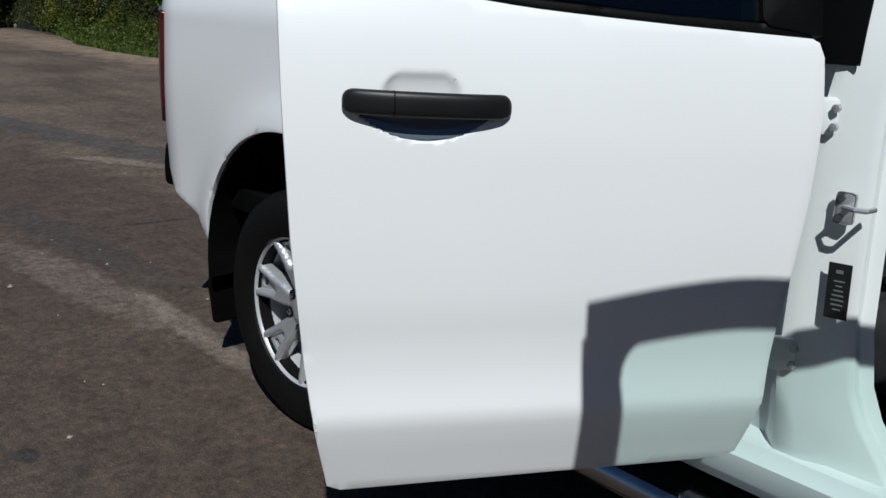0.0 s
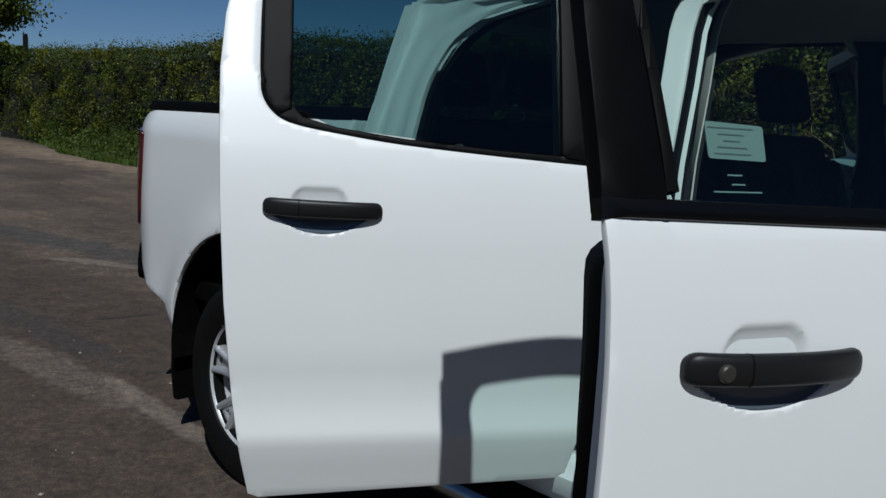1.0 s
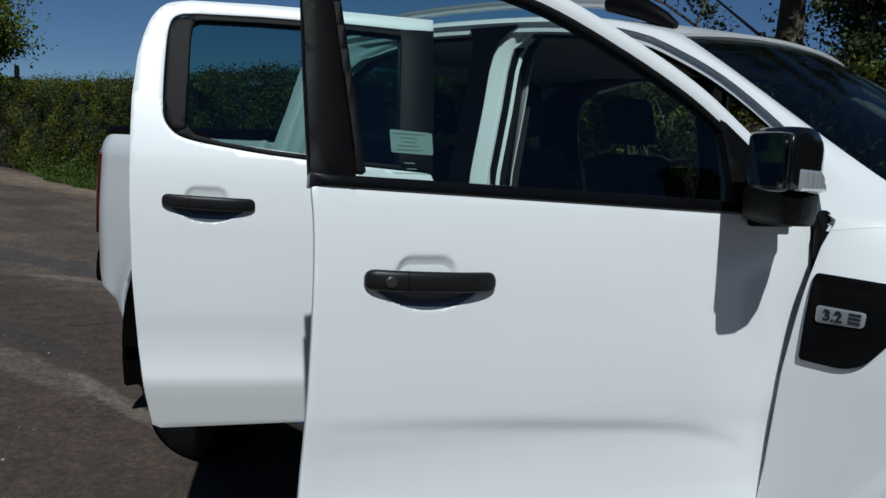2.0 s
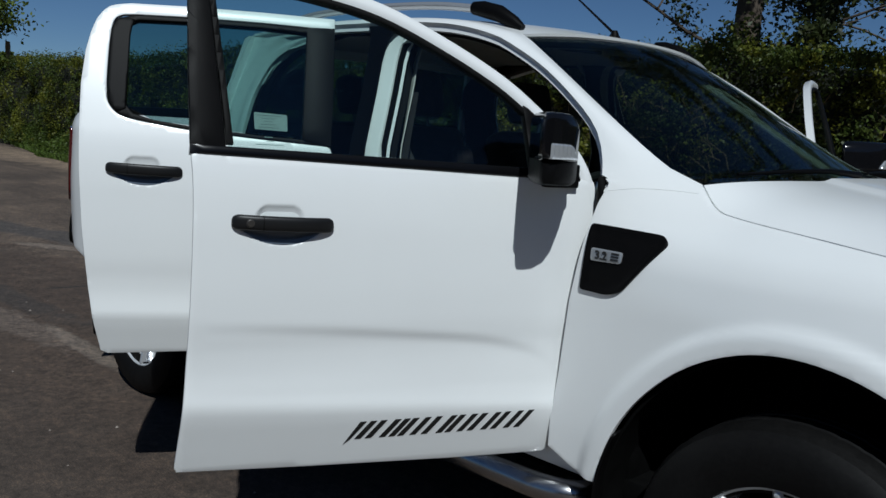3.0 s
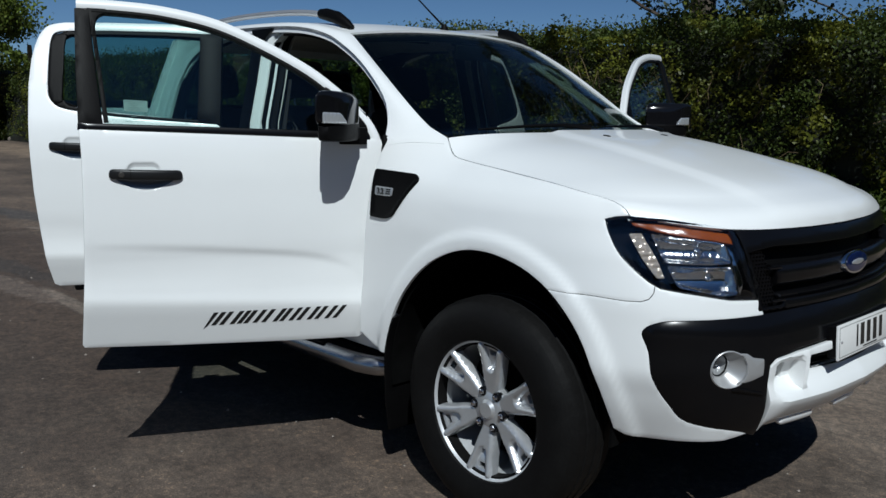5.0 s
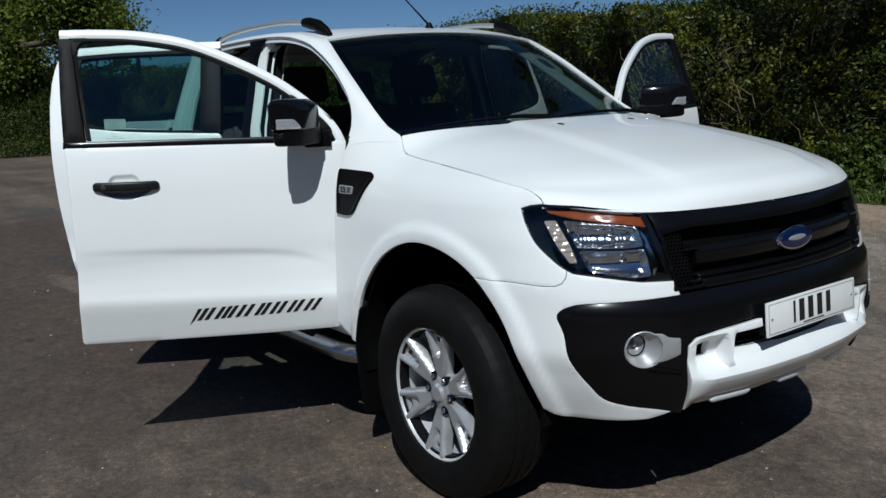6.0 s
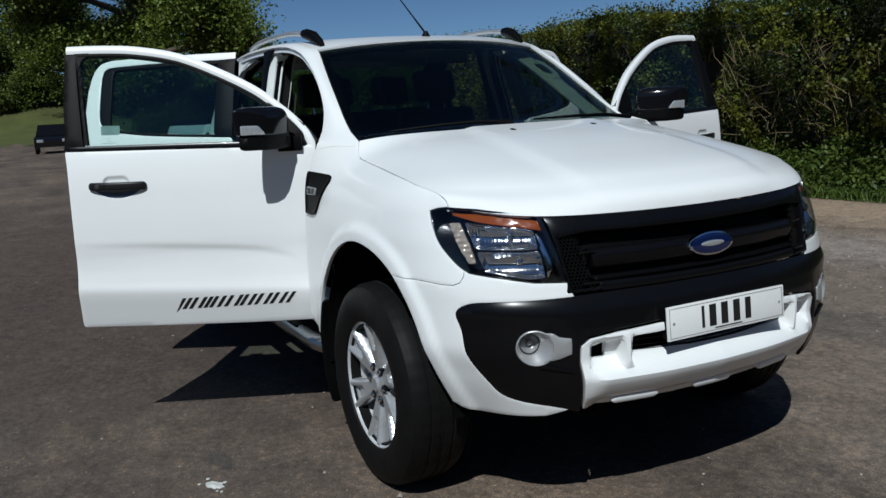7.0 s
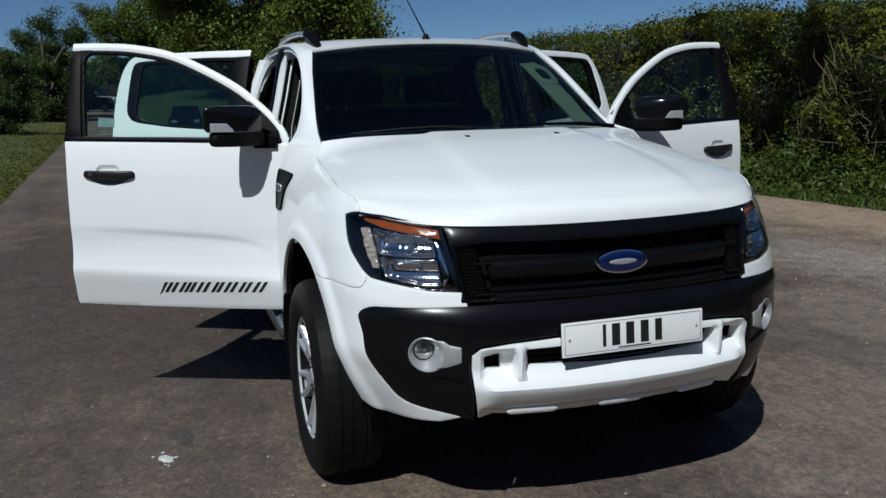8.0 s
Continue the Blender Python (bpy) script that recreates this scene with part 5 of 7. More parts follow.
def cab_back():
    ys = np.linspace(-0.86, 0.86, 15)
    zs = (0.50, 0.80, 1.05, 1.28)
    rows = [[(-2.655, y, z) for y in ys] for z in zs]
    v, f = loft(rows, 0.03, (-1.6, 0, 0.9))
    ob = part("cab_rear_wall", mesh_of("cab_rear_wall", v, f), PAINT, pickup)
    rows = [[(-2.650, y * 0.86, z) for y in ys] for z in (1.28, 1.32)]
    v, f = loft(rows, 0.03, (-1.6, 0, 0.9))
    part("rear_wall_rail", mesh_of("rear_wall_rail", v, f), PAINT, ob)
    rows = [[(-2.650 + (z - 1.31) * 0.1, y * 0.78, z) for y in ys] for z in (1.32, 1.5, 1.69)]
    v, f = loft(rows, 0.005, (-1.6, 0, 0.9))
    part("rear_window", mesh_of("rear_window", v, f), DARKGLASS, ob, "dark rear window")
    rows = [[(-2.612, y * 0.77, z) for y in ys] for z in (1.69, 1.755)]
    v, f = loft(rows, 0.02, (-1.6, 0, 0.9))
    part("rear_wall_header", mesh_of("rear_wall_header", v, f), PAINT, ob)
    for side in (-1, 1):
        rows = [[(-2.648 + (z - 1.31) * 0.1, side * a, z) for a in (0.655, half_width(z) - 0.02)] for z in (1.28, 1.4, 1.55, 1.69, 1.74)]
        v, f = loft(rows, 0.02, (-1.6, 0, 0.9))
        part("rear_wall_corner", mesh_of("rear_wall_corner", v, f), PAINT, ob)
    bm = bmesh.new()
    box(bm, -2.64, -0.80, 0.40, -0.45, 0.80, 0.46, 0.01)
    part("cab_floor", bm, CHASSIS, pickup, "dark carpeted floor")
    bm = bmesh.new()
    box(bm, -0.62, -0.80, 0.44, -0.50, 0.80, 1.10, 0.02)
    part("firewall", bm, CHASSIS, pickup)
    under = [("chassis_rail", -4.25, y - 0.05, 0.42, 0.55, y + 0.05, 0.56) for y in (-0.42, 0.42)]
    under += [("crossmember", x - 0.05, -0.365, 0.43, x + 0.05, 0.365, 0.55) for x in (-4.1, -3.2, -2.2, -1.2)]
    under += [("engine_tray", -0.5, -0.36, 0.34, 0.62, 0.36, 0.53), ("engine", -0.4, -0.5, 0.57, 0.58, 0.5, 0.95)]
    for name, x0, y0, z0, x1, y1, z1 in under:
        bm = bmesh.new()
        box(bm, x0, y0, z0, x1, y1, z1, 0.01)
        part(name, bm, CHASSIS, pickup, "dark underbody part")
    for x in (0.0, -3.22):
        v, f = tube([(x, -0.75, 0.385), (x, 0.75, 0.385)], 0.05, 12)
        part("axle", mesh_of("axle", v, f), CHASSIS, pickup)


cab_back()


# ---- doors: built by (distance from the hinge, z), then swung open ----
crease_height = hermite([-0.05, 0.0, 0.06, 0.16, 0.30, 0.45, 0.75, 1.05], [0.70, 0.735, 0.785, 0.825, 0.848, 0.862, 0.884, 0.900])


def door_surface(side, handle=None, crease=False):
    def fn(u, z):
        # on the front door the lower edge line falls towards the hinge
        drop = 0.067 - 0.06 * min(1.0, max(0.0, u)) if crease else 0.0
        w = half_width(z + drop * min(1.0, max(0.0, (0.80 - z) / 0.08))) - 0.92
        if crease and 0.65 < z < 0.93:
            t = (crease_height(u) - z) / 0.032
            t = min(1.0, max(0.0, t + 0.5))
            low = min(1.0, max(0.0, (z - 0.66) / 0.22))
            w -= 0.0060 * t * t * (3 - 2 * t) * low * low * (3 - 2 * low) * min(1.0, max(0.0, (u + 0.02) / 0.2)) * min(1.0, max(0.25, (1.10 - u) / 0.5))
        if handle:
            hu, hz = handle
            # a scoop above the grip that leans inward, a cup below it
            a, b = abs(u - hu - 0.008), z - hz
            if b > 0:
                top = 0.046 - 0.022 * max(0.0, (a - 0.028) / 0.030) ** 2
                t = min(1.0, max(0.0, (top - b) / 0.046))
                e = min(1.0, max(0.0, (0.062 - a) / 0.017))
                k = min(1.0, t / 0.16)
                w -= 0.013 * (1 - (1 - t) ** 2) * k * e * e * (3 - 2 * e)
            else:
                low = 0.0545 * (1 - (abs(u - hu) / 0.119) ** 2)
                t = min(1.0, max(0.0, (low + b) / 0.011))
                w -= 0.019 * t * t * (3 - 2 * t)
        return (-u, side * w, z)
    return fn


def grip_section(side, fn, hu, hz, s, grow=0.0):
    """One ring of the grip; s runs from -1 at the key end to 1."""
    end = max(0.0, (abs(s) - 0.84) / 0.16)
    r = (1 - min(1.0, end) ** 2.4) ** (1 / 2.4)
    u = hu - 0.121 * s
    bow = 0.006 + 0.018 * (1 - abs(s) ** 2.6)
    w = fn(u, hz)[1]
    zc = hz + 0.001 - 0.003 * s - 0.004 * (1 - r)
    ring = []
    for a in np.linspace(0, 2 * math.pi, 25):
        cz, cy = math.cos(a), math.sin(a)
        cz = math.copysign(abs(cz) ** 0.75, cz)
        cy = math.copysign(abs(cy) ** 0.75, cy)
        ring.append((-u, w + side * (bow + (0.0095 * (0.35 + 0.65 * r) + grow) * cy - 0.003), zc + (0.0178 * (0.25 + 0.75 * r) + grow) * cz))
    return ring


def capsule(side, fn, hu, hz):
    """The rounded pull grip, standing out from the door."""
    n = 34
    rows = [grip_section(side, fn, hu, hz, -0.9995 * math.cos(math.pi * i / n)) for i in range(n + 1)]
    v, f = loft(rows)
    c = len(rows[0])
    f += [tuple(range(c)), tuple(n * c + i for i in range(c))]
    return mesh_of("grip", v, f, 50)


def door_handle(door, side, fn, hu, hz, lock):
    part("door_handle", capsule(side, fn, hu, hz), HANDLE, door, "black pull handle")
    # the cup's dark tone is painted shade; the hollow is body white
    cup = [(hu + 0.113 * math.cos(a), hz - 0.004 - 0.0455 * math.sin(a) ** 1.2) for a in np.linspace(0, math.pi, 40)]
    part("handle_cup", patch("handle_cup", cup, fn, 0.003, 0.006, out=(0, side, 0), lift=-0.0015, rim=0.0, bulge=lambda d, u, z: -0.003 * min(1.0, d / 0.014)), CUP, door, "white hollow behind the handle, its shade put into the colour")
    rows = [grip_section(side, fn, hu, hz, s, 0.0004) for s in (-0.425, -0.407)]
    v, f = loft(rows)
    part("handle_joint", mesh_of("handle_joint", v, f, 50), SEAL, door)
    if lock:
        v, f = lathe([(0.0005, 0.005), (0.0075, 0.005), (0.0095, 0.0035), (0.0105, 0.0), (0.0005, 0.0)], 24)
        part("door_lock", mesh_of("door_lock", v, f), LOCK, door, "dark key lock", pose(-(hu + 0.080), fn(hu + 0.08, hz)[1] + side * 0.0225, hz + 0.002, 0, 0, 0 if side > 0 else 180))


def front_door(side, degrees_open):
    hu, hz = 0.793, 1.146
    fn = door_surface(side, (hu, hz), True)
    plain, creased = door_surface(side), door_surface(side, None, True)
    m = pose(-0.685, -0.90 if side < 0 else 0.845, 0, 0, 0, -side * degrees_open)
    out = (0, side, 0)
    skin = [(-0.066, 1.245), (-0.066, 1.08), (-0.058, 0.85), (-0.030, 0.65), (-0.006, 0.512), (0.020, 0.494), (0.30, 0.498), (0.70, 0.511), (1.022, 0.525), (1.028, 0.537), (1.018, 0.65), (1.011, 0.75), (1.006, 0.85), (1.0025, 0.95), (1.0000, 1.06), (0.9990, 1.16), (0.9995, 1.22), (1.0012, 1.26), (1.0040, 1.292), (1.0030, 1.303), (0.996, 1.306), (0.45, 1.290), (-0.02, 1.277), (-0.060, 1.272)]
    door = part("front_door", patch("front_door", skin, fn, 0.006, 0.018, fine=[(0.46, 0.83, 0.50, 0.10, 0.009), (0.47, 0.677, 0.52, 0.050, 0.008), (hu, hz, 0.14, 0.072, 0.0042)], out=out), PAINT, pickup, "open white front door", m)
    # inner shell and dark lining
    shell = rounded([(0.02, 1.27), (0.02, 0.53), (0.99, 0.555), (0.975, 1.28)], 0.04)
    part("door_shell", patch("door_shell", shell, plain, 0.036, 0.08, lift=-0.008, out=out, rim=0.01), JAMB, door, "white inner door shell")
    band = rounded([(0.05, 1.27), (0.045, 0.57), (0.985, 0.595), (0.972, 1.28)], 0.05)
    part("shell_seal", patch("shell_seal", band, plain, 0.036, 0.08, lift=-0.044, out=out, rim=0.006), SEAL, door, "black door seal")
    inner = rounded([(0.06, 1.02), (0.055, 0.58), (0.985, 0.60), (0.975, 0.80), (0.955, 1.05)], 0.04)
    part("inner_panel", patch("inner_panel", inner, plain, 0.030, 0.08, lift=-0.080, out=out, rim=0.006), JAMB, door, "white inner door panel")
    lining = rounded([(0.07, 1.29), (0.06, 0.66), (0.90, 0.67), (0.945, 1.0), (0.945, 1.30)], 0.06)
    part("door_lining", patch("door_lining", lining, plain, 0.05, 0.08, lift=-0.081, out=out, rim=0.012), TRIM, door, "dark door lining")
    arm = rounded([(0.2, 1.06), (0.2, 0.98), (0.85, 0.98), (0.85, 1.06)], 0.03)
    part("armrest", patch("armrest", arm, plain, 0.05, 0.08, lift=-0.125, out=out, rim=0.012), TRIM, door)
    # window frame: white arch, black seal, black rear upright, belt strip
    arch_line = smooth_line([(-0.066, 1.235), (-0.055, 1.285), (-0.026, 1.345), (0.022, 1.402), (0.085, 1.459), (0.19, 1.540), (0.345, 1.625), (0.52, 1.700), (0.70, 1.738), (0.85, 1.750), (1.000, 1.752)], 5)

    def inset(line, d):
        res = []
        for i, p in enumerate(line):
            a, b = Vector(line[max(i - 1, 0)]), Vector(line[min(i + 1, len(line) - 1)])
            t = (b - a).normalized()
            res.append((p[0] + t.y * d, p[1] - t.x * d))
        return res
    a1, a2 = inset(arch_line, 0.034), inset(arch_line, 0.048)
    part("window_frame", strip("window_frame", arch_line, a1, plain, 0.030, out), PAINT, door, "white window frame")
    s_out, s_in = [p for p, q in zip(a1, a2) if p[0] < 0.965], [q for p, q in zip(a1, a2) if p[0] < 0.965]
    part("window_seal", strip("window_seal", s_out, s_in, plain, 0.024, out, lift=-0.003, crown=0.003), SEAL, door)
    up = [(1.005, 1.308), (1.008, 1.50), (1.006, 1.716), (0.960, 1.712), (0.943, 1.5), (0.925, 1.306)]
    part("window_upright", patch("window_upright", up, plain, 0.022, 0.04, out=out, rim=0.003, lift=-0.001), BLACK, door, "black rear window upright")
    part("upright_seal", patch("upright_seal", [(0.959, 1.707), (0.946, 1.704), (0.908, 1.33), (0.924, 1.33)], plain, 0.02, 0.04, out=out, lift=-0.004), SEAL, door)
    corner = [(0.968, 1.740), (0.964, 1.63)] + [(0.904 + 0.036 * math.cos(a), 1.668 + 0.036 * math.sin(a)) for a in np.linspace(0, math.pi / 2, 9)] + [(0.900, 1.740)]
    part("corner_seal", patch("corner_seal", corner, plain, 0.02, 0.02, out=out, lift=-0.005, rim=0.002), SEAL, door)
    belt = [(1.008, 1.301), (1.006, 1.323), (0.5, 1.312), (0.0, 1.299), (-0.02, 1.271), (0.45, 1.285)]
    part("belt_strip", patch("belt_strip", belt, plain, 0.02, 0.03, out=out, lift=0.005, rim=0.006), SATIN, door, "black belt moulding")
    sail = [(-0.010, 1.292), (-0.012, 1.365), (0.055, 1.425), (0.145, 1.482), (0.130, 1.294)]
    part("mirror_sail", patch("mirror_sail", sail, plain, 0.02, 0.03, out=out, lift=-0.002), BLACK, door)
    pane = [p for p in inset(arch_line, 0.042) if 0.10 < p[0] < 0.945]
    pane = [(0.125, 1.288)] + [p for p in pane if p[1] > 1.44] + [(0.952, 1.705), (0.918, 1.31)]
    part("door_glass", patch("door_glass", pane, plain, 0.004, 0.025, out=out, lift=-0.012, rim=0), GLASS, door, "tinted door glass")
    door_handle(door, side, plain, hu, hz, True)
    # exterior mirror
    mirror(door, side, plain)
    # plain slanted bars in place of the lettering along the sill
    u = 0.596
    for w, count in ((0.094, 3), (0.026, 1), (0.058, 2), (0.074, 2), (0.060, 2), (0.070, 2), (0.068, 2), (0.074, 2)):
        for k in range(count):
            v0 = u - k * (w - 0.010) / count
            s0, s1, tail = -0.018, 0.020, 0.014 if w == 0.094 and k == 0 else 0.0
            bar = [(v0 - s0, 0.586 - tail), (v0 - 0.0165 - s0, 0.586), (v0 - 0.0165 - s1, 0.637), (v0 - s1, 0.637)]
            part("decal_bar", patch("decal_bar", bar, creased, 0.0015, 0.02, out=out, lift=0.0012, rim=0), INK, door, "plain black decal bar")
        u -= w
    if side < 0:
        stickers(door, side, plain, out)
    return door


def stickers(door, side, fn, out):
    s = rounded([(0.858, 1.409), (0.779, 1.406), (0.779, 1.367), (0.857, 1.369)], 0.004)
    part("window_sticker", patch("window_sticker", s, fn, 0.001, 0.05, out=out, lift=-0.0185, rim=0), PAPER, door, "pale window sticker")
    for i, (w, z) in enumerate(((0.062, 1.403), (0.035, 1.396), (0.022, 1.389), (0.04, 1.382), (0.050, 1.375))):
        b = [(0.824 + w / 2, z), (0.824 - w / 2, z - 0.0005), (0.824 - w / 2, z - 0.0018), (0.824 + w / 2, z - 0.0013)]
        part("sticker_bar", patch("sticker_bar", b, fn, 0.0005, 0.05, out=out, lift=-0.0178, rim=0), BADGEINK, door)
    for i, (u0, u1, z) in enumerate(((0.835, 0.815, 1.352), (0.83, 0.812, 1.342), (0.855, 0.790, 1.334))):
        b = [(u0, z), (u1, z), (u1, z - 0.0016), (u0, z - 0.0016)]
        part("etched_bar", patch("etched_bar", b, fn, 0.0005, 0.05, out=out, lift=-0.0175, rim=0), PAPER, door)


def mirror(door, side, fn):
    """Housing swept back from a short foot: gloss cap, grained lower shell, glass facing rearward, indicator on the outer end."""
    def fore(n):
        return 0.040 + 0.62 * (n - 0.06) + 0.075 * max(0.0, (n - 0.185) / 0.05) ** 2

    def aft(n):
        return 0.187 + 0.32 * (n - 0.06)

    def shell(name, stations, z0, z1, mat, corner, label, parent=door):
        rows = []
        for n, s in stations:
            u0, u1 = fore(n), aft(n)
            uc, zc = (u0 + u1) / 2 + 0.012 * (1 - s), (z0 + z1) / 2
            hw, hh = (u1 - u0) / 2 * s, (z1 - z0) / 2 * (0.25 + 0.75 * s)
            line = rounded([(uc - hw, zc - hh, corner[0] * s), (uc + hw, zc - hh, corner[1] * s), (uc + hw, zc + hh, corner[2] * s), (uc - hw, zc + hh, corner[3] * s)], 0.02, 6)
            rows.append([(-u, side * n, z) for u, z in line])
        v, f = loft([r + [r[0]] for r in rows])
        c = len(rows[0]) + 1
        f += [tuple(range(c - 1)), tuple((len(rows) - 1) * c + i for i in range(c - 1))]
        return part(name, mesh_of(name, v, f, 50), mat, parent, label)
    outer = ((0.050, 0.75), (0.060, 0.92), (0.080, 0.99), (0.13, 1.0), (0.18, 1.0), (0.208, 0.97), (0.223, 0.90), (0.232, 0.78), (0.236, 0.55))
    shell("mirror_housing", outer, 1.330, 1.447, GLOSS, (0.006, 0.006, 0.022, 0.055), "gloss black mirror housing")
    shell("mirror_base", ((0.046, 0.80), (0.060, 0.95), (0.13, 1.0), (0.175, 0.97), (0.200, 0.90), (0.214, 0.78), (0.220, 0.55)), 1.270, 1.334, BLACK, (0.022, 0.02, 0.004, 0.004), "black lower mirror shell")
    bm = bmesh.new()
    box(bm, -0.105, -0.025, 1.254, 0.000, 0.010, 1.318, 0.006, 2)
    box(bm, -0.120, -0.01, 1.275, -0.045, 0.075, 1.325, 0.014, 3)
    for v in bm.verts:
        v.co.y *= side
    part("mirror_foot", bm, BLACK, door, "black mirror foot")
    # mirror glass on the rear face
    line = rounded([(0.080, 1.340), (0.212, 1.342), (0.210, 1.430), (0.080, 1.434)], 0.02)
    rows = [[(-aft(n) - d, side * n, z) for n, z in line] for d in (0.0025, -0.006)]
    v = [p for r in rows for p in r]
    k = len(line)
    f = [tuple(range(k)), tuple(k + i for i in reversed(range(k)))] + [(i, (i + 1) % k, k + (i + 1) % k, k + i) for i in range(k)]
    part("mirror_glass", mesh_of("mirror_glass", v, f), MIRROR, door, "mirror glass")
    # indicator lens on the outer end
    lens = rounded([(0.226, 1.374), (0.226, 1.335), (0.122, 1.335), (0.132, 1.352), (0.150, 1.372)], 0.006)

    def end(u, z):
        n = 0.185 + 0.053 * math.sqrt(max(0.0, u - 0.112) / 0.115)
        return (-u, side * min(n, 0.2375 - 0.010 * max(0.0, (u - 0.20) / 0.026) ** 2), z)
    part("mirror_indicator", patch("mirror_indicator", lens, end, 0.02, 0.005, out=(0, side, 0), rim=0.004, bulge=lambda d, u, z: 0.0012 * math.sin(u * 450)), CLEAR, door, "clear silver indicator lens")


def rear_door(side, degrees_open):
    hu, hz = 0.672, 1.197
    fn = door_surface(side, (hu, hz))
    plain = door_surface(side)
    out = (0, side, 0)
    m = pose(-1.643, -0.92 if side < 0 else 0.875, 0, 0, 0, -side * degrees_open)
    skin = [(0.075, 1.305), (0.063, 1.299), (0.054, 1.277), (0.049, 1.19), (0.053, 1.06), (0.066, 0.906), (0.078, 0.70), (0.095, 0.594), (0.12, 0.580), (0.40, 0.572), (0.79, 0.560), (0.812, 0.571), (0.828, 0.66), (0.848, 0.80), (0.866, 1.0), (0.876, 1.2), (0.880, 1.345)]
    skin += [(0.882, 1.47), (0.874, 1.58)] + smooth_line([(0.862, 1.64), (0.842, 1.695), (0.805, 1.735), (0.74, 1.750)], 5) + [(0.55, 1.756), (0.30, 1.758), (0.050, 1.756), (0.050, 1.716), (0.30, 1.720), (0.55, 1.718), (0.72, 1.712)]
    skin += smooth_line([(0.76, 1.708), (0.785, 1.695), (0.797, 1.66), (0.802, 1.58), (0.802, 1.46), (0.794, 1.412), (0.765, 1.378), (0.72, 1.362), (0.645, 1.350), (0.508, 1.333), (0.30, 1.318)], 4)
    door = part("rear_door", patch("rear_door", skin, fn, 0.010, 0.016, fine=[(0.46, 0.705, 0.42, 0.025, 0.007), (hu, hz, 0.14, 0.072, 0.0048), (0.77, 1.40, 0.11, 0.07, 0.009)], out=out), PAINT, pickup, "open white rear door", m)
    shell = rounded([(0.066, 1.316), (0.09, 0.62), (0.80, 0.605), (0.86, 1.33)], 0.04)
    part("door_shell", patch("door_shell", shell, plain, 0.085, 0.08, lift=-0.012, out=out, rim=0.006), JAMB, door, "white inner door shell")
    lining = rounded([(0.12, 1.30), (0.13, 0.68), (0.74, 0.67), (0.80, 1.33)], 0.06)
    part("door_lining", patch("door_lining", lining, plain, 0.035, 0.08, lift=-0.098, out=out, rim=0.012), TRIM, door, "dark door lining")
    # black surround of the window
    ring = [(0.075, 1.304), (0.052, 1.716), (0.30, 1.720), (0.55, 1.718), (0.72, 1.712), (0.785, 1.695), (0.802, 1.64), (0.802, 1.46), (0.794, 1.412), (0.765, 1.378), (0.72, 1.362), (0.645, 1.350), (0.508, 1.333), (0.30, 1.318)]
    hole = [(0.155, 1.326), (0.150, 1.697), (0.30, 1.702), (0.55, 1.700), (0.715, 1.694), (0.742, 1.680), (0.745, 1.60), (0.745, 1.415), (0.715, 1.381), (0.645, 1.363), (0.508, 1.347), (0.30, 1.332)]
    part("window_surround", patch("window_surround", ring, plain, 0.022, 0.012, holes=[hole], out=out, lift=-0.002, rim=0.003, angle=70), BLACK, door, "black window surround")
    up = [(0.060, 1.308), (0.055, 1.400), (0.050, 1.722), (0.148, 1.718), (0.160, 1.330), (0.150, 1.320)]
    part("window_upright", patch("window_upright", up, plain, 0.060, 0.04, out=out, lift=0.002, rim=0.003), BLACK, door, "black front window upright")
    part("quarter_panel", patch("quarter_panel", [(0.738, 1.395), (0.737, 1.640), (0.733, 1.672), (0.724, 1.694), (0.750, 1.700), (0.784, 1.690), (0.798, 1.66), (0.799, 1.47), (0.790, 1.41), (0.765, 1.382)], plain, 0.006, 0.014, out=out, lift=0.0015, angle=70), BLACK, door, "black corner panel behind the glass")
    def pane(u, z):
        low, high = plain(u, 1.33)[1], plain(u, 1.70)[1]
        return (-u, low + (high - low) * (z - 1.33) / 0.37, z)
    part("door_glass", patch("door_glass", [(0.15, 1.33), (0.145, 1.70), (0.55, 1.704), (0.75, 1.69), (0.75, 1.41), (0.65, 1.365), (0.3, 1.335)], pane, 0.004, 0.08, out=out, lift=-0.010, rim=0), DARKGLASS, door, "dark tinted door glass")
    door_handle(door, side, plain, hu, hz, False)
    return door


front_door(-1, 66.6)
front_door(1, 74.5)
rear_door(-1, 57.5)
rear_door(1, 59.5)


# ---- wheels ----
def tyre_mesh():
    prof = []
    half = [(0.236, 0.100), (0.244, 0.116), (0.262, 0.123), (0.300, 0.130), (0.335, 0.128), (0.356, 0.120), (0.372, 0.108), (0.381, 0.088)]
    tread = [(0.3850, 0.080), (0.3865, 0.050), (0.3830, 0.047), (0.3830, 0.041), (0.3875, 0.038), (0.388, 0.012), (0.3840, 0.010)]
    side_a = half + tread
    prof = side_a + [(r, -y) for r, y in reversed(side_a)]
    prof += [(0.225, -0.098), (0.225, 0.098)]
    n = 180
    verts, faces = lathe(prof, n)
    c = len(prof)
    # cut blocks into the shoulders and ribs
    for i in range(n):
        notch = i % 4 == 0
        for j, (r, y) in enumerate(prof):
            if notch and r > 0.379:
                a = 2 * math.pi * i / n
                verts[i * c + j] = ((r - 0.0016) * math.cos(a), y, (r - 0.0016) * math.sin(a))
            if 0.29 < r < 0.345 and (i // 6) % 4 == 0:
                a = 2 * math.pi * i / n
                verts[i * c + j] = (r * math.cos(a), y * 1.012, r * math.sin(a))
    return mesh_of("tyre", verts, faces, 28)


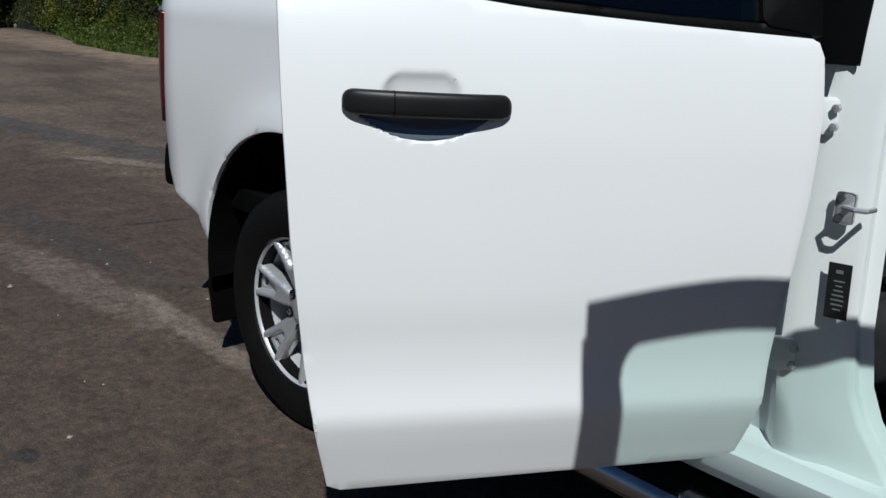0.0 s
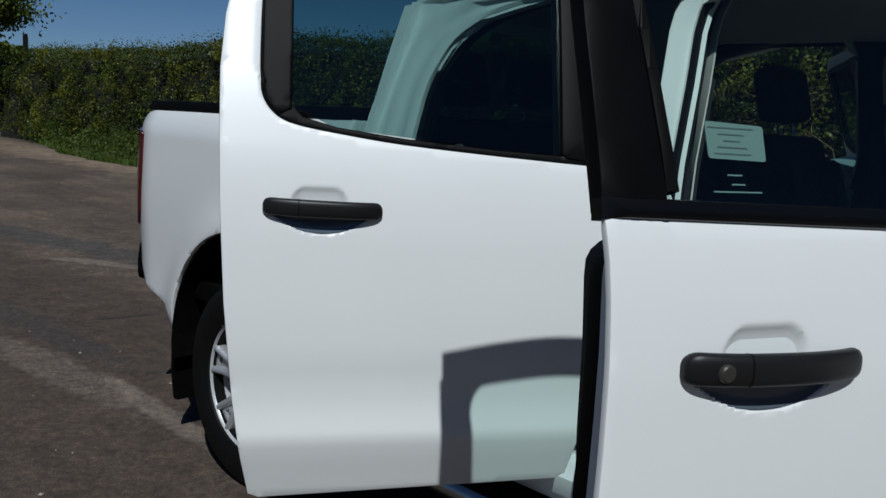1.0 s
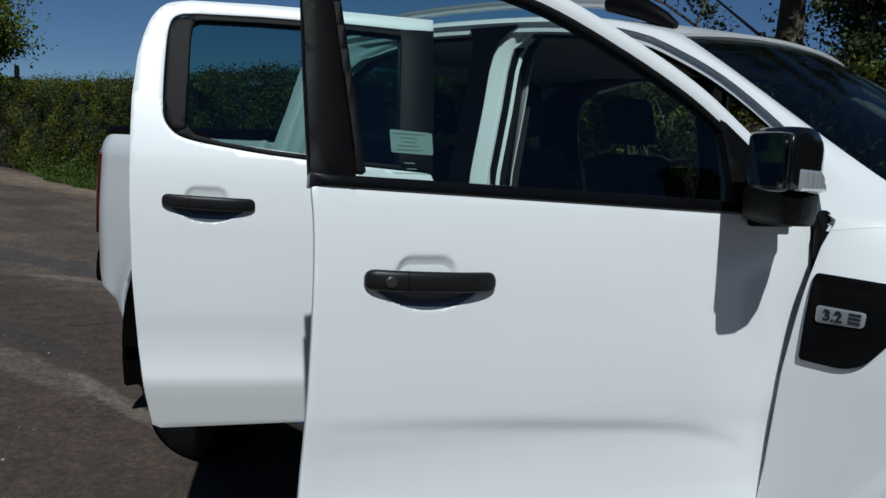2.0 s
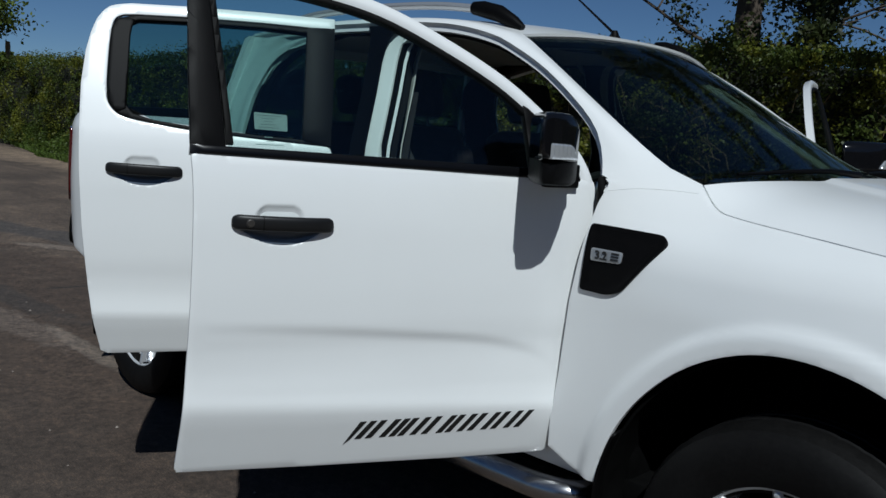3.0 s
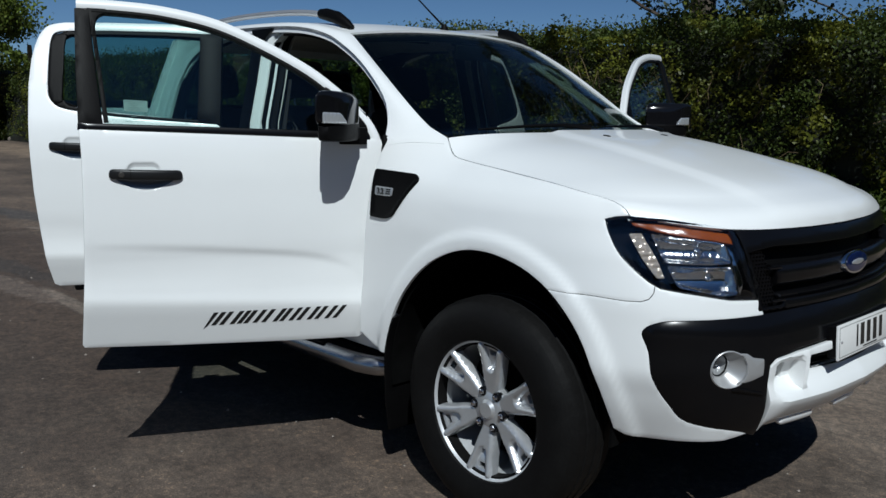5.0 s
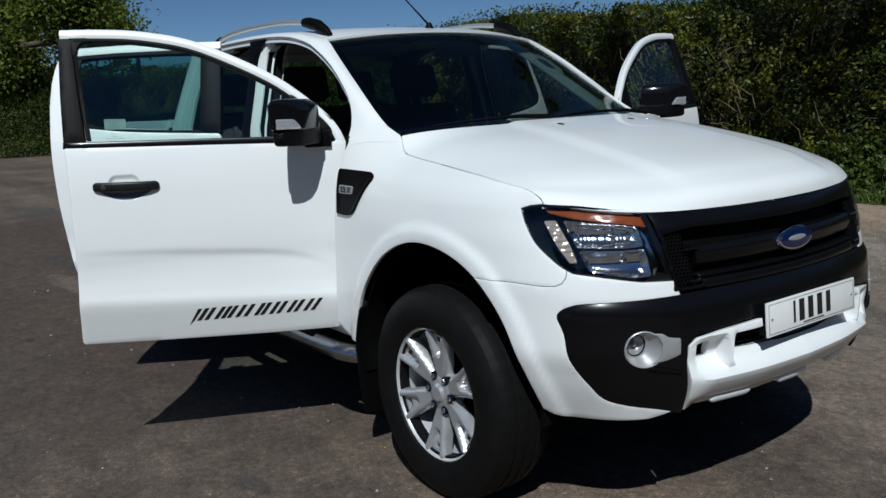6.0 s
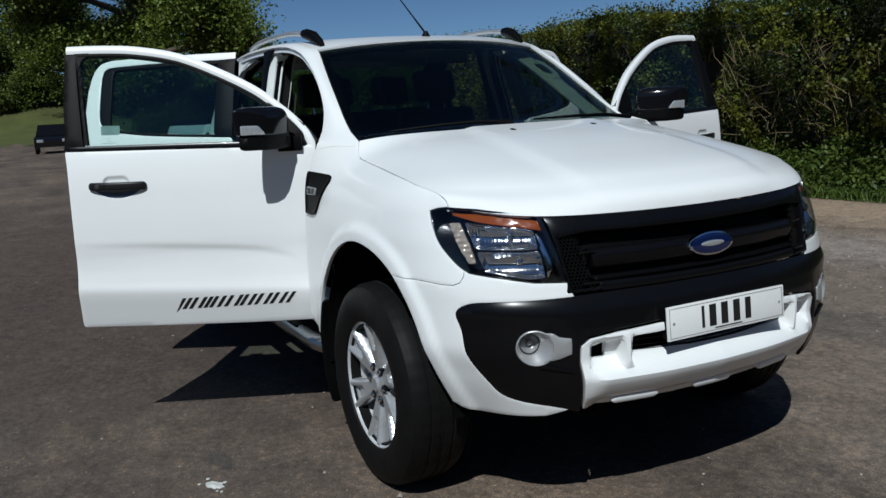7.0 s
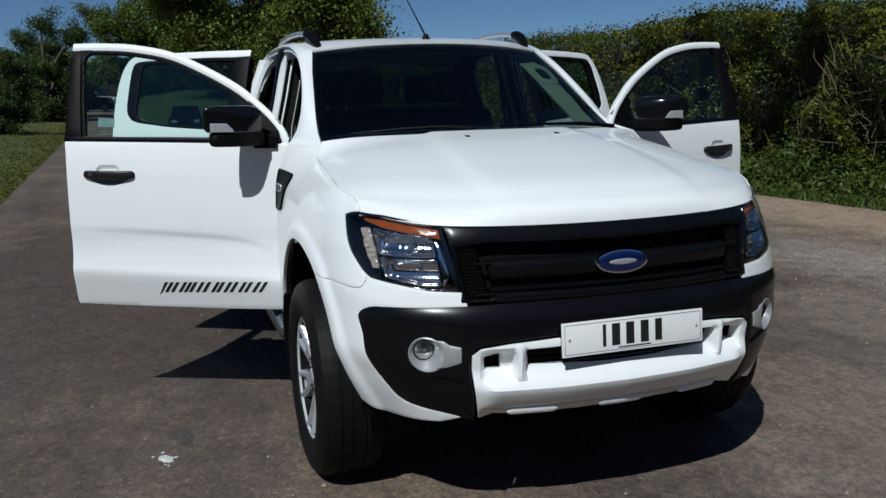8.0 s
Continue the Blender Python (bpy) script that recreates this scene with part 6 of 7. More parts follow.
def spoke_mesh():
    """One arm that forks in two towards the rim, drawn in the wheel's plane, with depth."""
    # outline by (across, outward)
    left = [(-0.019, 0.042), (-0.032, 0.088), (-0.040, 0.122), (-0.046, 0.165), (-0.059, 0.220), (-0.057, 0.233), (-0.037, 0.238), (-0.030, 0.222), (-0.016, 0.170), (-0.010, 0.150), (0.0, 0.146)]
    arm = left + [(-a, b) for a, b in reversed(left[:-1])]

    def fn(a, b):
        r = math.hypot(a, b)
        return (a, -0.020 + 0.034 * (r / 0.23) ** 1.5, b)

    def crown(d, a, b):
        k = min(1.0, d / 0.010)
        return 0.013 * k * k * (3 - 2 * k)
    return patch("spoke", arm, fn, 0.030, 0.005, out=(0, 1, 0), bulge=crown, rim=0.0, angle=50)


def web_mesh():
    """The sunken web between the two prongs of a spoke."""
    line = [(-0.016, 0.138), (0.016, 0.138), (0.034, 0.208), (0.039, 0.237), (-0.039, 0.237), (-0.034, 0.208)]
    hole = [(-0.013, 0.196), (0.013, 0.196), (0.017, 0.214), (-0.017, 0.214)]
    return patch("web", line, lambda a, b: (a, -0.026 + 0.034 * (math.hypot(a, b) / 0.23) ** 1.5 - 0.25 * max(0.0, 0.18 - b) ** 1.0, b), 0.022, 0.012, holes=[hole], out=(0, 1, 0), rim=0.002, angle=30)


TYRE, SPOKE, WEB = tyre_mesh(), spoke_mesh(), web_mesh()
RIM_V, RIM_F = lathe([(0.238, 0.098), (0.240, 0.107), (0.234, 0.110), (0.226, 0.103), (0.221, 0.085), (0.212, 0.02), (0.212, -0.085), (0.224, -0.10), (0.238, -0.10), (0.236, -0.09), (0.222, -0.07), (0.222, 0.06)], 72)
RIM = mesh_of("rim", [(1.035 * x, y, 1.035 * z) for x, y, z in RIM_V], RIM_F)
HUB_V, HUB_F = lathe([(0.0005, 0.012), (0.026, 0.012), (0.032, 0.006), (0.036, 0.002), (0.066, -0.003), (0.080, -0.014), (0.080, -0.05), (0.0005, -0.05)], 48)
HUB = mesh_of("hub", HUB_V, HUB_F)
NUT = mesh_of("nut", *lathe([(0.0005, 0.010), (0.006, 0.010), (0.0095, 0.006), (0.0105, -0.01), (0.0005, -0.01)], 6))
WELL = mesh_of("well", *lathe([(0.0005, 0.0015), (0.0150, 0.0015), (0.0165, 0.0), (0.0165, -0.020), (0.0005, -0.020)], 20))
DISC = mesh_of("disc", *lathe([(0.06, 0.0), (0.155, 0.0), (0.155, -0.028), (0.06, -0.028)], 48))
DRUM = mesh_of("drum", *lathe([(0.0005, -0.02), (0.19, -0.02), (0.20, -0.03), (0.20, -0.09), (0.0005, -0.09)], 40))
for me, mt in ((TYRE, RUBBER), (SPOKE, ALLOY), (WEB, ALLOY), (RIM, RIMPAINT), (HUB, ALLOY), (NUT, CHROME), (WELL, GLOSS), (DISC, CHASSIS), (DRUM, CHASSIS)):
    me.materials.append(mt)


def wheel(x, side, spin):
    m = pose(x, side * 0.811, 0.386) @ (pose(0, 0, 0) if side > 0 else pose(0, 0, 0, 0, 0, 180)) @ pose(0, 0, 0, 0, spin, 0)
    w = part("wheel", HUB, ALLOY, pickup, "six-spoke silver alloy wheel with black tyre", m @ pose(0, 0.084, 0))
    inv = pose(0, -0.084, 0)
    part("tyre", TYRE, RUBBER, w, "black road tyre", inv)
    part("rim", RIM, ALLOY, w, "silver rim", inv)
    for k in range(6):
        part("spoke", SPOKE, ALLOY, w, "", pose(0, 0, 0, 0, 60 * k, 0))
        part("spoke_web", WEB, ALLOY, w, "", pose(0, 0, 0, 0, 60 * k, 0))
        part("wheel_nut", NUT, CHROME, w, "", pose(0, 0, 0, 0, 60 * k + 30, 0) @ pose(0, 0.001, 0.064))
        part("nut_well", WELL, GLOSS, w, "", pose(0, 0, 0, 0, 60 * k + 30, 0) @ pose(0, 0.001, 0.064))
    part("brake_disc", DISC, CHASSIS, w, "dark brake disc", pose(0, -0.085, 0))
    part("brake_plate", DRUM, CHASSIS, w, "", pose(0, -0.10, 0))
    return w


wheel(-0.026, -1, -5)
wheel(-0.022, 1, 21)
wheel(-3.22, -1, 17)
wheel(-3.22, 1, 40)


def mud_flap(side, front):
    x = -0.540 if front else -3.775
    if front:
        line = rounded([(0.66, 0.63), (0.934, 0.63), (0.939, 0.48), (0.930, 0.30), (0.905, 0.16), (0.70, 0.16)], 0.02)
    else:
        line = rounded([(0.66, 0.60), (0.90, 0.60), (0.905, 0.30), (0.89, 0.16), (0.70, 0.16)], 0.02)

    def fn(a, b):
        if front and b > 0.42:
            return (ARCH[0] - math.sqrt(ARCH_R ** 2 - (b - ARCH[1]) ** 2) + 0.008, side * a, b)
        fall = max(0.0, 0.42 - b) if front else 0.6 - b
        return ((ARCH[0] - ARCH_R + 0.008 if front else x - 0.02 * math.sin(a * 9)) - (0.16 if front else 0.05) * fall ** 2, side * a, b)
    part("mud_flap", patch("mud_flap", line, fn, 0.006, 0.03, out=(1, 0, 0), rim=0.002), BLACK, pickup, "black rubber mud flap")


for s in (-1, 1):
    mud_flap(s, True)
    mud_flap(s, False)


def side_step(side):
    pts = smooth_line([(-0.595, 0.66, 0.384), (-0.605, 0.77, 0.384), (-0.645, 0.848, 0.383), (-0.72, 0.882, 0.382), (-0.86, 0.892, 0.381), (-1.5, 0.892, 0.378), (-2.4, 0.885, 0.374), (-2.58, 0.82, 0.376), (-2.62, 0.66, 0.38)], 6)
    v, f = tube([(x, side * y, z) for x, y, z in pts], 0.039, 20)
    ob = part("side_step", mesh_of("side_step", v, f), STEEL, pickup, "polished tubular side step")
    for x0 in (-1.15, -2.05):
        bm = bmesh.new()
        box(bm, x0 - 0.2, 0.866, 0.406, x0 + 0.2, 0.918, 0.420, 0.004)
        for vv in bm.verts:
            vv.co.y *= side
        part("step_pad", bm, BLACK, ob, "black tread pad")


for s in (-1, 1):
    side_step(s)


# ---- load bed ----
def bed_side(side):
    def fn(x, z):
        w = 0.915 + 0.012 * math.exp(-((z - 1.0) / 0.25) ** 2) - 0.05 * max(0, (0.62 - z) / 0.2) ** 2 - 0.03 * max(0, (z - 1.26) / 0.1) ** 2
        d = max(0.0, math.hypot(x - REAR_ARCH[0], z - REAR_ARCH[1]) - REAR_R)
        w += 0.024 * math.exp(-(d / 0.09) ** 2)
        k = max(0.0, (-3.95 - x) / 0.25)
        return (x, side * (w - 0.075 * k * k), z)
    arch_pts = [(x, z) for x, z in arc(REAR_ARCH, REAR_R, 5, 175, 64)]
    line = [(-2.675, 0.50), (-2.69, 0.47)] + arch_pts + [(-3.78, 0.50), (-3.83, 0.575), (-4.02, 0.622), (-4.12, 0.70), (-4.175, 0.80), (-4.185, 0.90), (-4.190, 1.20), (-4.15, 1.31), (-4.05, 1.365), (-2.675, 1.375)]
    ob = part("bed_side", patch("bed_side", line, fn, 0.014, 0.022), PAINT, pickup, "white load bed side")
    rows = []
    for i in range(25):
        a = radians(-6 + 192 * i / 24)
        rows.append([(REAR_ARCH[0] + (REAR_R - 0.004) * math.cos(a), side * y, max(0.32, REAR_ARCH[1] + (REAR_R - 0.004) * math.sin(a))) for y in (0.93, 0.86, 0.7, 0.5)])
    v, f = loft(rows, 0.008, (REAR_ARCH[0], 0, REAR_ARCH[1]))
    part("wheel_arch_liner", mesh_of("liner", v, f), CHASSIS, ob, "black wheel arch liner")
    # tail lamp wrapping the rear corner
    lamp = [(-4.050, 1.272), (-4.058, 1.10), (-4.085, 0.93), (-4.125, 0.870), (-4.225, 0.870), (-4.250, 0.95), (-4.252, 1.22), (-4.21, 1.285)]
    part("tail_lamp", patch("tail_lamp", rounded(lamp, 0.012), fn, 0.03, 0.03, lift=0.012, rim=0.008), RED, ob, "dark red tail lamp")
    clear = rounded([(-4.205, 1.13), (-4.205, 0.94), (-4.248, 0.95), (-4.250, 1.13)], 0.008)
    part("reversing_lens", patch("reversing_lens", clear, fn, 0.02, 0.02, lift=0.0145, rim=0.004), CLEAR, ob, "clear reversing lens")
    cap = [(-2.69, 1.372), (-2.69, 1.412), (-4.02, 1.404), (-4.07, 1.372), (-4.03, 1.364)]
    part("rail_cap", patch("rail_cap", cap, lambda x, z: (x, side * 0.885, z), 0.10, 0.08, out=(0, side, 0), rim=0.006), BLACK, ob, "black bed rail cap")
    return ob


for s in (-1, 1):
    bed_side(s)


def bed_rest():
    bm = bmesh.new()
    box(bm, -4.215, -0.80, 0.72, -4.16, 0.80, 1.365, 0.02, 3)
    part("tailgate", bm, PAINT, pickup, "white tailgate")
    bm = bmesh.new()
    box(bm, -4.15, -0.86, 0.62, -2.68, 0.86, 0.70, 0.01)
    part("bed_floor", bm, CHASSIS, pickup, "black bed liner")
    bm = bmesh.new()
    box(bm, -4.10, -0.82, 1.372, -2.70, 0.82, 1.385, 0.005)
    cover = part("bed_cover", bm, BLACK, pickup, "black ribbed bed cover")
    for k in range(22):
        bm = bmesh.new()
        x = -4.09 + 0.062 * k
        box(bm, x, -0.80, 1.384, x + 0.048, 0.80, 1.396, 0.005, 1)
        part("cover_slat", bm, SATIN, cover)
    # rear bumper with a wrap-round end
    def fn(a, z):
        y = a
        x = -4.36 + 0.15 * max(0, (abs(a) - 0.55) / 0.30) ** 2
        return (x + 0.02 * ((z - 0.66) / 0.1) ** 2, y, z)
    line = rounded([(-0.89, 0.80), (-0.88, 0.62), (-0.6, 0.53), (0.6, 0.53), (0.88, 0.62), (0.89, 0.80)], 0.03)
    part("rear_bumper", patch("rear_bumper", line, fn, 0.05, 0.05, out=(-1, 0, 0), rim=0.01), BLACK, pickup, "dark rear bumper")


bed_rest()


# ---- cabin ----
def cabin():
    rows = []
    prof = [(-0.62, 1.02), (-0.50, 1.20), (-0.46, 1.245), (-0.60, 1.255), (-0.80, 1.235), (-0.93, 1.19), (-0.97, 1.12), (-0.93, 1.00), (-0.85, 0.85), (-0.80, 0.70)]
    for y in np.linspace(-0.76, 0.76, 31):
        hood = 0.035 * math.exp(-((y + 0.36) / 0.17) ** 2)
        rows.append([(x + 0.10 * (1 - (y / 0.76) ** 2) * (i < 4), y, z + hood * (3 <= i <= 5) - 0.02 * (y / 0.76) ** 4) for i, (x, z) in enumerate(prof)])
    v, f = loft(rows, 0.01, (-0.6, 0, 0.9))
    part("dashboard", mesh_of("dashboard", v, f), TRIM, pickup, "dark grained dashboard")
    # steering wheel on the right-hand seat's side
    m = pose(-1.05, -0.36, 1.10, 0, 0, 0) @ pose(0, 0, 0, 0, -65, 0)
    ring = [(0.185 * math.cos(a), 0.185 * math.sin(a), 0) for a in np.linspace(0, 2 * math.pi, 41)]
    v, f = tube(ring, 0.016, 10, False)
    wheel_ob = part("steering_wheel", mesh_of("steering_wheel", v, f), TRIM, pickup, "black steering wheel", m)
    for a in (0, 180, 270):
        bm = bmesh.new()
        box(bm, 0.04, -0.018, -0.008, 0.18, 0.018, 0.008, 0.005)
        part("wheel_arm", bm, BRIGHT if a != 270 else TRIM, wheel_ob, "", pose(0, 0, -0.01, 0, 0, a - 90 + 90))
    bm = bmesh.new()
    box(bm, -0.06, -0.07, -0.03, 0.06, 0.07, 0.02, 0.02, 3)
    part("wheel_boss", bm, TRIM, wheel_ob)

    def seat(name, y, w, x):
        m = pose(x, y, 0.46)
        bm = bmesh.new()
        box(bm, -0.28, -w, 0.16, 0.26, w, 0.34, 0.06, 4)
        ob = part(name, bm, CLOTH, pickup, "charcoal cloth seat with orange panels", m)
        bm = bmesh.new()
        box(bm, -0.07, -w, 0.0, 0.07, w, 0.66, 0.06, 4)
        part("backrest", bm, CLOTH, ob, "", pose(-0.30, 0, 0.30, 0, -17, 0))
        for s in (-1, 1):
            bm = bmesh.new()
            box(bm, 0.045, s * w * 0.72 - 0.05, 0.06, 0.12, s * w * 0.72 + 0.05, 0.56, 0.04, 3)
            part("side_bolster", bm, CLOTH, ob, "", pose(-0.30, 0, 0.30, 0, -17, 0))
            bm = bmesh.new()
            box(bm, -0.085, s * w * 0.98 - 0.012, 0.10, -0.02, s * w * 0.98 + 0.014, 0.46, 0.01, 2)
            part("orange_panel", bm, ORANGE, ob, "orange seat trim", pose(-0.30, 0, 0.30, 0, -17, 0))
        for yy in ([0] if w < 0.4 else [-0.42, 0, 0.42]):
            bm = bmesh.new()
            box(bm, -0.045, yy - 0.13, 0.70, 0.055, yy + 0.13, 0.89, 0.045, 4)
            hd = part("headrest", bm, CLOTH, ob, "", pose(-0.30, 0, 0.30, 0, -14, 0))
            for s in (-1, 1):
                v, f = tube([(0, yy + s * 0.055, 0.62), (0, yy + s * 0.055, 0.72)], 0.006, 8)
                part("headrest_post", mesh_of("headrest_post", v, f), STEEL, ob, "", pose(-0.30, 0, 0.30, 0, -14, 0))
        bm = bmesh.new()
        box(bm, -0.24, -w * 0.85, -0.01, 0.20, w * 0.85, 0.17, 0.02)
        part("seat_base", bm, CHASSIS, ob)
        return ob
    seat("front_seat", -0.37, 0.25, -1.42)
    seat("front_seat", 0.37, 0.25, -1.42)
    seat("rear_bench", 0.0, 0.66, -2.22)
    bm = bmesh.new()
    box(bm, -1.70, -0.11, 0.45, -0.85, 0.11, 0.82, 0.04, 3)
    part("centre_console", bm, TRIM, pickup, "dark centre console")
    bm = bmesh.new()
    box(bm, -0.012, -0.12, -0.035, 0.012, 0.12, 0.035, 0.012, 3)
    part("rear_view_mirror", bm, TRIM, pickup, "black rear view mirror", pose(-1.02, 0, 1.655, 0, 12, 0))
    for s in (-1, 1):
        bm = bmesh.new()
        box(bm, -0.19, -0.20, -0.008, 0.0, 0.20, 0.008, 0.006)
        part("sun_visor", bm, TRIM, pickup, "dark sun visor", pose(-1.15, s * 0.36, 1.700, 0, 6, 0))
        # seat belt down the middle pillar
        rows = [[(-1.668 + dx, s * y, z) for dx in (-0.022, 0.022)] for y, z in ((0.60, 1.52), (0.635, 1.30), (0.65, 1.05), (0.65, 0.70), (0.64, 0.52))]
        v, f = loft(rows, 0.002, (-1.668, 0, 1.0))
        part("seat_belt", mesh_of("seat_belt", v, f), CLOTH, pickup, "dark seat belt")


cabin()


# ---- greenery ----
LEAF = leaf_material("hedge_leaf", (0.055, 0.078, 0.014), 0.45, drift=0.45)
FRESH = leaf_material("fresh_hedge_leaf", (0.118, 0.130, 0.015), 0.4, drift=0.35)
LEAF2 = leaf_material("weed_leaf", (0.066, 0.098, 0.016), 0.4, drift=0.35)
LEAF3 = leaf_material("tree_leaf", (0.105, 0.140, 0.020), 0.5, drift=0.4)
DARKLEAF = leaf_material("dark_tree_leaf", (0.040, 0.052, 0.016), 0.5)
MOWN = leaf_material("mown_grass_blade", (0.125, 0.150, 0.020), 0.35)
LAWN = material("mown_grass_ground", (0.058, 0.066, 0.013), rough=1.0, var=0.5, var_scale=0.6, fine_scale=25, bump=0.6, bump_scale=60)
FARLEAF = leaf_material("far_tree_leaf", (0.088, 0.118, 0.018), 0.25, drift=0.6)
DEEPLEAF = leaf_material("deep_green_tree_leaf", (0.052, 0.080, 0.018), 0.22, drift=0.4)
GRASS = leaf_material("grass_blade", (0.105, 0.160, 0.030), 0.45)
# near-black colour stands for deep shade inside the hedge and the woods
SHADE_CORE = material("near_black_shade_core", (0.010, 0.012, 0.006), rough=1.0, var=0.5, var_scale=4)
BARK = material("grey_brown_bark", (0.075, 0.058, 0.043), rough=0.95, var=0.4, var_scale=6, fine_scale=40, bump=0.8, bump_scale=60)
TWIG = material("pale_bare_twig", (0.17, 0.125, 0.065), rough=0.9, var=0.3, var_scale=20)
VERGE = material("rough_grass_soil", (0.075, 0.095, 0.028), rough=1.0, var=0.5, var_scale=3, fine_scale=40, bump=0.6, bump_scale=60)


def leaves(points, size, seed, up=0.3, long=1.5, spread=0.5):
    """One mesh of many small pointed leaves at the points, turned at random."""
    r = np.random.default_rng(seed)
    n = len(points)
    nrm = r.normal(size=(n, 3))
    nrm[:, 2] += up
    nrm /= np.linalg.norm(nrm, axis=1)[:, None]
    t = np.cross(nrm, r.normal(size=(n, 3)))
    t /= np.maximum(np.linalg.norm(t, axis=1), 1e-6)[:, None]
    b = np.cross(nrm, t)
    s = (size * (1 - spread / 2 + spread * r.random(n)))[:, None]
    p = np.asarray(points)
    bend = nrm * s * 0.18
    v = np.stack([p - t * s * long * 0.5, p + b * s * 0.42 + bend, p + t * s * long * 0.5, p - b * s * 0.42 + bend], 1).reshape(-1, 3)
    me = bpy.data.meshes.new("leaves")
    me.vertices.add(4 * n)
    me.vertices.foreach_set("co", v.ravel())
    me.loops.add(4 * n)
    me.loops.foreach_set("vertex_index", np.arange(4 * n))
    me.polygons.add(n)
    me.polygons.foreach_set("loop_start", np.arange(0, 4 * n, 4))
    me.update(calc_edges=True)
    return me


def lump(x, y, z, k=1.0):
    return noise.noise(Vector((x * k, y * k, z * k)))


def hedge_face(x):
    """y of the hedge's near face along x."""
    return 7.9 + 0.033 * max(min(x, 0.0), -45.0)


def hedge_top(x):
    return 2.55 + 0.16 * noise.noise(Vector((x * 0.35, 3.1, 0))) + 0.10 * noise.noise(Vector((x * 1.4, 7.7, 0))) + (0.25 if x < -12 else 0.25 * max(0, -x) / 12)


def hedge():
    r = np.random.default_rng(11)
    pts = []
    for x0, x1, n in ((-12, 9, 150000), (-30, -12, 70000), (-60, -30, 30000)):
        xs = r.uniform(x0, x1, n)
        us = r.random(n)
        for x, u in zip(xs, us):
            top, fy = hedge_top(x), hedge_face(x)
            if u < 0.70:
                z = r.uniform(0.15, top)
                d = abs(r.normal(0, 0.16))
                y = fy + d - 0.10
            else:
                z = top - abs(r.normal(0, 0.14)) + (0.25 * r.random() ** 6)
                y = fy + r.uniform(0, 1.6)
            w = 0.50 * lump(x, y * 0.6, z, 0.9) + 0.34 * lump(x + 9, y, z, 2.1)
            y += w * (1 if u < 0.7 else 0.3)
            z += 0.12 * lump(x, z, 5, 1.7)
            if lump(x + 40, y, z, 2.6) < -0.32 and u < 0.7:
                y += 0.25
            pts.append((x, y, z))
    pts = np.array(pts)
    grow = np.array([lump(x * 1.1 + 70, y, z * 1.1, 1.9) + 0.5 * lump(x, y + 30, z, 4.5) for x, y, z in pts])
    young = grow > 0.10
    ob = part("hedge", leaves(pts[~young], 0.038, 3), LEAF)
    fresh = pts[young].copy()
    fresh[:, 1] -= 0.07
    fresh[:, 2] += 0.03
    part("hedge_shoots", leaves(fresh, 0.042, 13, up=0.6), FRESH, ob, "fresh yellow green shoots")
    tagged(ob, "dense clipped green hedge along the lane", "hedge", kind="stuff")
    # near-black sheet among the leaves: blocks light, stands for the hedge's inner shade
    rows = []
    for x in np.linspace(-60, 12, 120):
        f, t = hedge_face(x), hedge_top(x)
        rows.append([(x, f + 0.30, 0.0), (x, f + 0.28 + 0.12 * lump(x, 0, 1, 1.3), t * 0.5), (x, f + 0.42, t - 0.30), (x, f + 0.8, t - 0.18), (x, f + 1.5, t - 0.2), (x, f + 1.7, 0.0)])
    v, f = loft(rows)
    core = part("hedge_shade_sheet", mesh_of("hedge_shade_sheet", v, f, 60), SHADE_CORE, ob, "near-black sheet standing for the shade inside the hedge")
    # bare pale twigs in the face
    vs, fs = [], []
    for k in range(170):
        # most of them stand in one thin, half-dead stretch
        x = r.normal(-5.3, 0.9) if k < 120 else r.uniform(-12, 3)
        z = r.uniform(0.5, 1.9)
        y = hedge_face(x) - 0.16 + 0.42 * lump(x, (hedge_face(x)) * 0.6, z, 0.9)
        d = Vector((r.normal(0, 0.55), r.normal(-0.12, 0.2), abs(r.normal(0.7, 0.5)))).normalized()
        ln = r.uniform(0.15, 0.55)
        p = Vector((x, y, z))
        line = [p, p + d * ln * 0.5 + Vector((r.normal(0, 0.04), 0, r.normal(0, 0.03))), p + d * ln + Vector((r.normal(0, 0.08), 0, -0.05 * ln))]
        v, f = tube(line, [0.005, 0.004, 0.002], 5)
        o = len(vs)
        vs += v
        fs += [tuple(i + o for i in q) for q in f]
    tw = part("hedge_twigs", mesh_of("hedge_twigs", vs, fs, 60, False), TWIG, ob, "pale bare twigs")


hedge()


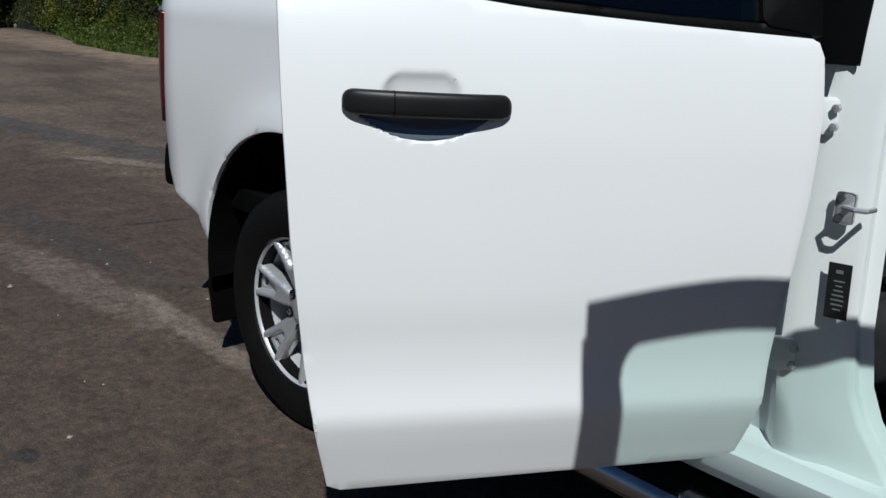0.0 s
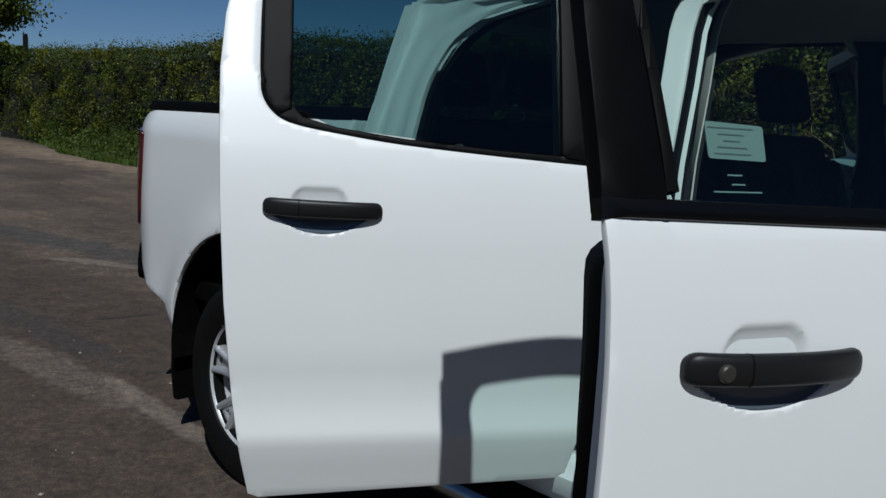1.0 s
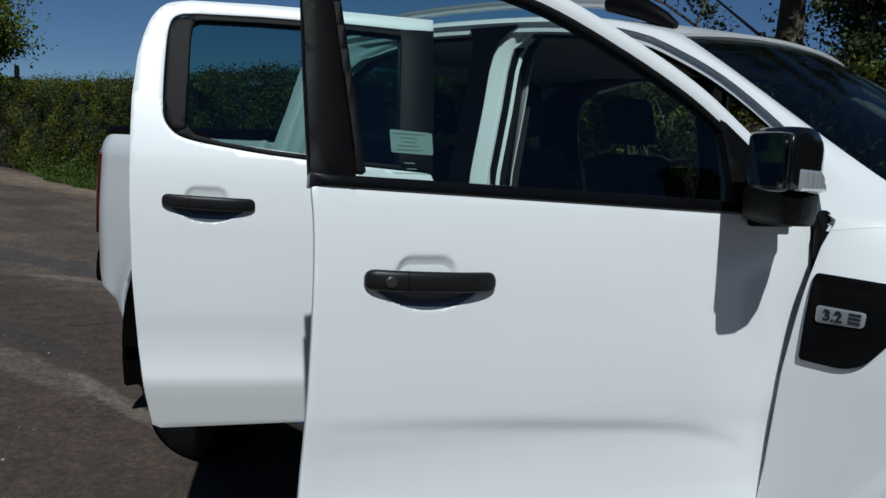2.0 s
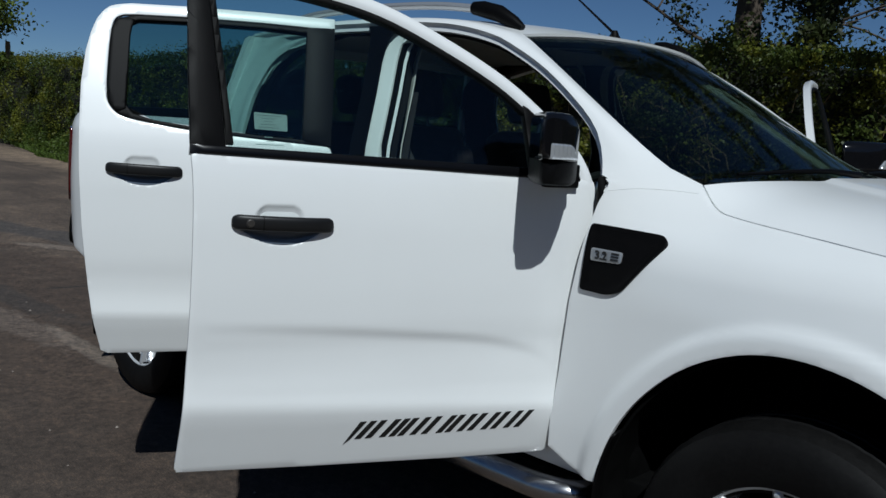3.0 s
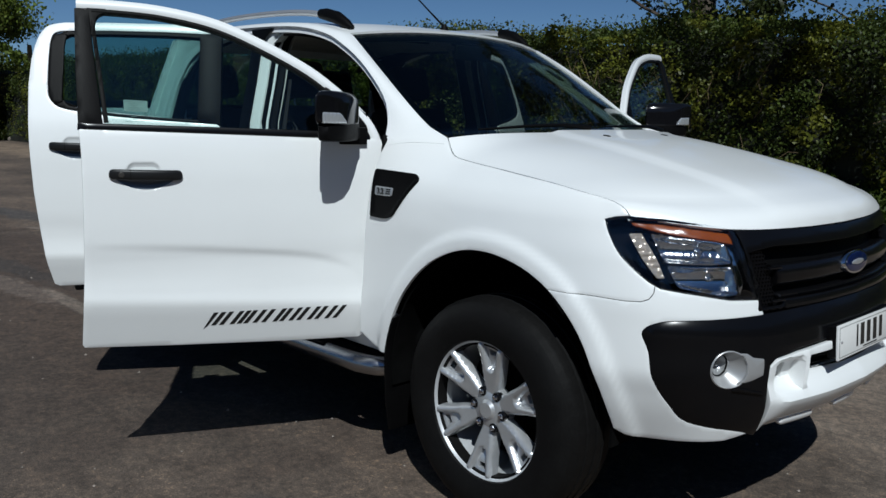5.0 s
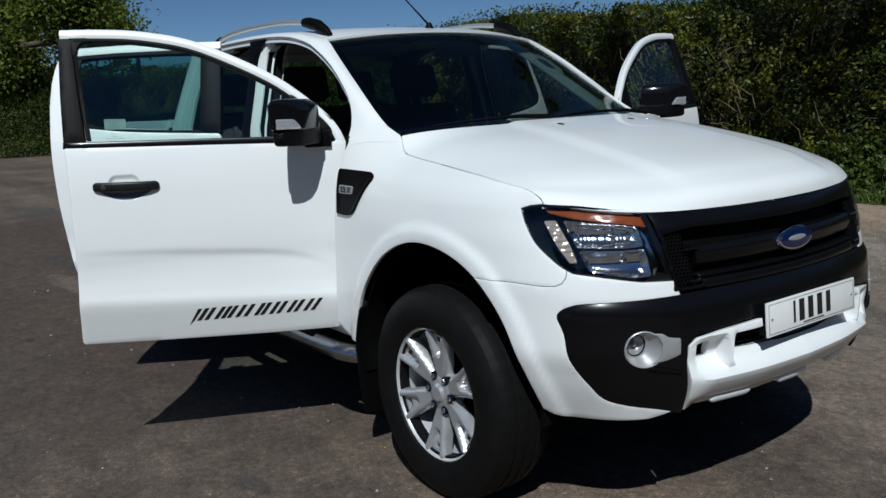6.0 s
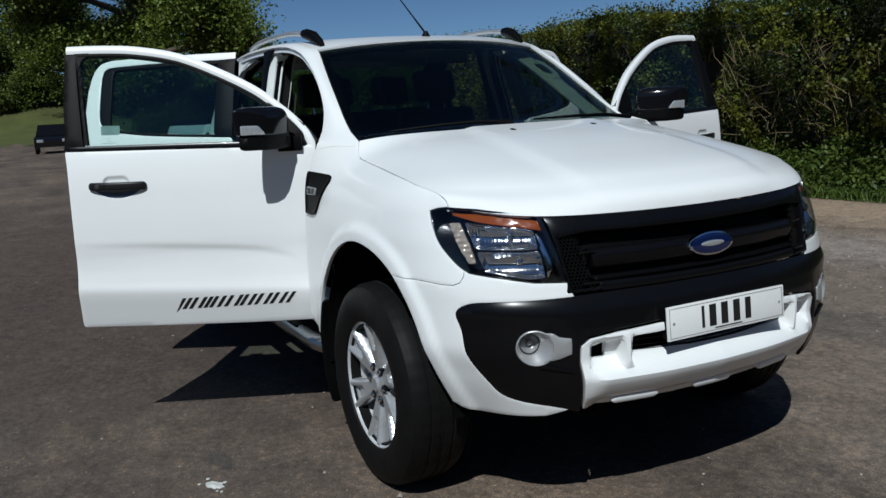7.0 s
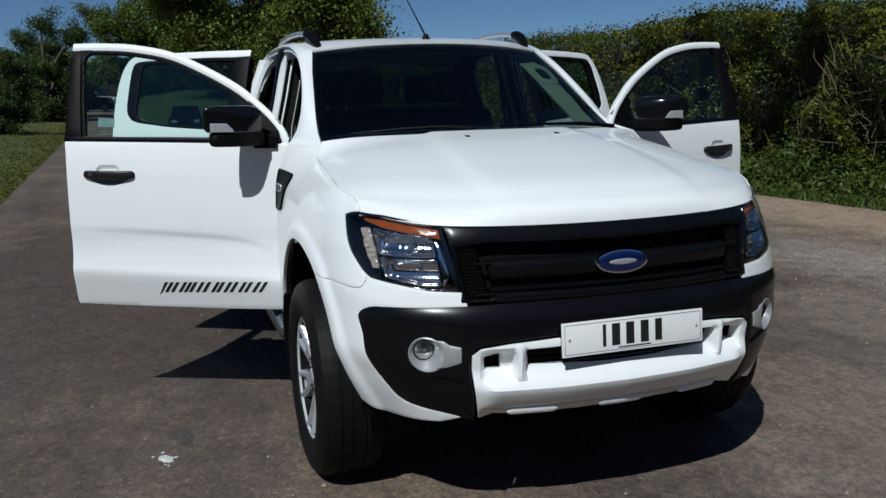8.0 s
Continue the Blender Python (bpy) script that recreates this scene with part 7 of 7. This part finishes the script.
def verge():
    """A low bank of soil under the hedge, with weeds and grass on it."""
    r = np.random.default_rng(21)
    rows = []
    for x in np.linspace(-60, 12, 145):
        e = verge_edge(x)
        f = hedge_face(x) + 0.6
        row = []
        for t in np.linspace(0, 1, 9):
            y = e + (f - e) * t
            row.append((x, y, 0.004 + 0.22 * t ** 1.3 + 0.04 * lump(x, y, 0, 1.5) * min(1, 4 * t)))
        rows.append(row)
    v, f = loft(rows)
    me = mesh_of("verge", v, f, 60, False)
    if me.polygons[0].normal.z < 0:
        me.flip_normals()
    ob = part("verge", me, VERGE)
    tagged(ob, "weedy grass verge at the foot of the hedge", "verge", kind="structure")
    pts = []
    for x0, x1, n in ((-12, 9, 46000), (-30, -12, 20000), (-60, -30, 8000)):
        for _ in range(n):
            x = r.uniform(x0, x1)
            e, f = verge_edge(x), hedge_face(x) + 0.2
            t = r.random() ** 0.8
            if -35.5 < x < -29 and r.random() < 0.8:
                continue
            y = e + 0.08 + (f - e) * t
            hgt = (0.12 + 0.75 * t ** 0.7) * (0.65 + 0.5 * lump(x, y, 2, 1.1)) + 0.05
            pts.append((x, y + r.normal(0, 0.05), 0.2 * t + hgt * r.random() ** 0.7))
    me = leaves(np.array(pts), 0.046, 8, up=0.9, long=1.7)
    part("weeds", me, LEAF2)
    tagged(bpy.data.objects["weeds"], "lush green nettles and weeds on the verge", "weeds", kind="stuff")
    # grass blades at the front of the verge
    grass("verge_grass", [(x, verge_edge(x) + abs(r.normal(0, 0.22)) - 0.03, 0.01) for x in r.uniform(-40, 11, 26000)], 0.16, 31, "tufts of grass at the asphalt's edge", GRASS)


def verge_edge(x):
    base = float(np.interp(x, [-60, -39, -34, -30, -26, -23, -20, -12, -6, -2, 12], [5.0, 5.5, 7.3, 7.3, 6.5, 5.75, 5.6, 6.2, 6.9, 7.05, 7.1]))
    return base + 0.12 * noise.noise(Vector((x * 0.8, 1.0, 0))) + 0.06 * noise.noise(Vector((x * 3.1, 4.0, 0)))


def grass(name, roots, height, seed, label, blade):
    r = np.random.default_rng(seed)
    p = np.array(roots)
    n = len(p)
    a = r.uniform(0, 2 * math.pi, n)
    side = np.c_[np.cos(a), np.sin(a), np.zeros(n)] * 0.006
    lean = np.c_[r.normal(0, 0.35, n), r.normal(0, 0.35, n), np.ones(n)] * (height * r.uniform(0.4, 1.2, n))[:, None]
    bend = np.c_[r.normal(0, 0.05, n), r.normal(0, 0.05, n), -0.03 * np.ones(n)]
    v = np.stack([p - side, p + side, p + lean * 0.6 + side * 0.7, p + lean + bend, p + lean * 0.6 - side * 0.7], 1).reshape(-1, 3)
    me = bpy.data.meshes.new(name)
    me.vertices.add(5 * n)
    me.vertices.foreach_set("co", v.ravel())
    me.loops.add(5 * n)
    me.loops.foreach_set("vertex_index", np.arange(5 * n))
    me.polygons.add(n)
    me.polygons.foreach_set("loop_start", np.arange(0, 5 * n, 5))
    me.update(calc_edges=True)
    ob = part(name, me, blade)
    return tagged(ob, label, "grass", kind="stuff")


verge()


def limb(start, heading, length, radius, r, depth, tips, vs, fs):
    """A tapering branch that forks; collects its tips."""
    pts, rads, p, d = [start], [radius], start.copy(), heading.normalized()
    steps = 5
    for i in range(steps):
        d = (d + Vector((r.normal(0, 0.16), r.normal(0, 0.16), r.normal(0.04, 0.12)))).normalized()
        p = p + d * length / steps
        pts.append(p.copy())
        rads.append(radius * (1 - 0.55 * (i + 1) / steps))
    v, f = tube(pts, rads, 8 if radius > 0.08 else 5)
    o = len(vs)
    vs += v
    fs += [tuple(i + o for i in q) for q in f]
    if depth == 0:
        tips += pts[1:]
        return
    for k in range(3 if depth > 1 else 4):
        i = steps - 1 - k if k < 3 else 2
        q = pts[min(i + 1, steps)]
        nd = (d + Vector((r.normal(0, 0.75), r.normal(0, 0.75), r.normal(0.15, 0.45)))).normalized()
        limb(q, nd, length * r.uniform(0.55, 0.8), rads[min(i + 1, steps)] * 0.75, r, depth - 1, tips, vs, fs)


def tree(name, x, y, height, trunk_r, crown, seed, count, leaf=0.09, sag=0.0, label="", bare=2.6, foliage=None, tight=1.0, base=0.0):
    """Tapered trunk, forking limbs, and a crown of leaf clumps with gaps."""
    r = np.random.default_rng(seed)
    root = tagged(new(name), label, "tree", group="trees along the lane")
    root.matrix_basis = pose(x, y, base)
    vs, fs, tips = [], [], []
    fork = Vector((r.normal(0, 0.1), r.normal(0, 0.1), bare))
    v, f = tube([(0, 0, -0.05), (0, 0, 0.15), (fork.x * 0.3, fork.y * 0.3, bare * 0.5), tuple(fork), (fork.x * 1.4, fork.y * 1.4, bare + height * 0.2), (fork.x * 1.6, fork.y * 1.6, height * 0.8)], [trunk_r * 1.5, trunk_r * 1.1, trunk_r * 0.95, trunk_r * 0.85, trunk_r * 0.6, trunk_r * 0.15], 14)
    vs, fs = list(v), list(f)
    for k in range(9):
        a = 2 * math.pi * (k / 9 + r.uniform(-0.05, 0.05))
        h = bare + (height - bare) * (k % 3) * 0.22
        limb(Vector((fork.x, fork.y, h)), Vector((math.cos(a), math.sin(a), r.uniform(0.1, 0.7) - sag)), crown * r.uniform(0.6, 0.85), trunk_r * (0.42 if trunk_r > 0.25 else 0.13), r, 2, tips, vs, fs)
    part("trunk", mesh_of("trunk", vs, fs, 60, False), BARK, root, "grey brown trunk and limbs")
    tips = [t for t in tips if t.z > bare * 0.75]
    tips += [Vector((r.normal(0, 0.22 * crown), r.normal(0, 0.22 * crown), r.uniform(bare * 0.6, bare + 1.6))) for _ in range(60 if trunk_r > 0.25 else 8)]
    pts = []
    per = max(1, count // len(tips))
    for t in tips:
        s = r.uniform(0.20, 0.44) * crown / 3.2 * tight
        c = r.normal(size=(per, 3)) * (s, s, s * 0.7) + (t.x, t.y, t.z)
        pts.append(c)
    pts = np.concatenate(pts)
    part("crown", leaves(pts, leaf, seed + 1, up=0.5, long=1.35), foliage or LEAF3, root, "leafy green crown")
    return root


tree("tree", -35.0, 3.4, 12.5, 0.42, 4.9, 4, 190000, 0.115, 0.08, "broad leafy tree overhanging the lane", 3.6)
tree("tree", -5.0, 8.9, 8.0, 0.25, 3.3, 7, 42000, 0.062, 0.05, "dark tree with thin foliage behind the hedge", 2.5, DARKLEAF, 0.42)
tree("tree", -47.0, -9.8, 5.0, 0.22, 2.1, 9, 80000, 0.075, 0.35, "rounded tree beyond the grass verge", 0.5, DEEPLEAF)
tree("tree", -66.0, -9.0, 9.0, 0.34, 3.2, 12, 80000, 0.105, 0.2, "distant rounded tree beyond the lane", 0.8, DEEPLEAF)
tree("tree", -74.0, -2.2, 8.6, 0.36, 3.6, 21, 70000, 0.13, 0.25, "distant leafy tree on the grass bank", 1.2, FARLEAF, 1.0, 2.2)
tree("tree", -71.0, 6.2, 11.0, 0.38, 5.2, 15, 70000, 0.14, 0.25, "distant leafy tree on the grass bank", 0.6, FARLEAF, 1.0, 2.2)
tree("tree", -72.0, -20.0, 9.5, 0.36, 4.2, 18, 40000, 0.20, 0.2, "distant leafy tree at the lane's end", 1.6, DEEPLEAF)


def shrub():
    """A dense rounded bush at the hedge's end, below the overhanging tree."""
    r = np.random.default_rng(63)
    root = tagged(new("shrub"), "dense olive green shrub at the hedge's end", "shrub")
    root.matrix_basis = pose(-32.8, 4.8, 0)
    vs, fs = [], []
    for k in range(16):
        a, d = r.uniform(0, 6.28), r.uniform(0.2, 0.9)
        tip = (d * 1.1 * math.cos(a), d * 2.2 * math.sin(a), r.uniform(1.2, 2.0))
        v, f = tube([(tip[0] * 0.3, tip[1] * 0.4, -0.03), (tip[0] * 0.6, tip[1] * 0.7, tip[2] * 0.5), tip], [0.03, 0.02, 0.006], 6)
        o = len(vs)
        vs += list(v)
        fs += [tuple(o + i for i in q) for q in f]
    part("stems", mesh_of("stems", vs, fs, 60, False), BARK, root, "grey brown stems")
    pts = []
    for _ in range(26000):
        d = r.normal(size=3)
        d /= np.linalg.norm(d)
        d[2] = abs(d[2])
        reach = (0.55 + 0.45 * r.random() ** 0.4) * (1 + 0.22 * noise.noise(Vector((d[0] * 2.2, d[1] * 2.2, d[2] * 2.2 + 5))))
        pts.append((1.3 * d[0] * reach, 2.5 * d[1] * reach, 0.05 + 2.45 * d[2] * reach))
    part("foliage", leaves(np.array(pts), 0.055, 64, up=0.6, long=1.5), LEAF, root, "dense small leaves")


shrub()


def end_bank():
    """A grass slope that rises where the lane bends away."""
    rows = []
    for x in np.linspace(-58, -84, 27):
        t = min(1.0, max(0.0, (-x - 60) / 15))
        row = []
        for y in np.r_[np.linspace(-4.4, -1.4, 9), np.linspace(-0.6, 22, 26)]:
            e = min(1.0, max(0.0, (y + 4.2) / 2.4))
            row.append((x, y, rise(x) - 0.04 + (2.3 * t * t * (3 - 2 * t) + 0.10 * lump(x, y, 3, 0.6)) * e * e * (3 - 2 * e) + 0.05 * e))
        rows.append(row)
    v, f = loft(rows)
    me = mesh_of("end_bank", v, f, 60, False)
    if me.polygons[0].normal.z < 0:
        me.flip_normals()
    tagged(part("end_bank", me, LAWN), "rough grass bank at the lane's end", "grass bank", kind="structure")


end_bank()


def far_wood():
    """A line of distant trees that closes the end of the lane."""
    r = np.random.default_rng(77)
    pts = []
    for _ in range(50000):
        y = r.uniform(-75, 26)
        top = 6.5 + 2.6 * noise.noise(Vector((y * 0.13, 0, 4))) + 1.2 * noise.noise(Vector((y * 0.5, 2, 4)))
        z = top * r.random() ** 0.6
        x = -86 + 5 * noise.noise(Vector((y * 0.2, z * 0.3, 1))) + r.normal(0, 0.8)
        if -13 < y < -4.2 and z < 3.8:
            continue
        pts.append((x, y, z))
    ob = part("far_wood", leaves(np.array(pts), 0.36, 78, up=0.5, long=1.3), FARLEAF)
    tagged(ob, "line of distant green trees closing the lane", "woodland", kind="stuff")
    # plain dark sheet behind the leaves, coloured as the shade between trees
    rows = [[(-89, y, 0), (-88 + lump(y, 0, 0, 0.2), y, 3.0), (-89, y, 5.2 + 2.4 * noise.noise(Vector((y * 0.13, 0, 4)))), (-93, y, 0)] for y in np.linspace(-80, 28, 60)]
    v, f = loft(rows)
    part("wood_shade_sheet", mesh_of("wood_shade_sheet", v, f, 60), SHADE_CORE, ob, "near-black sheet standing for the shade inside the wood")


far_wood()


def facing_wood():
    """The trees that close the lane ahead of the pickup, behind the camera."""
    r = np.random.default_rng(91)
    ang = r.uniform(-80, 62, 42000)
    pts = []
    for a in ang:
        top = 11.0 + 3.0 * noise.noise(Vector((a * 0.11, 5, 4))) + 1.6 * noise.noise(Vector((a * 0.42, 2, 9)))
        z = top * r.random() ** 0.6
        d = 38 + 4 * noise.noise(Vector((a * 0.2, z * 0.3, 1))) + r.normal(0, 0.8)
        pts.append((d * math.cos(radians(a)), d * math.sin(radians(a)), z))
    ob = part("facing_wood", leaves(np.array(pts), 0.40, 92, up=0.5, long=1.3), DARKLEAF)
    tagged(ob, "line of dark green trees closing the lane ahead", "woodland", kind="stuff")
    # added curved sheet, near black in place of the wood's deep shade
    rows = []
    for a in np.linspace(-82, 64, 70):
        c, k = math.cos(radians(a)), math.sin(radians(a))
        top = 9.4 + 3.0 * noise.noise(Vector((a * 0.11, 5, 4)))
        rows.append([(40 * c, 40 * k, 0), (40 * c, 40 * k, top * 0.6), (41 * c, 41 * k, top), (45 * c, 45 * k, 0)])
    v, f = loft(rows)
    part("wood_shade_sheet", mesh_of("wood_shade_sheet", v, f, 60), SHADE_CORE, ob, "near-black sheet standing for the shade inside the wood")


facing_wood()


def splat():
    """Dried white splash on the asphalt, with a few specks."""
    r = np.random.default_rng(6)
    ring = [(0.045 * (0.8 + 0.35 * r.random()) * math.cos(a), 0.026 * (0.7 + 0.45 * r.random()) * math.sin(a)) for a in np.linspace(0, 2 * math.pi, 31)[:-1]]
    me = patch("white_splash", ring, lambda a, b: (a, b, 0.0), 0.003, 0.02, out=(0, 0, 1), rim=0.001, lift=0.004)
    ob = part("white_splash", me, SPLASH, None, "", pose(-0.345, -1.475, 0, 0, 0, 25))
    tagged(ob, "dried white splash mark on the asphalt", "splash mark", kind="structure")
    for k in range(5):
        a, d = r.uniform(0, 6.28), r.uniform(0.05, 0.10)
        s = r.uniform(0.003, 0.009)
        me = patch("speck", [(s * math.cos(t), s * math.sin(t)) for t in np.linspace(0, 6.28, 8)[:-1]], lambda a, b: (a, b, 0.0), 0.002, 0.02, out=(0, 0, 1), rim=0, lift=0.004)
        part("speck", me, SPLASH, ob, "", pose(d * math.cos(a), d * 0.5 * math.sin(a), 0))


SPLASH = material("dried_white_splash", (0.50, 0.50, 0.47), rough=0.9, var=0.3, var_scale=30)
splash = splat()


def stones():
    """Loose grit and pale stone chips scattered on the asphalt."""
    r = np.random.default_rng(9)
    vs, fs = [], []
    for k in range(4500):
        if k < 500:
            x, y = r.uniform(-6, 3.5), r.uniform(-3.2, 4.5)
        elif k < 1500:
            x, y = r.uniform(-9, 6), r.normal(5.2, 1.0)
        else:
            x, y = r.normal(-1.6, 1.6), r.normal(4.4, 0.75)
        s = r.uniform(0.003, 0.009) * (1.6 if r.random() < 0.1 else 1)
        base = np.array([(1, 0, 0), (0, 1, 0), (-1, 0, 0), (0, -1, 0), (0, 0, 0.9), (0, 0, -0.4)]) * s * r.uniform(0.6, 1.3, (6, 3)) + (x, y, s * 0.3)
        o = len(vs)
        vs += [tuple(p) for p in base]
        fs += [(o + a, o + b, o + 4) for a, b in ((0, 1), (1, 2), (2, 3), (3, 0))] + [(o + b, o + a, o + 5) for a, b in ((0, 1), (1, 2), (2, 3), (3, 0))]
    ob = part("loose_grit", mesh_of("loose_grit", vs, fs, 10, False), GRIT)
    tagged(ob, "loose pale grit scattered on the asphalt", "grit", kind="stuff")


GRIT = material("pale_stone_grit", (0.23, 0.20, 0.17), rough=0.95, island=0.5)
stones()


def rubble():
    """A low heap of pale stones and soil where the verge is bare."""
    r = np.random.default_rng(52)
    vs, fs = [], []
    for k in range(46):
        a, d = r.uniform(0, 6.28), 0.9 * r.random() ** 0.7
        s = r.uniform(0.06, 0.17)
        x, y = -32.6 + d * math.cos(a) * 1.3, 7.75 + d * math.sin(a) * 0.7
        rock = bmesh.new()
        bmesh.ops.create_icosphere(rock, subdivisions=1, radius=s)
        o = len(vs)
        squash = r.uniform(0.6, 1.2, 3)
        vs += [(x + v.co.x * squash[0] * r.uniform(0.8, 1.15), y + v.co.y * squash[1] * r.uniform(0.8, 1.15), 0.05 + 0.22 * (1 - d / 0.9) + v.co.z * squash[2] * 0.8) for v in rock.verts]
        fs += [tuple(o + v.index for v in f.verts) for f in rock.faces]
        rock.free()
    ob = part("rubble_heap", mesh_of("rubble_heap", vs, fs, 20, False), GRIT)
    tagged(ob, "low heap of pale stones at the hedge's foot", "rubble", kind="stuff")


rubble()


def left_verge():
    r = np.random.default_rng(41)
    rows = []
    for x in np.linspace(-70, -7, 64):
        e = float(np.interp(x, [-70, -32, -11, -7], [-7.6, -5.0, -3.8, -3.9])) + 0.1 * noise.noise(Vector((x * 0.7, 0, 9)))
        rows.append([(x, e - d, 0.005 + rise(x) + h + 0.05 * lump(x, d, 3, 0.7) * (d > 0.2)) for d, h in ((0, 0), (0.15, 0.05), (0.8, 0.10), (3, 0.25), (8, 0.4), (20, 0.4))])
    v, f = loft(rows)
    me = mesh_of("grass_bank", v, f, 60, False)
    if me.polygons[0].normal.z < 0:
        me.flip_normals()
    tagged(part("grass_bank", me, LAWN), "mown grass bank beside the lane", "grass bank", kind="structure")
    roots = []
    for _ in range(60000):
        x = -7 - 55 * r.random() ** 1.6
        e = float(np.interp(x, [-70, -32, -11, -7], [-7.6, -5.0, -3.8, -3.9]))
        d = 9 * r.random() ** 1.5
        roots.append((x, e - d - 0.02, 0.005 + rise(x) + float(np.interp(d, [0, 0.15, 0.8, 3, 8, 20], [0, 0.05, 0.10, 0.25, 0.4, 0.4]))))
    grass("lane_grass", roots, 0.07, 43, "short green grass beside the lane", MOWN)


left_verge()


# ---- far off: parked car, pole, white van ----
def far_vehicle(name, label, category, x, y, turn, body_mat, tall, length, width, z=0.0):
    """A parked vehicle seen from its front: hull, glasshouse, lamps and wheels."""
    root = tagged(new(name), label, category)
    root.matrix_basis = pose(x, y, z, 0, 0, turn)
    h = length / 2
    waist, w = tall * 0.58, width / 2
    prof = [(h, 0.35), (h + 0.02, waist * 0.72), (h - 0.25, waist * 0.95), (h * 0.45, waist), (-h * 0.9, waist), (-h, waist * 0.9), (-h, 0.35)]
    rows = [[(px_, yy * k, zz) for px_, zz in prof] for yy, k in ((-w, 0.96), (-w, 1.0), (-w * 0.8, 1.0), (0, 1.0), (w * 0.8, 1.0), (w, 1.0), (w, 0.96))]
    v, f = loft(rows, 0.03, (0, 0, 0.4))
    part("body", mesh_of("body", v, f), body_mat, root)
    cab = [(h * 0.42, waist - 0.02), (h * 0.12, tall * 0.97), (-h * 0.55, tall), (-h * 0.92, waist - 0.02)]
    rows = [[(px_, yy * (1 if zz < tall * 0.8 else 0.8), zz) for px_, zz in cab] for yy in (-w * 0.94, -w * 0.5, 0, w * 0.5, w * 0.94)]
    v, f = loft(rows, 0.03, (0, 0, 0.4))
    part("roof", mesh_of("roof", v, f), body_mat, root)
    v, f = loft([[(h * 0.40, yy * 0.90, waist + 0.05), (h * 0.16, yy * 0.76, tall * 0.92)] for yy in (-w, 0, w)], 0.05, (-3, 0, 0))
    part("windscreen", mesh_of("windscreen", v, f), GLOSS, root, "dark windscreen")
    for s in (-1, 1):
        bm = bmesh.new()
        box(bm, h - 0.06, s * w * 0.68 - 0.16, waist * 0.68, h + 0.04, s * w * 0.68 + 0.16, waist * 0.86, 0.03)
        part("headlight", bm, BRIGHT, root, "clear headlamp")
        for px_ in (h * 0.62, -h * 0.62):
            v, f = lathe([(0.05, 0.0), (0.31, 0.0), (0.32, -0.03), (0.32, -0.18), (0.05, -0.18)], 24)
            part("wheel", mesh_of("wheel", v, f), RUBBER, root, "black tyre", pose(px_, s * w, 0.32) @ pose(0, 0, 0, 0, 0, 0 if s > 0 else 180))
    return root


VANGREY = material("dull_white_van_paint", (0.42, 0.42, 0.40), rough=0.5, var=0.2, var_scale=1.5)
far_vehicle("parked_car", "small black car parked far down the lane", "car", -47.0, 0.25, -3, GLOSS, 1.5, 4.1, 1.76)

far_vehicle("parked_van", "dull white van parked beyond the lane", "van", -79.0, -6.4, 60, VANGREY, 2.3, 5.0, 1.95, rise(-79.0) - 0.02)


def pole():
    v, f = lathe([(0.06, 0.0), (0.055, 2.75), (0.075, 2.80), (0.085, 3.3), (0.07, 3.46), (0.001, 3.48), (0.001, 0.0)], 14)
    ob = part("wooden_pole", mesh_of("wooden_pole", v, f), TWIG, None, "", pose(-31.0, 7.6, 0, 90, 0, 0))
    return tagged(ob, "weathered grey wooden pole rising behind the hedge", "pole")


pole()
